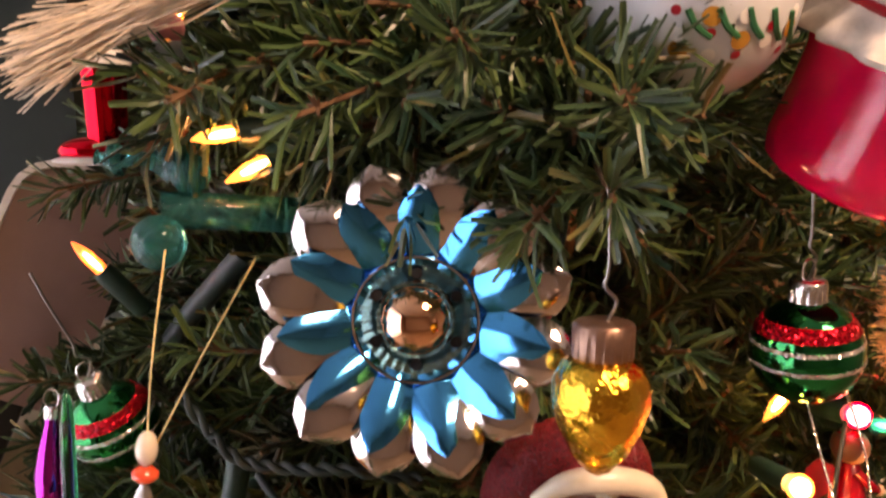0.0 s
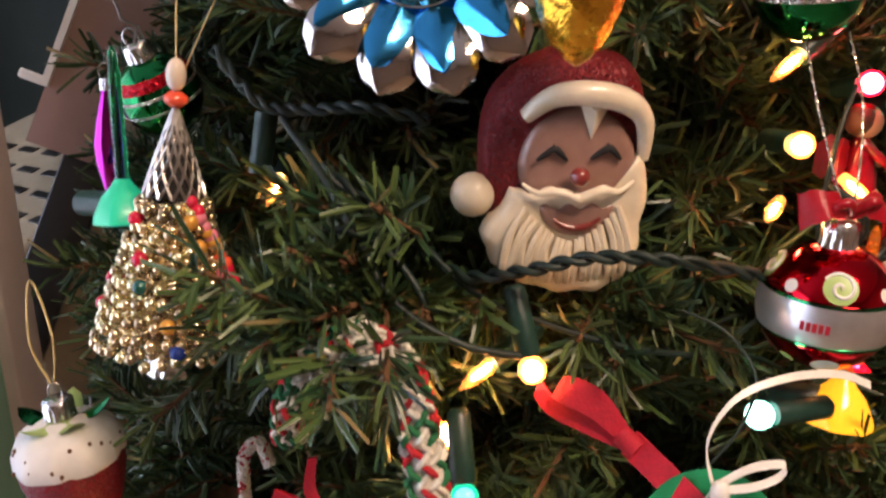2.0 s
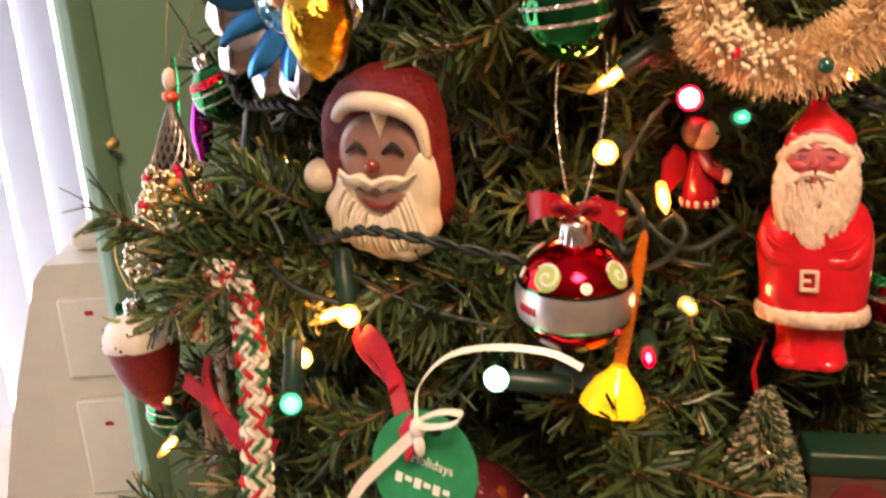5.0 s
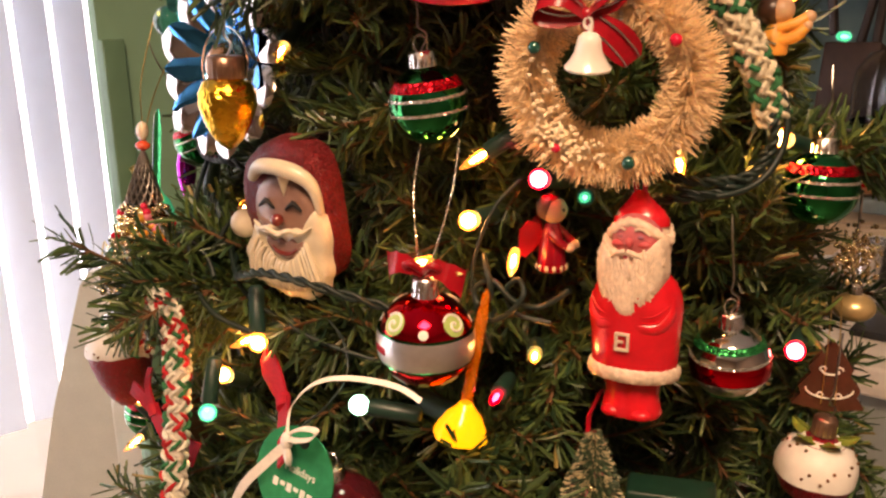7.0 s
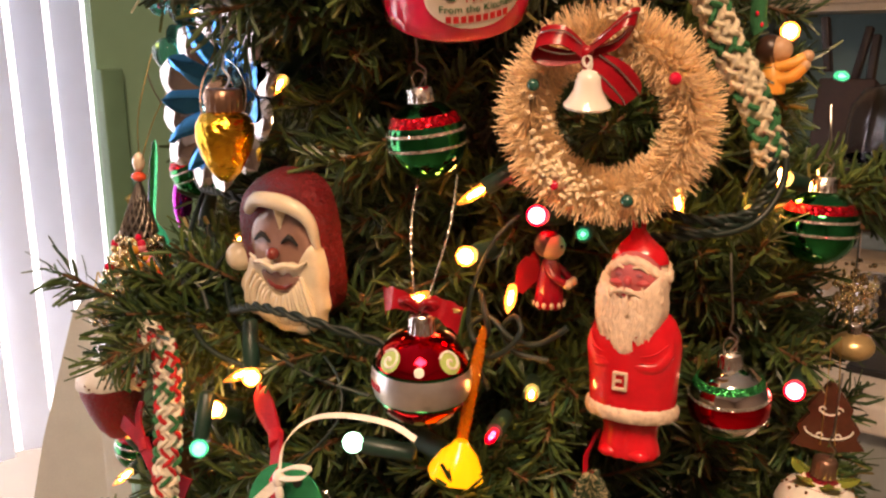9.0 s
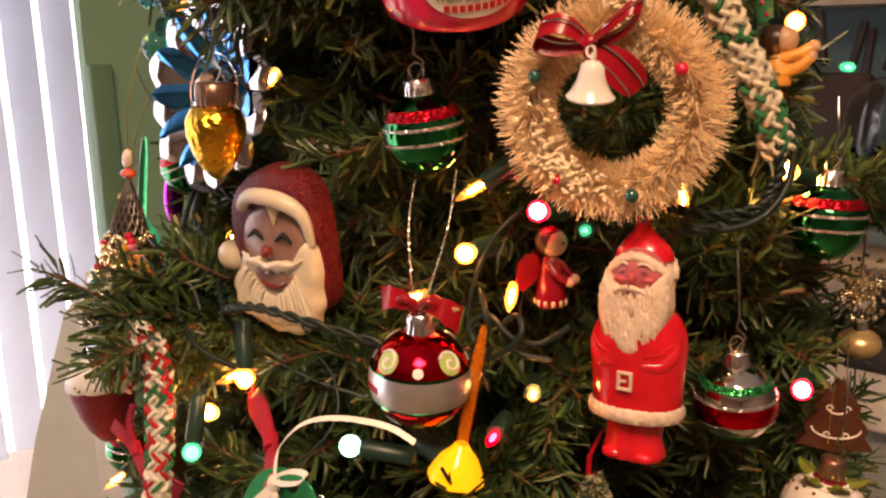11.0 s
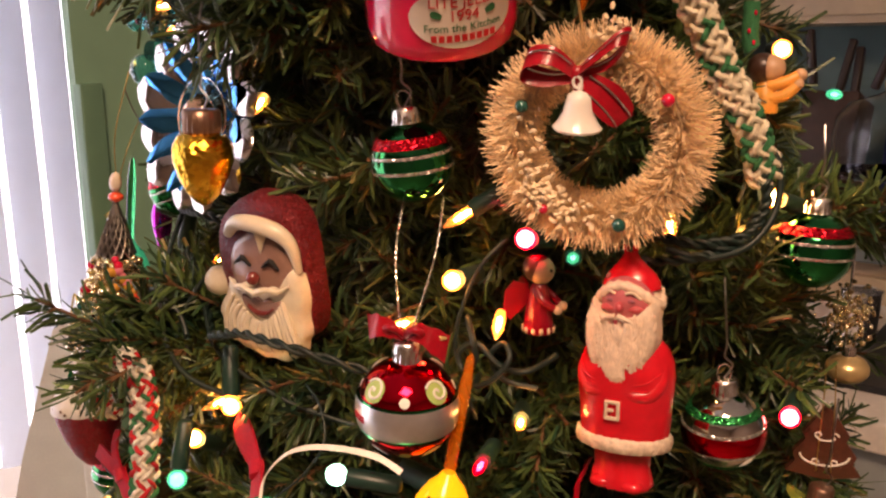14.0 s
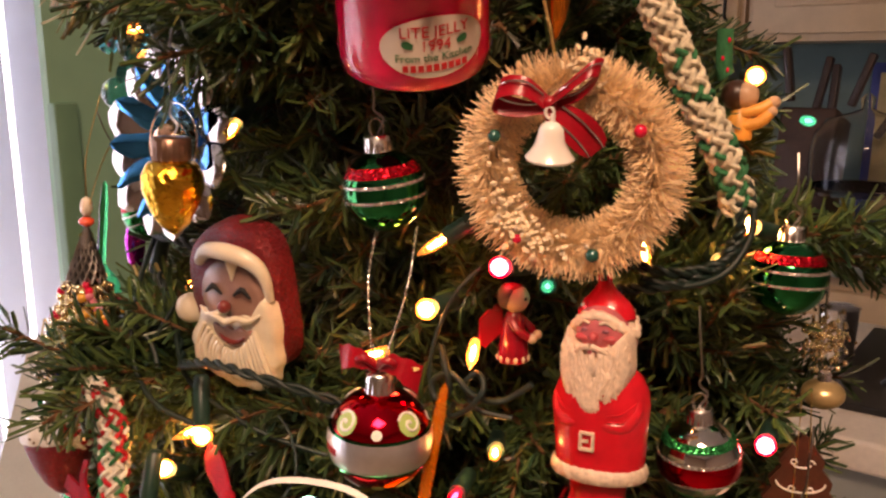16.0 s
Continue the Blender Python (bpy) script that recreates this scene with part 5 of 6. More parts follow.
bubble_light(Vector((0.1615, 0.3085, 1.1475)), (0.5, -1), 0.074, YELB, AMBERGLASS, (0.13, 0.13, 1), "amber bubble light with a glowing yellow base")
bubble_light(Vector((-0.155, 0.338, 1.2225)), (0.1, -1), 0.070, GREENPL, GREENGLASS, (-0.03, 0.16, 1), "green bubble light with a green base")

# purple drop
p = Vector((-0.184, 0.388, 1.240))
ob = thing("drop_ornament", "long shiny purple glass drop", "ornament", facing(p, (0.1, -1), 0, 4))
part("drop", Geo().lathe([(0.0006, -0.030), (0.004, -0.024), (0.0075, -0.010), (0.0080, 0.0), (0.006, 0.012), (0.003, 0.024), (0.0022, 0.028)], 32), PURPLE, ob)
cap(ob, 0.027, 0.003, 0.006)
keep(p, 0.02)

# jelly jar with a gathered cloth lid
p = Vector((0.151, 0.322, 1.375))
JM = Matrix.Translation(p) @ Vector((0, 0, 1)).rotation_difference(Vector((0.28, -0.42, 1))).to_matrix().to_4x4() @ facing((0, 0, 0), (0.80, -0.60)) @ Matrix.Scale(1.03, 4)
ob = thing("jelly_jar", "glossy red jelly jar with white oval label and cloth top", "jar", JM)
part("jar", Geo().lathe([(0.022, -0.001), (0.030, 0.0), (0.0335, 0.003), (0.0345, 0.010), (0.0340, 0.030), (0.0345, 0.042), (0.036, 0.048), (0.0345, 0.052), (0.028, 0.058)], 56, None, lambda a, z: 1 + 0.008 * math.sin(4 * a)), REDGLASS, ob, "red translucent jar")
lab = Geo()
nv = 14
ring = []
for k in range(nv, -1, -1):
    for i in range(40):
        a = 2 * math.pi * i / 40
        x, z = 0.0235 * k / nv * math.cos(a), 0.0135 * k / nv * math.sin(a)
        b = x / 0.0352
        ring.append((0.0354 * math.sin(b), -0.0354 * math.cos(b), 0.0225 + z))
lab.add(ring, [(k * 40 + i, k * 40 + (i + 1) % 40, (k + 1) * 40 + (i + 1) % 40, (k + 1) * 40 + i) for k in range(nv) for i in range(40)])
label_ob = part("label", lab, mat("white_paper_label", (0.78, 0.68, 0.58), 0.5, scale=150, vary=0.06), ob, "white oval paper label")
REDINK, GREENINK = mat("red_ink", (0.55, 0.02, 0.02), 0.5), mat("green_ink", (0.02, 0.14, 0.05), 0.5)
letters("LITE JELLY", 0.0068, REDINK, label_ob, pose(0, -0.0004, 0.0295), 0.0354)
letters("1994", 0.0066, REDINK, label_ob, pose(0, -0.0004, 0.0235), 0.0354)
letters("From the Kitchen", 0.0048, GREENINK, label_ob, pose(0, -0.0004, 0.0183), 0.0354)
for k in range(9):
    part("name_bar", Geo().box((0, 0, 0), (0.0024, 0.0003, 0.0030), Matrix.Rotation((k - 4) * 0.092, 4, "Z") @ Matrix.Translation((0, -0.0357, 0.0137))), REDINK, label_ob, smooth=False)
for s in (-1, 1):
    part("holly", Geo().add(*petal(0.005, 0.0035, 0, 0, 0.1, 0), Matrix.Rotation(s * 0.27, 4, "Z") @ Matrix.Translation((0, -0.0357, 0.0235)) @ Matrix.Rotation(s * 1.2, 4, "Y")), GREENINK, label_ob, "green printed holly")
rnd = random.Random(3)
cloth = Geo().lathe([(0.040, 0.047), (0.041, 0.049), (0.037, 0.054), (0.033, 0.058), (0.031, 0.062), (0.036, 0.072), (0.038, 0.082), (0.030, 0.092), (0.012, 0.097)], 90, None, lambda a, z: 1 + (0.07 if z < 0.055 or z > 0.068 else 0.02) * math.sin(15 * a + 1.3 * math.sin(3 * a)))
part("cloth_top", cloth, mat("printed_white_cloth", (0.72, 0.66, 0.58), 0.8, scale=160, vary=0.35), ob, "gathered white printed cloth")
part("string", Geo().lathe([(0.0325, 0.0595), (0.0335, 0.061), (0.0325, 0.0625)], 40), REDRIB, ob, "red string")
keep(p + Vector((0, 0, 0.02)), 0.036)
keep(p + Vector((0, 0, 0.06)), 0.038)

# long amber glass drop above the wreath
ob = thing("amber_icicle", "long amber glass icicle drop", "ornament", facing((0.200, 0.372, 1.43), (0.5, -1), 0, 3))
part("drop", Geo().lathe([(0.0008, -0.045), (0.004, -0.036), (0.0075, -0.010), (0.0085, 0.01), (0.006, 0.03)], 24, None, lambda a, z: 1 + 0.07 * math.cos(6 * a)), mat("amber_mirror_glass", (0.65, 0.20, 0.02), 0.1, 0.8, scale=80, vary=0.3), ob)
cap(ob, 0.029, 0.005, 0.006)

# white painted ball high on the tree
p = Vector((0.086, 0.306, 1.441))
ob = thing("holly_ball", "white glass ball painted with holly and berries", "ornament", facing(p, (0.2, -1)))
part("globe", Geo().ball((0, 0, 0), 0.036, 44), mat("pale_blue_white_glass", (0.62, 0.64, 0.64), 0.25, scale=25, vary=0.2, coat=0.5), ob)
for i in range(14):
    part("berry_spot", dot(0.036, -0.6 + 0.31 * ((i * 7) % 5), -0.25 - 0.07 * (i % 7), 0.0016 + 0.0008 * (i % 3)), (REDRIB, WHITE, AMBERBEAD)[i % 3], ob, "painted berry")
for i in range(5):
    a = -0.5 + i * 0.27
    part("painted_leaf", Geo().tube(smooth_path([on_ball(0.0361, a, -0.25), on_ball(0.0363, a + 0.08, -0.4), on_ball(0.0361, a + 0.22, -0.5)], 4), 0.0011, 6), GREENINK, ob, "painted green leaf")
cap(ob, 0.034)
keep(p, 0.040)

# blown teal glass ornament with two lamps inside
ob = thing("teal_glass_ornament", "blown teal glass trinket with balls and a long tube", "ornament", Matrix.Translation((-0.110, 0.335, 1.355)))
for name, pts, rad in (("ball", [(0, 0, 0)], 0.0108), ("upper_ball", [(0.004, 0.012, 0.036)], 0.0085), ("upper_ball", [(0.016, 0.010, 0.042)], 0.0075), ("upper_ball", [(0.012, 0.006, 0.026)], 0.0080)):
    part(name, Geo().ball(pts[0], rad, 28), TEALGLASS, ob)
part("neck", Geo().tube(smooth_path([(0.004, 0.01, 0.030), (-0.010, 0.006, 0.033), (-0.018, 0.006, 0.032), (-0.024, 0.006, 0.033)], 6), 0.004, 16, None, [0.009 - 0.0052 * abs(math.sin(i * 0.30)) - 0.0001 * i for i in range(19)]), TEALGLASS, ob)
part("tube", Geo().tube([(0.0, 0.004, 0.012), (0.02, 0.012, 0.0105), (0.062, 0.024, 0.006)], 0.0075, 20), TEALGLASS, ob)
keep((-0.110, 0.335, 1.355), 0.013)
keep((-0.10, 0.345, 1.393), 0.018)
keep((-0.128, 0.341, 1.388), 0.012)
keep((-0.08, 0.348, 1.365), 0.010)

# straw broom, red glass boot, small pastel figure
ob = thing("straw_broom", "small pale straw broom lying on the branches", "broom", Matrix.Translation((-0.092, 0.313, 1.446)))
d0 = Vector((-0.062, 0.012, -0.024))
g = Geo()
rnd = random.Random(4)
for i in range(420):
    s = Vector((rnd.gauss(0, 0.0016), rnd.gauss(0, 0.0016), rnd.gauss(0, 0.0016)))
    e = d0 * rnd.uniform(0.75, 1.05) + Vector((rnd.gauss(0, 0.003), rnd.gauss(0, 0.005), rnd.gauss(0, 0.0062)))
    g.tube([s + Vector((0.03, 0, 0.008)), s * 2.2, e], 0.00035, 3)
tagged(part("bristles", g, BROWNSTRIPE, ob, "pale straw bristles"), kind="stuff")
part("handle", Geo().tube([(0.02, 0, 0.006), (0.085, 0.01, 0.034)], 0.0035, 10), WOOD, ob)
keep((-0.12, 0.318, 1.434), 0.014)
ob = thing("red_glass_boot", "shiny red glass boot ornament with a white cuff", "ornament", Matrix.Translation((-0.138, 0.365, 1.405)))
part("leg", Geo().lathe([(0.008, -0.012), (0.0085, 0.0), (0.009, 0.014), (0.0095, 0.020)], 28, None, lambda a, z: 1 + 0.06 * math.cos(8 * a)), REDMETAL, ob)
part("foot", Geo().ball((-0.006, -0.002, -0.015), 0.0085, 24, (1.7, 1, 0.7)), REDMETAL, ob)
part("cuff", Geo().lathe([(0.0105, 0.018), (0.0115, 0.021), (0.0105, 0.025)], 28), WHITE, ob)
part("sole", Geo().ball((-0.008, -0.003, -0.019), 0.009, 24, (1.6, 1, 0.25)), WHITE, ob)
keep((-0.138, 0.365, 1.405), 0.022)
g = Geo()
g.m = 0
g.lathe([(0.004, -0.016), (0.009, -0.010), (0.0085, 0.0), (0.005, 0.007)], 24)
g.m = 1
g.ball((0, 0, 0.012), 0.007, 20)
g.m = 2
g.ball((0.004, -0.006, -0.006), 0.005, 16, (1, 0.7, 1))
solo("pastel_figurine", g, [mat("pale_blue_paint", (0.40, 0.46, 0.50), 0.4), mat("rose_paint", (0.55, 0.20, 0.20), 0.4), mat("pale_yellow_paint", (0.65, 0.50, 0.22), 0.4)], "small rounded pastel blue and pink figurine", "figurine", Matrix.Translation((-0.103, 0.338, 1.424)))
keep((-0.103, 0.338, 1.424), 0.015)

# small red winged figure
g = Geo()
g.m = 0
g.lathe([(0.0078, -0.0200), (0.0085, -0.0185), (0.0075, -0.010), (0.0058, 0.000), (0.0040, 0.0065), (0.002, 0.008)], 32, None, lambda a, z: 1 + 0.03 * math.cos(12 * a))
for s in (-1, 1):
    g.tube(smooth_path([(s * 0.0045, 0, 0.0045), (s * 0.0070, -0.005, -0.001), (s * 0.0045, -0.0105, -0.005)], 4), 0.0022, 10)
g.ball((0, 0.0012, 0.0200), 0.0052, 20, (1.1, 1.1, 0.55))
g.m = 1
g.ball((0, -0.0008, 0.0140), 0.0074, 26)
for s in (-1, 1):
    g.ball((s * 0.0042, -0.0118, -0.0054), 0.0026, 14)
for i in range(12):
    g.ball((0.0080 * math.sin(i * 0.524), -0.0080 * math.cos(i * 0.524), -0.0178), 0.0013, 8, (1, 1, 1.5))
g.m = 2
g.ball((0, 0.0020, 0.0152), 0.0076, 26, (1.02, 0.9, 1.02))
for s in (-1, 1):
    g.ball((s * 0.0028, -0.0074, 0.0148), 0.0010, 10)
g.m = 3
for s in (-1, 1):
    g.slab([(0.0, -0.004), (0.010, -0.013), (0.014, -0.010), (0.013, 0.003), (0.008, 0.008), (0.002, 0.006)], 0.0016, Matrix.Translation((0, 0.006, 0)) @ Matrix.Rotation(1.57 - s * 0.75, 4, "Z"))
solo("winged_figurine", g, [mat("crimson_paint", (0.22, 0.004, 0.012), 0.25, scale=140, coat=0.3), mat("peach_paint", (0.52, 0.36, 0.24), 0.4), mat("dark_brown_paint", (0.06, 0.03, 0.02), 0.4), mat("red_wing_plastic", (0.50, 0.01, 0.02), 0.3, trans=0.5)], "tiny red dressed wooden figure with red wings", "figurine", facing((0.1785, 0.368, 1.2400), (1.0, 0.20)))
keep((0.1785, 0.368, 1.2375), 0.021)

# seated toy beside the white cane
g = Geo()
g.m = 0
g.ball((-0.001, 0.001, 0.0105), 0.0084, 24)
g.m = 1
g.lathe([(0.0070, -0.014), (0.0076, -0.012), (0.0066, -0.003), (0.0040, 0.003)], 24, pose(0.001, 0, 0))
g.tube(smooth_path([(0.001, -0.003, 0.001), (0.009, -0.007, 0.003), (0.015, -0.008, 0.006)], 4), 0.0034, 12)
g.tube(smooth_path([(0.002, -0.004, -0.006), (0.009, -0.008, -0.004), (0.014, -0.009, 0.001)], 4), 0.0034, 12)
g.m = 2
g.slab([(-0.003, -0.008), (-0.016, -0.008), (-0.015, 0.006), (-0.010, 0.002), (-0.004, -0.004)], 0.0018, pose(0, 0.004, 0))
g.m = 3
g.ball((0.0028, -0.0022, 0.0105), 0.0074, 22)
g.ball((0.0165, -0.0085, 0.0068), 0.0036, 14)
g.ball((0.0150, -0.0095, 0.0020), 0.0032, 14)
solo("toy_figurine", g, [mat("dark_hair_paint", (0.045, 0.022, 0.014), 0.35), ORANGE, CREAM, mat("tan_skin_paint", (0.55, 0.34, 0.20), 0.4)], "tiny dark haired toy in orange with a cream wing", "figurine", facing((0.250, 0.485, 1.3455), (0.7, -0.8)))
keep((0.253, 0.486, 1.348), 0.02)
ob = thing("green_stocking", "small green felt stocking with red dots", "ornament", facing((0.2385, 0.4905, 1.3735), (0.5, -1)) @ Matrix.Diagonal((0.42, 0.42, 0.62, 1)))
part("sock", Geo().tube(smooth_path([(0, 0, 0.03), (0, 0, 0.01), (0.001, 0, -0.004), (0.004, 0, -0.012)], 6), 0.011, 16), YARNG, ob)
for q in ((0.004, -0.0105, 0.02), (-0.003, -0.011, 0.004), (0.004, -0.0105, -0.006)):
    part("bead", Geo().ball(q, 0.0025, 10), REDBEAD, ob)
keep((0.243, 0.480, 1.392), 0.02)

# gingerbread tree, bead cluster, gold bead, cut leaf of brown
p = Vector((0.2985, 0.489, 1.143))
ob = thing("gingerbread_tree", "brown gingerbread tree ornament with white icing curls", "ornament", facing(p, (0.4, -1)) @ Matrix.Diagonal((0.78, 0.78, 0.85, 1)))
part("biscuit", Geo().slab([(-0.026, -0.02), (-0.020, -0.012), (-0.022, -0.006), (-0.014, 0.004), (-0.016, 0.009), (-0.006, 0.022), (0, 0.030), (0.006, 0.022), (0.016, 0.009), (0.014, 0.004), (0.022, -0.006), (0.020, -0.012), (0.026, -0.02), (0, -0.024)], 0.006), BROWN, ob, smooth=False)
for z, r in ((0.007, 0.006), (-0.006, 0.017)):
    part("icing", Geo().tube([(r * math.cos(a), -0.0036, z - 0.45 * r * math.sin(a)) for a in [math.pi * i / 20 for i in range(21)]], 0.0008, 6), WHITE, ob, "white icing curl")
    for s in (-1, 1):
        part("icing", Geo().tube([(s * (r - 0.0105 * (r > 0.01)) + 0.0026 * (1 - t * 0.6) * math.cos(5 * t), -0.0036, z + 0.001 - 0.0065 * (r > 0.01) + 0.0026 * (1 - t * 0.6) * math.sin(5 * t)) for t in [k / 12 for k in range(13)]], 0.0007, 6), WHITE, ob, "white icing curl")
for s in (-1, 1):
    part("cord", Geo().tube([(s * 0.005, -0.004, -0.018), (s * 0.004, -0.003, 0.03), (s * 0.003, 0.004, 0.06)], 0.0005, 5), GOLDTHREAD, ob)
keep(p, 0.024)
p = Vector((0.2908, 0.5514, 1.2063))
ob = thing("bead_cluster", "cluster of clear and gold glass beads on wire", "ornament", Matrix.Translation(p))
g = Geo()
rnd = random.Random(8)
for i in range(190):
    q = Vector((rnd.gauss(0, 1), rnd.gauss(0, 1), rnd.gauss(0, 1))).normalized() * rnd.uniform(0.004, 0.021)
    g.ball((q.x, q.y, q.z), rnd.uniform(0.0009, 0.0019), 8)
tagged(part("beadwork", g, GOLDBEAD, ob, "clear gold beads"), kind="stuff")
part("wire", Geo().tube([(0, 0, -0.02), (0, 0, 0.04)], 0.001, 6), SILVER, ob)
keep(p, 0.02)
ob = thing("gold_bauble", "flattened pale gold bauble", "ornament", Matrix.Translation((0.2917, 0.5588, 1.1673)))
part("bauble", Geo().ball((0, 0, 0), 0.0112, 28, (1.2, 1.2, 0.85)), mat("pale_gold", (0.62, 0.46, 0.22), 0.3, 0.6, scale=120), ob)
cap(ob, 0.0088, 0.004, 0.006)
keep((0.2917, 0.5588, 1.1673), 0.014)
p = Vector((0.3020, 0.4650, 1.0960))
ob = thing("snow_ball_ornament", "round ornament dipped in white icing with lime leaves", "ornament", facing(p, (0.4, -1), 0, 5))
part("globe", Geo().ball((0, 0, 0), 0.0225, 40), BERRYGLIT, ob)
part("icing", Geo().lathe(band(0.0225, -0.004, 0.0205, 0.0009), 60, None, lambda a, z: 1 + (0.02 * math.sin(5 * a) if z < 0.004 else 0.0)), WHITE, ob, "white icing coat")
for i in range(26):
    part("seed", Geo().ball(on_ball(0.0235, i * 1.9, 0.05 + 0.85 * ((i * 0.618) % 1)), 0.0010, 8), BARK, ob, "brown seed")
for i in range(5):
    part("leaf", Geo().add(*petal(0.017, 0.013, 0.002, 0.003, 0.2, -0.006), Matrix.Translation((0, 0, 0.0235)) @ Matrix.Rotation(i * 1.26 + 0.3, 4, "Z") @ pose(0, 0, 0, 105, 0, 0)), mat("lime_foil", (0.42, 0.56, 0.10), 0.18, 0.7, scale=120) if i == 0 else bpy.data.materials["lime_foil"], ob, "shiny lime leaf")
part("cap", Geo().lathe([(0.0072, 0.0225), (0.0066, 0.0240), (0.0066, 0.0320), (0.0050, 0.0335)], 36, None, lambda a, q: 1 + 0.05 * math.cos(18 * a)), bpy.data.materials["bronze_cap"], ob, "ribbed bronze cap")
hook(ob, 0.034, 0.05)
keep(p, 0.024)
keep(p + Vector((0, 0, 0.025)), 0.014)

# bottle brush tree and printed box low on the tree
p = Vector((0.219, 0.348, 1.037))
ob = thing("brush_tree_ornament", "frosted green bottle brush tree with a pink star", "ornament", Matrix.Translation(p))
g = Geo()
rnd = random.Random(6)
for i in range(6400):
    t = rnd.random() ** 0.75
    z = 0.105 * (1 - t)
    ln = 0.004 + 0.032 * t ** 0.85 * rnd.uniform(0.75, 1.05)
    a = rnd.uniform(0, 2 * math.pi)
    d = Vector((math.cos(a), math.sin(a), rnd.gauss(-0.15, 0.2))).normalized()
    c = Vector((0, 0, z))
    s = d.orthogonal().normalized() * 0.00045
    u = d.cross(s)
    e = c + d * ln
    g.m = 1 if rnd.random() < 0.34 else 0
    g.add([c + s, c - s, e - s, e + s, c + u, c - u, e - u, e + u], [(0, 1, 2, 3), (4, 5, 6, 7)])
tagged(part("bristles", g, [mat("frosted_green_bristle", (0.050, 0.088, 0.042), 0.6, scale=100, island=0.4), mat("frosted_white_bristle", (0.42, 0.37, 0.22), 0.6, scale=100, island=0.3)], ob, "frosted green bristles", smooth=False), kind="stuff")
part("trunk", Geo().tube([(0, 0, -0.012), (0, 0, 0.105)], 0.0018, 8), SILVER, ob)
star = []
for i in range(10):
    a, q = math.pi / 2 + i * math.pi / 5, (0.007 if i % 2 == 0 else 0.003)
    star.append((q * math.cos(a), q * math.sin(a)))
part("star", Geo().slab(star, 0.002, pose(0.016, -0.024, 0.035)), glitter("pink_glitter", (0.65, 0.04, 0.18)), ob, "pink glitter star", smooth=False)
for i in range(12):
    z = 0.02 + 0.07 * ((i * 0.38) % 1)
    q = 0.031 * (1 - z / 0.105)
    part("bead", Geo().ball((q * math.cos(i * 2.4), q * math.sin(i * 2.4), z), 0.0026, 10), (REDBEAD, GOLDBEAD, PINKBEAD)[i % 3], ob)
part("ribbon_loop", Geo().strip([(-0.004, 0, 0.098), (-0.009, 0.01, 0.108), (-0.007, 0.02, 0.120)], 0.0032, (0.3, 1, 0), 0.0006), REDRIB, ob, "red hanging ribbon")
keep(p + Vector((0, 0, 0.02)), 0.032)
keep(p + Vector((0, 0, 0.06)), 0.02)
ob = thing("toy_box", "small printed box with green lid and red front hanging low", "ornament", facing((0.256, 0.366, 1.080), (0.42, -1)))
# Lid and carton hang deep in shade, which is put into their colours.
part("lid", Geo().box((0, 0, 0.028), (0.046, 0.022, 0.012), None, 0.002), mat("shaded_green_card", (0.006, 0.035, 0.021), 0.4, scale=200), ob)
part("carton", Geo().box((0, 0, -0.004), (0.042, 0.019, 0.052), None, 0.001), mat("shaded_printed_carton", (0.09, 0.04, 0.027), 0.5, scale=120, vary=0.6), ob)
part("window", Geo().slab(oval(0.014, 0.017, 0, 0.002), 0.001, pose(0, -0.0101, 0)), mat("dark_red_print", (0.16, 0.02, 0.03), 0.3, scale=90, vary=0.6), ob, smooth=False)
part("foot_strip", Geo().box((0, -0.0102, -0.024), (0.042, 0.001, 0.011)), REDINK, ob, smooth=False)
for k in range(6):
    part("lettering_bar", Geo().box((-0.012 + 0.0048 * k, -0.0109, -0.0235), (0.0032, 0.0004, 0.0045)), WHITE, ob, smooth=False)
keep((0.262, 0.352, 1.085), 0.026)
ob = thing("brown_stocking", "brown felt stocking with dark spots", "ornament", facing((-0.139, 0.332, 1.003), (0.0, -1)) @ Matrix.Scale(1.15, 4))
part("sock", Geo().tube(smooth_path([(0.01, 0, 0.045), (0.004, 0, 0.01), (0.0, 0, -0.03), (0.016, 0, -0.05)], 6), 0.016, 18), mat("pinkish_brown_felt", (0.24, 0.12, 0.09), 0.8, scale=300, vary=0.25), ob)
part("cuff", Geo().lathe([(0.016, 0.036), (0.0185, 0.040), (0.0185, 0.052), (0.015, 0.055), (0.012, 0.050), (0.011, 0.040)], 40, pose(0.011, 0, 0), lambda a, z: 1 + 0.04 * math.sin(9 * a)), BARK, ob, "dark brown frilled cuff")
for i in range(8):
    part("spot", Geo().ball((0.006 + 0.008 * math.sin(i * 2), -0.0145, 0.03 - 0.009 * i), 0.0018, 8), BARK, ob)

# ---- light strings: wires, sockets and lamps ----
def wire(pts, label="dark green twisted light string wire", twist=True, r=0.0015):
    sp = smooth_path(pts, 16)
    ob = thing("light_string_wire", label, "wire", group="light string wires")
    for ph in (0, math.pi) if twist else (0,):
        line = []
        for i, v in enumerate(sp):
            d = (sp[min(i + 1, len(sp) - 1)] - sp[max(i - 1, 0)]).normalized()
            s = d.orthogonal().normalized()
            a = i * 0.62 + ph
            line.append(v + (s * math.cos(a) + d.cross(s) * math.sin(a)) * (r if twist else 0))
        part("strand", Geo().tube(line, r, 7), WIRE, ob)
    for v in sp[::8]:
        keep(v, 0.006)
    return ob


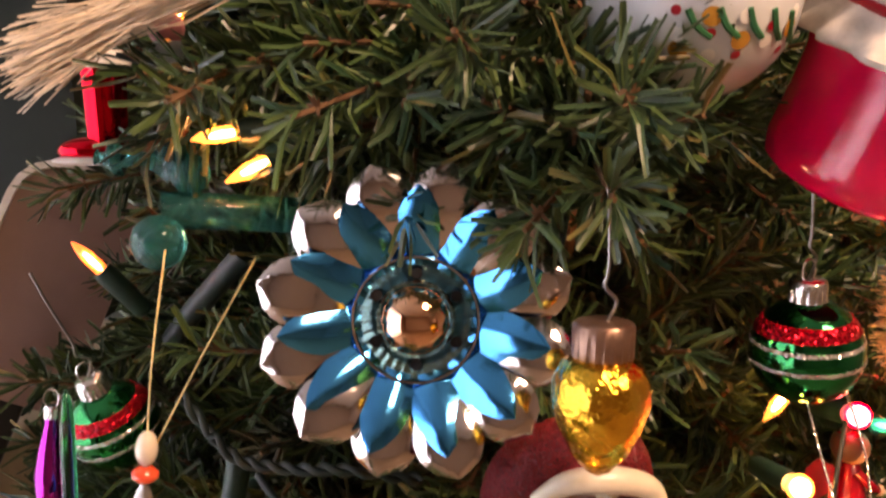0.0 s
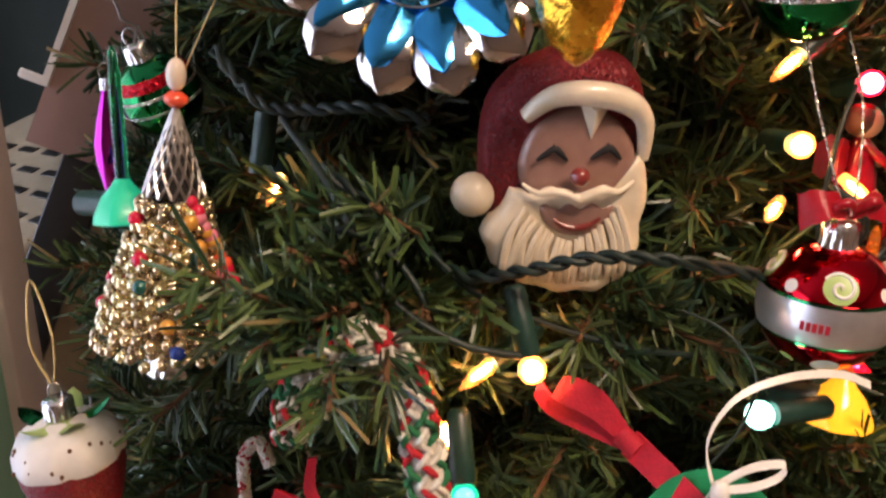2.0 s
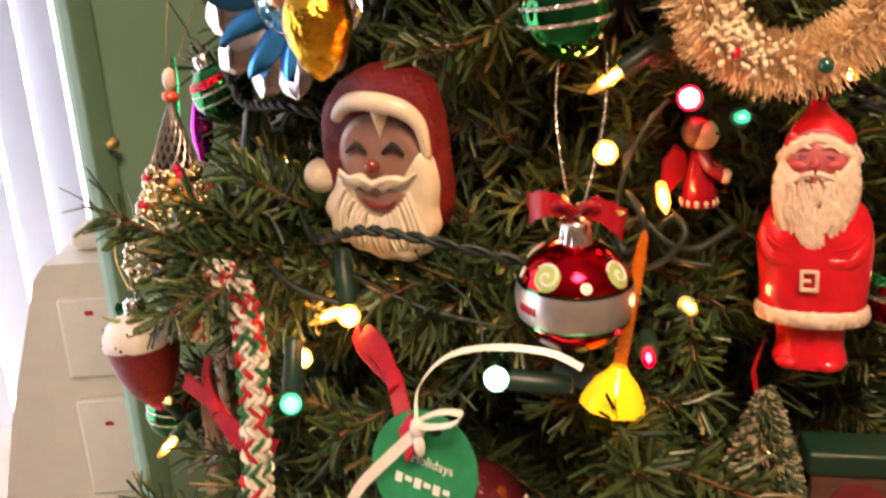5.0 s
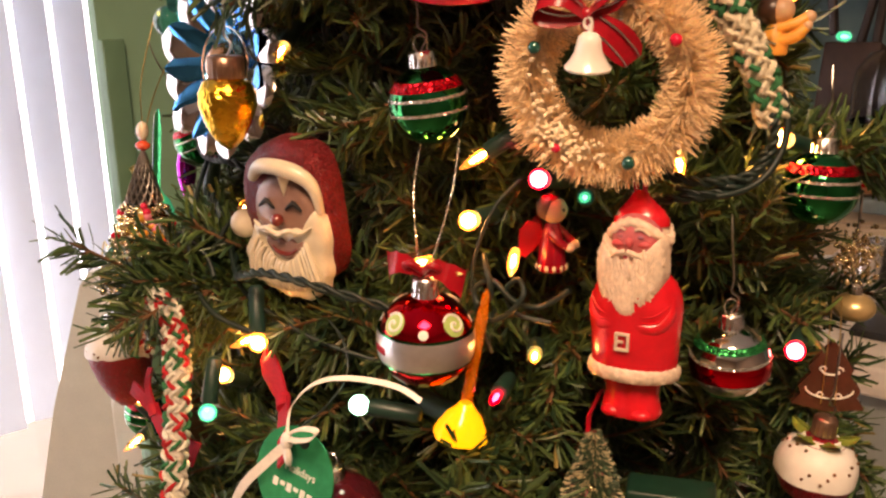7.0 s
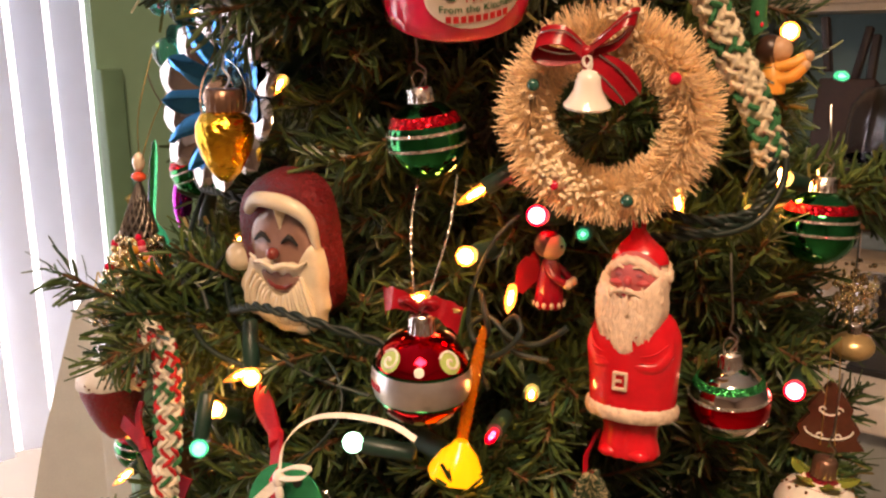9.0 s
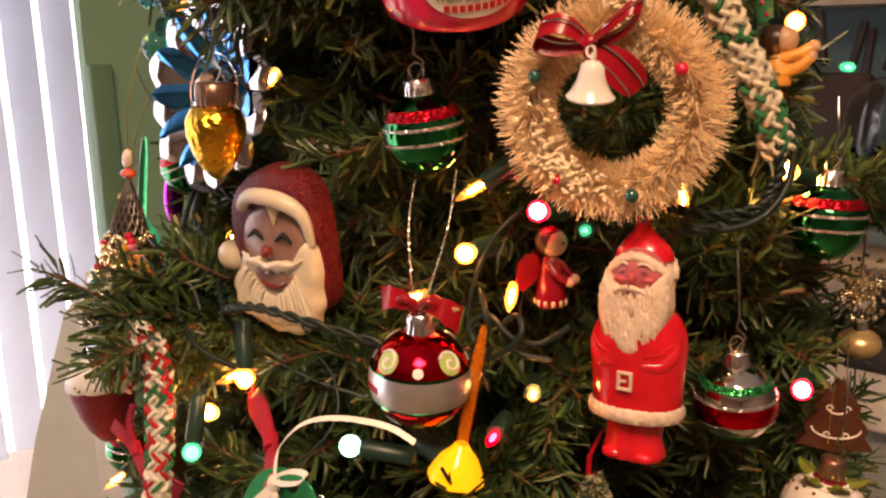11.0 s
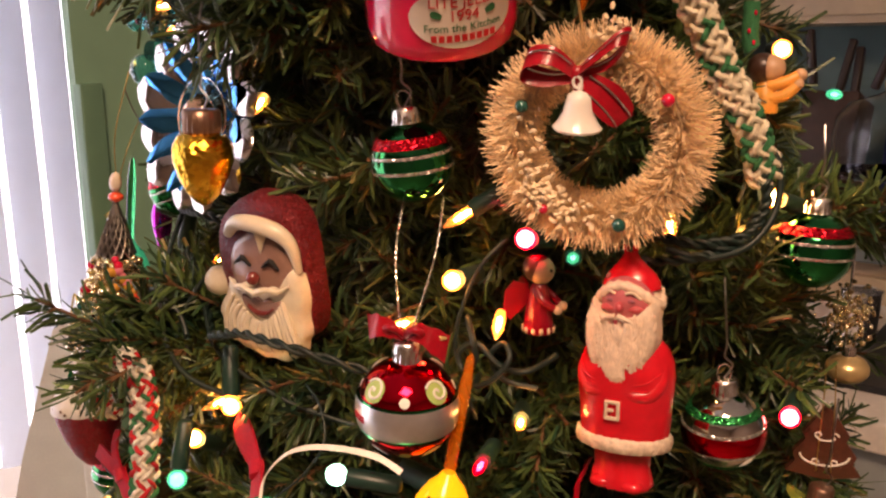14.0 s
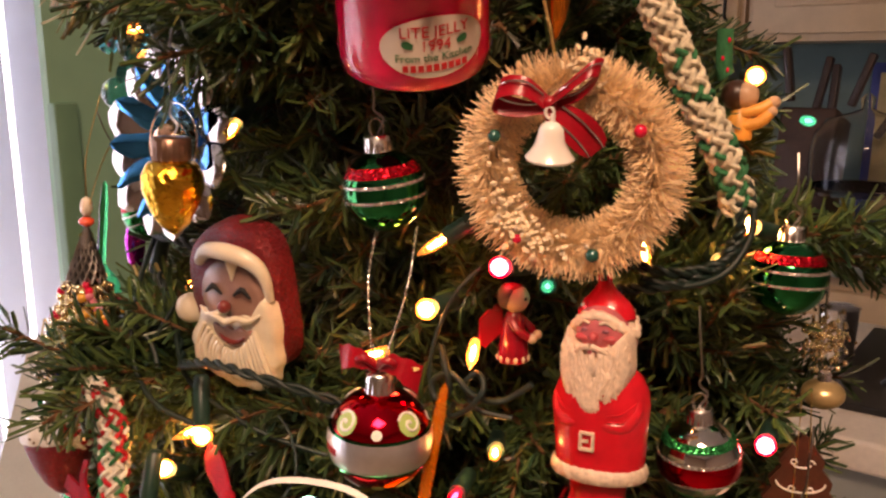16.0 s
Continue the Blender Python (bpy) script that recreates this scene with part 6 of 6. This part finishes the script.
wire([(-0.108, 0.345, 1.290), (-0.086, 0.335, 1.268), (-0.062, 0.326, 1.266), (-0.036, 0.318, 1.268), (-0.010, 0.322, 1.262)])
wire([(-0.056, 0.318, 1.243), (-0.024, 0.305, 1.223), (0.004, 0.288, 1.207), (0.030, 0.272, 1.214), (0.056, 0.268, 1.221), (0.088, 0.274, 1.218), (0.122, 0.298, 1.205)])
wire([(-0.012, 0.296, 1.218), (0.012, 0.284, 1.200), (0.040, 0.284, 1.188), (0.070, 0.292, 1.176), (0.100, 0.31, 1.165)], twist=False, r=0.0014)
wire([(-0.015, 0.300, 1.235), (-0.020, 0.288, 1.215), (-0.022, 0.282, 1.195), (-0.016, 0.290, 1.18)], twist=False, r=0.0015)
wire([(0.156, 0.335, 1.232), (0.166, 0.325, 1.226), (0.168, 0.325, 1.214), (0.158, 0.328, 1.206), (0.154, 0.330, 1.214), (0.164, 0.332, 1.220), (0.176, 0.335, 1.210), (0.186, 0.345, 1.206), (0.200, 0.352, 1.216)], twist=False, r=0.0017)
wire([(0.160, 0.340, 1.200), (0.168, 0.326, 1.200), (0.178, 0.328, 1.206), (0.184, 0.332, 1.216), (0.178, 0.336, 1.222), (0.170, 0.336, 1.214), (0.176, 0.338, 1.202), (0.192, 0.346, 1.198)], twist=False, r=0.0015)
wire([(0.232, 0.392, 1.275), (0.250, 0.402, 1.271), (0.268, 0.420, 1.275), (0.274, 0.428, 1.290), (0.272, 0.430, 1.305)], r=0.0016)
wire([(0.228, 0.388, 1.262), (0.248, 0.400, 1.264), (0.266, 0.418, 1.272), (0.272, 0.424, 1.286)], r=0.0016)
wire([(-0.075, 0.330, 1.262), (-0.052, 0.302, 1.244), (-0.034, 0.282, 1.222), (-0.018, 0.272, 1.200), (0.006, 0.268, 1.186), (0.030, 0.275, 1.178)], twist=False, r=0.0017)
wire([(-0.060, 0.300, 1.206), (-0.050, 0.286, 1.222), (-0.036, 0.280, 1.226), (-0.020, 0.284, 1.214), (-0.008, 0.280, 1.196), (-0.012, 0.280, 1.180)], twist=False, r=0.0018)
wire([(0.168, 0.352, 1.272), (0.160, 0.340, 1.258), (0.154, 0.332, 1.236), (0.152, 0.330, 1.215), (0.158, 0.330, 1.196), (0.162, 0.334, 1.178)], twist=False, r=0.0011)
wire([(0.236, 0.396, 1.268), (0.254, 0.404, 1.264), (0.270, 0.420, 1.270), (0.278, 0.432, 1.288), (0.276, 0.436, 1.310), (0.268, 0.434, 1.322)], twist=False, r=0.0019)
wire([(0.096, 0.250, 1.146), (0.110, 0.258, 1.160), (0.116, 0.268, 1.176), (0.106, 0.276, 1.190), (0.090, 0.282, 1.196)], "thin pale wire curling beside the white ribbon", False, 0.0006)
wire([(-0.128, 0.40, 1.30), (-0.110, 0.385, 1.32), (-0.085, 0.37, 1.345)], twist=False, r=0.0055, label="dark green plastic branch tie")


def lamp(p, way, m, kind="round", sock=True, size=1.0):
    """A small string lamp: its bulb at p, its socket going off along -way."""
    p, w = Vector(p), Vector(way).normalized()
    M = Matrix.Translation(p) @ w.to_track_quat("Z", "Y").to_matrix().to_4x4()
    names = {WARM: "glowing warm white", WARMDIM: "glowing clear warm", GREENB: "glowing green", PINKB: "glowing pink red", WHITEB: "glowing cool white", REDB: "glowing red", ORANGEB: "glowing orange"}
    ob = thing("string_light", names[m] + " string light in a dark green socket", "light", M, group="string lights")
    if kind == "round":
        shell = part("bulb", Geo().ball((0, 0, 0), 0.0056 * size, 20), m, ob)
        part("filament", Geo().ball((0, 0, 0.0004), (0.0046 if m in (PINKB, REDB) else 0.0041) * size, 16), GLOW[m], shell, "white hot filament glow")
    else:
        shell = part("bulb", Geo().lathe([(0.0025, -0.009), (0.0030, -0.004), (0.0030, 0.003), (0.0019, 0.008), (0.0004, 0.012)], 16), m, ob)
        part("filament", Geo().lathe([(0.0004, -0.006), (0.0013, -0.004), (0.0014, 0.001), (0.0007, 0.005)], 10), GLOW[m], shell, "white hot filament")
    if sock:
        part("socket", Geo().lathe([(0.0030, -0.034), (0.0046, -0.032), (0.0050, -0.010), (0.0046, -0.006)], 20), SOCKET, ob)
    keep(p, 0.012)
    return ob


for q, way, m, kind in [
    ((0.034, 0.276, 1.172), (0.25, -0.25, -1), WARM, "round"), ((0.0135, 0.285, 1.1660), (-0.6, -0.6, -0.3), WARMDIM, "mini"),
    ((0.009, 0.254, 1.128), (0.1, -0.35, -1), GREENB, "round"), ((0.120, 0.272, 1.158), (-1, -0.5, 0.1), WHITEB, "round"),
    ((0.144, 0.338, 1.249), (0.2, -1, 0.1), WARM, "round"), ((0.176, 0.358, 1.272), (0.1, -1, 0.2), PINKB, "round"),
    ((0.289, 0.448, 1.172), (0.2, -1, 0), PINKB, "round"), ((0.267, 0.462, 1.288), (-0.3, -1, 0.3), WARMDIM, "round"),
    ((0.140, 0.352, 1.281), (-0.8, -0.5, -0.6), WARMDIM, "mini"), ((0.251, 0.509, 1.366), (0.5, -1, 0), WARM, "round"),
    ((0.234, 0.404, 1.279), (0.5, -0.8, -0.8), WARMDIM, "mini"), ((0.016, 0.323, 1.337), (0.4, -1, -0.6), WARMDIM, "mini"),
    ((0.0010, 0.273, 1.1440), (0.3, -0.6, 0.4), WARMDIM, "round"), ((0.1831, 0.3446, 1.177), (0.6, -1, 0.2), WARMDIM, "mini"),
    ((0.170, 0.343, 1.229), (0.5, -1, -0.5), WARM, "mini"),
    ((0.275, 0.536, 1.340), (0.6, -1, 0), GREENB, "mini"), ((0.256, 0.456, 1.267), (0.6, -1, 0), WARMDIM, "mini"),
    ((-0.083, 0.334, 1.396), (-1, -0.4, -0.15), WARM, "mini"), ((-0.072, 0.336, 1.383), (-1, -0.35, -0.5), WARM, "mini"),
    ((-0.158, 0.388, 1.340), (-0.7, -0.3, 0.9), ORANGEB, "mini"), ((-0.093, 0.372, 1.221), (-0.2, -0.8, -0.6), WARMDIM, "mini"),
    ((0.1286, 0.312, 1.2280), (-0.5, -1, -0.2), WARMDIM, "mini"),
    ((-0.100, 0.338, 1.438), (-0.3, -0.5, -1), WARMDIM, "mini"), ((-0.178, 0.315, 1.062), (0.1, -0.6, 0.9), WARMDIM, "mini"),
    ((0.1705, 0.326, 1.1562), (0.4, -1, 0.1), REDB, "mini"), ((-0.160, 0.300, 1.035), (0.2, -1, -0.2), WARMDIM, "mini"),
    # The green lamp at x 0.196 stands in for a glint of green foil.
    ((0.196, 0.372, 1.262), (0.5, -1, 0.2), GREENB, "mini"), ((0.143, 0.313, 1.430), (0.1, -1, -0.2), WARM, "round"),
]:
    lamp(q, way, m, kind, q not in ((0.170, 0.343, 1.229), (0.1286, 0.312, 1.2280), (0.275, 0.536, 1.340)))
part("socket", Geo().tube([(-0.086, 0.345, 1.262), (-0.090, 0.34, 1.235)], 0.0052, 16), SOCKET, thing("empty_socket", "dark green hanging light socket", "light"))

keep((0.120, 0.270, 1.158), 0.022)
# room along the camera's line of sight to the cool white lamp
keep((0.148, 0.245, 1.176), 0.020)
keep((0.170, 0.225, 1.19), 0.020)

# gaps between the branches, cut along the camera's lines of sight
for place, r in [((0.253, 0.486, 1.348), 0.023), ((0.251, 0.509, 1.366), 0.018), ((0.289, 0.448, 1.172), 0.024), ((0.2985, 0.489, 1.143), 0.030), ((0.3020, 0.4650, 1.0960), 0.030), ((0.3020, 0.4650, 1.122), 0.020), ((0.2917, 0.5588, 1.1673), 0.018), ((0.2908, 0.5514, 1.2063), 0.022), ((0.120, 0.272, 1.158), 0.024),
                 ((0.071, 0.262, 1.150), 0.024), ((0.055, 0.268, 1.166), 0.020), ((0.034, 0.276, 1.172), 0.020), ((0.176, 0.366, 1.238), 0.026), ((0.144, 0.338, 1.249), 0.020), ((0.267, 0.462, 1.288), 0.020), ((0.289, 0.465, 1.262), 0.030), ((0.288, 0.465, 1.285), 0.022)]:
    open_gap(place, Vector((0.41, -0.02, 1.36)) - Vector(place), 0.12, r)
for place in ((0.071, 0.262, 1.150), (0.034, 0.276, 1.172), (0.120, 0.272, 1.158)):
    open_gap(place, Vector((0.245, -0.04, 1.31)) - Vector(place), 0.12, 0.022)
open_gap((-0.113, 0.303, 1.225), Vector((0.42, -0.02, 1.36)) - Vector((-0.113, 0.303, 1.225)), 0.09, 0.020)
open_gap((-0.184, 0.308, 1.105), Vector((0.13, -0.05, 1.295)) - Vector((-0.184, 0.308, 1.105)), 0.12, 0.028)
open_gap((-0.012, 0.285, 1.300), (0.10, -0.066, 0.006), 0.12, 0.030)
open_gap((0.008, 0.278, 1.333), (0.10, -0.07, 0.006), 0.12, 0.034)
open_gap((-0.012, 0.272, 1.352), (0.10, -0.066, 0.0), 0.12, 0.030)

# ---- the tree ----
def needle_cloud(axis_pts, rng, per_m, length, width, spread=(38, 62)):
    """Flat folded needles set all round a line; gives vertex and face arrays."""
    a, b = np.array(axis_pts[0], float), np.array(axis_pts[1], float)
    ax = b - a
    L = np.linalg.norm(ax)
    ax = ax / L
    n = max(6, int(per_m * L))
    t = (np.arange(n) + rng.random(n)) / n
    ph = rng.random(n) * 2 * np.pi
    th = np.radians(rng.uniform(spread[0], spread[1], n)) * (1 - 0.55 * (t > 0.93) * rng.random(n))
    u = np.cross(ax, [0.3, 0.2, 1.0])
    u /= np.linalg.norm(u)
    v = np.cross(ax, u)
    rad = np.cos(ph)[:, None] * u + np.sin(ph)[:, None] * v
    d = np.cos(th)[:, None] * ax + np.sin(th)[:, None] * rad
    bend = rng.normal(0, 0.13, (n, 3))
    ln = length * rng.uniform(0.65, 1.1, n)
    tw = rng.random(n) * np.pi
    s1 = np.cross(d, ax)
    s1 /= np.linalg.norm(s1, axis=1)[:, None]
    s2 = np.cross(d, s1)
    s = s1 * np.cos(tw)[:, None] + s2 * np.sin(tw)[:, None]
    nn = np.cross(d, s)
    w = width * rng.uniform(0.8, 1.2, n) / 2
    base = a + t[:, None] * L * ax
    mid = base + d * (ln * 0.5)[:, None]
    end = base + (d + bend) * ln[:, None]
    ws = s * w[:, None]
    ridge = nn * (w * 0.55)[:, None]
    vs = np.stack([base + ridge, mid - ws, mid + ridge * 1.2, mid + ws, end - ws * 0.75, end + ridge * 0.6, end + ws * 0.75], 1).reshape(-1, 3)
    fs = []
    for q in range(n):
        k = q * 7
        fs += [(k, k + 1, k + 2), (k, k + 2, k + 3), (k + 1, k + 4, k + 5, k + 2), (k + 2, k + 5, k + 6, k + 3)]
    return vs, fs


TWIGS = {}


def branch_mesh(seed, reach, count, spread_out, needles):
    """A branch whose tip is the origin and whose stem runs back along -x."""
    rng = np.random.default_rng(seed)
    V, Fc, mi, k = [], [], [], 0
    axes = [((-0.075, 0, -0.004), (0, 0, 0))]
    for i in range(count):
        s = -0.030 - (reach * 0.72) * i / count
        side = 1 if i % 2 else -1
        a = math.radians(rng.uniform(32, 62))
        roll = rng.uniform(-0.9, 0.9)
        ln = rng.uniform(0.045, 0.080) * spread_out
        d = np.array([math.cos(a), side * math.sin(a) * math.cos(roll), math.sin(a) * math.sin(roll) + 0.1])
        o = np.array([s, 0, 0.02 * s])
        axes.append((o, o + d * ln))
    for a0, a1 in axes:
        vs, fs = needle_cloud((a0, a1), rng, 1250, 0.0225, 0.0026)
        V.append(vs)
        Fc += [tuple(i + k for i in f) for f in fs]
        mi += [0] * len(fs)
        k += len(vs)
    g = Geo()
    for a0, a1 in axes:
        g.tube([tuple(a0), tuple(a1)], 0.0011, 5)
    for a0, a1 in axes:
        c = Vector(a0).lerp(Vector(a1), 0.80)
        for q in range(6):
            g.tube([c, c + Vector(rng.normal(0, 1, 3)).normalized() * 0.0055 + (Vector(a1) - Vector(a0)).normalized() * 0.004], 0.0009, 3, None, [0.0011, 0.0005])
    g.tube([(-reach, 0, -0.02), (-reach * 0.5, 0, -0.008), (-0.02, 0, 0)], 0.002, 6)
    V.append(np.array(g.v))
    Fc += [tuple(i + k for i in f) for f in g.f]
    mi += [1] * len(g.f)
    me = bpy.data.meshes.new("branch")
    me.from_pydata(np.concatenate(V).tolist(), [], Fc)
    TWIGS[me.name] = [Vector(a0).lerp(Vector(a1), f) for a0, a1 in axes for f in (0.15, 0.4, 0.65, 0.9)]
    me.materials.append(needles)
    me.materials.append(BARK)
    me.polygons.foreach_set("material_index", mi)
    return me


def crown_radius(z):
    return 0.262 + (1.22 - z) * 0.25


def clash(q, dx):
    """Whether a sprig end at q would stand in or in front of a hanging thing."""
    for c, r in KEEP:
        if abs(c.z - q.z) > 0.12:
            continue
        o = Vector((c.x - AX, c.y - AY, 0))
        o.normalize()
        rel = q - c
        along = max(min(rel.dot(o), 0.14), -0.01)
        if (rel - o * along).length < r + 0.010 * dx:
            return True
    return False


def blocks(me, m):
    """Whether a branch set by m would close one of the gaps."""
    for q in TWIGS[me.name]:
        w = m @ q
        if any((w - c).length < r for c, r in GAPS):
            return True
    return False


tree = thing("christmas_tree", "green artificial fir tree with flat plastic needles, hung with ornaments", "tree", Matrix.Translation((AX, AY, 0)))
part("trunk", Geo().tube([(0, 0, 0.02), (0, 0, 0.8), (0, 0, 1.5), (0, 0, 2.05)], 0.02, 14, None, [0.022, 0.020, 0.014, 0.004]), BARK, tree, "brown metal pole trunk")
for i in range(3):
    a = i * 2.094
    part("stand_leg", Geo().tube([(0, 0, 0.12), (0.12 * math.cos(a), 0.12 * math.sin(a), 0.06), (0.28 * math.cos(a), 0.28 * math.sin(a), 0.008)], 0.008, 8), DARKPL, tree, "black metal stand leg")
outer = [branch_mesh(20 + i, 0.20, 7, 1.0, NEEDLE) for i in range(7)]
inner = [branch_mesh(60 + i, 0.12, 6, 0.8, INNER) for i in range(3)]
sprigs = [branch_mesh(90 + i, 0.12, 6, 0.8, NEEDLE) for i in range(3)]
rnd = random.Random(12)


def put_branch(me, tip, az, el, roll, free=False):
    turn = Matrix.Rotation(az, 4, "Z") @ Matrix.Rotation(-el, 4, "Y") @ Matrix.Rotation(roll, 4, "X")
    back = Vector((math.cos(az), math.sin(az), 0)) * -0.014
    for i in range(6):
        if free or not blocks(me, Matrix.Translation(tip) @ turn):
            break
        tip = tip + back
    else:
        return
    b = new("branch", me)
    b.parent = tree
    b.matrix_basis = Matrix.Translation(tip - Vector((AX, AY, 0))) @ turn


made = 0
z = 0.80
while z < 1.95:
    dense = 0.99 < z < 1.56
    ring_n = max(6, int(crown_radius(z) * (62 if dense else 30)))
    for i in range(ring_n):
        az = 2 * math.pi * (i + rnd.random()) / ring_n
        front = math.cos(az - math.radians(-65)) > -0.35
        if not front and rnd.random() < 0.5:
            continue
        el = rnd.uniform(-0.25, 0.25)
        zz = z + rnd.uniform(-0.018, 0.018)
        o = Vector((math.cos(az) * math.cos(el), math.sin(az) * math.cos(el), math.sin(el)))
        side = Vector((-math.sin(az), math.cos(az), 0))
        r = crown_radius(zz) + rnd.uniform(-0.030, 0.008)
        r -= 0.040 * max(0.0, -math.cos(az - 0.45)) if zz > 1.0 else 0.0
        for attempt in range(8):
            tip = Vector((AX + r * math.cos(az), AY + r * math.sin(az), zz))
            if not any(clash(tip + o * e + side * s, 1) for e, s in ((0.005, 0), (-0.012, 0.035), (-0.012, -0.035), (-0.03, 0.0), (-0.04, 0.045), (-0.04, -0.045))):
                break
            r -= 0.017
        put_branch(outer[made % 7], tip, az, el, rnd.uniform(-0.6, 0.6))
        made += 1
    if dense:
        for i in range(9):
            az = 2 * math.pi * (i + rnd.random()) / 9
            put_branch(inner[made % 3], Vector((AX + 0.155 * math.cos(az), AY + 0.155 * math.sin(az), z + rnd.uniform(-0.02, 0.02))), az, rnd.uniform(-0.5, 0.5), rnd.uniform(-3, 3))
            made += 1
    z += 0.036 if dense else 0.07

# sprigs that stand out from the crown
for tip, way in [((0.066, 0.262, 1.375), (0.2, -1, -0.5)), ((0.080, 0.268, 1.400), (0.5, -1, 0.2)), ((0.045, 0.270, 1.408), (-0.2, -1, 0.5)), ((-0.012, 0.290, 1.405), (-0.1, -1, -0.5)),
                 ((0.020, 0.282, 1.400), (0.1, -1, -0.6)), ((-0.045, 0.285, 1.398), (-0.6, -1, -0.1)), ((-0.060, 0.262, 1.195), (-0.7, -1, 0.1)), ((-0.075, 0.275, 1.205), (-0.9, -0.6, 0.0)),
                 ((0.098, 0.262, 1.190), (0.3, -1, 0.5)), ((0.096, 0.268, 1.194), (0.5, -1, 0.3)), ((0.190, 0.285, 1.100), (0.6, -1, -0.2)), ((-0.142, 0.292, 1.172), (-1, -0.6, 0.2)),
                 ((-0.050, 0.258, 1.172), (-0.8, -1, -0.2)), ((0.290, 0.450, 1.215), (1, -0.4, 0.1)), 
                 ((-0.110, 0.322, 1.418), (-1, -0.6, -0.2)), ((0.128, 0.300, 1.264), (-0.3, -1, 0.0)), ((0.26, 0.40, 1.24), (0.6, -1, -0.2)), ((0.292, 0.480, 1.322), (0.7, -0.4, -0.5)), ((0.345, 0.530, 1.262), (1, 0.0, -0.1))]:
    w = Vector(way).normalized()
    put_branch(sprigs[made % 3], Vector(tip), math.atan2(w.y, w.x), math.asin(w.z), rnd.uniform(-1, 1))
    made += 1
# short tips that lie over the crook of the cane
for tip, way in [((-0.068, 0.247, 1.189), (-0.7, -1, -0.2)), ((-0.044, 0.246, 1.203), (-0.5, -1, 0.1))]:
    w = Vector(way).normalized()
    put_branch(sprigs[made % 3], Vector(tip), math.atan2(w.y, w.x), math.asin(w.z), rnd.uniform(-1, 1), True)
    made += 1
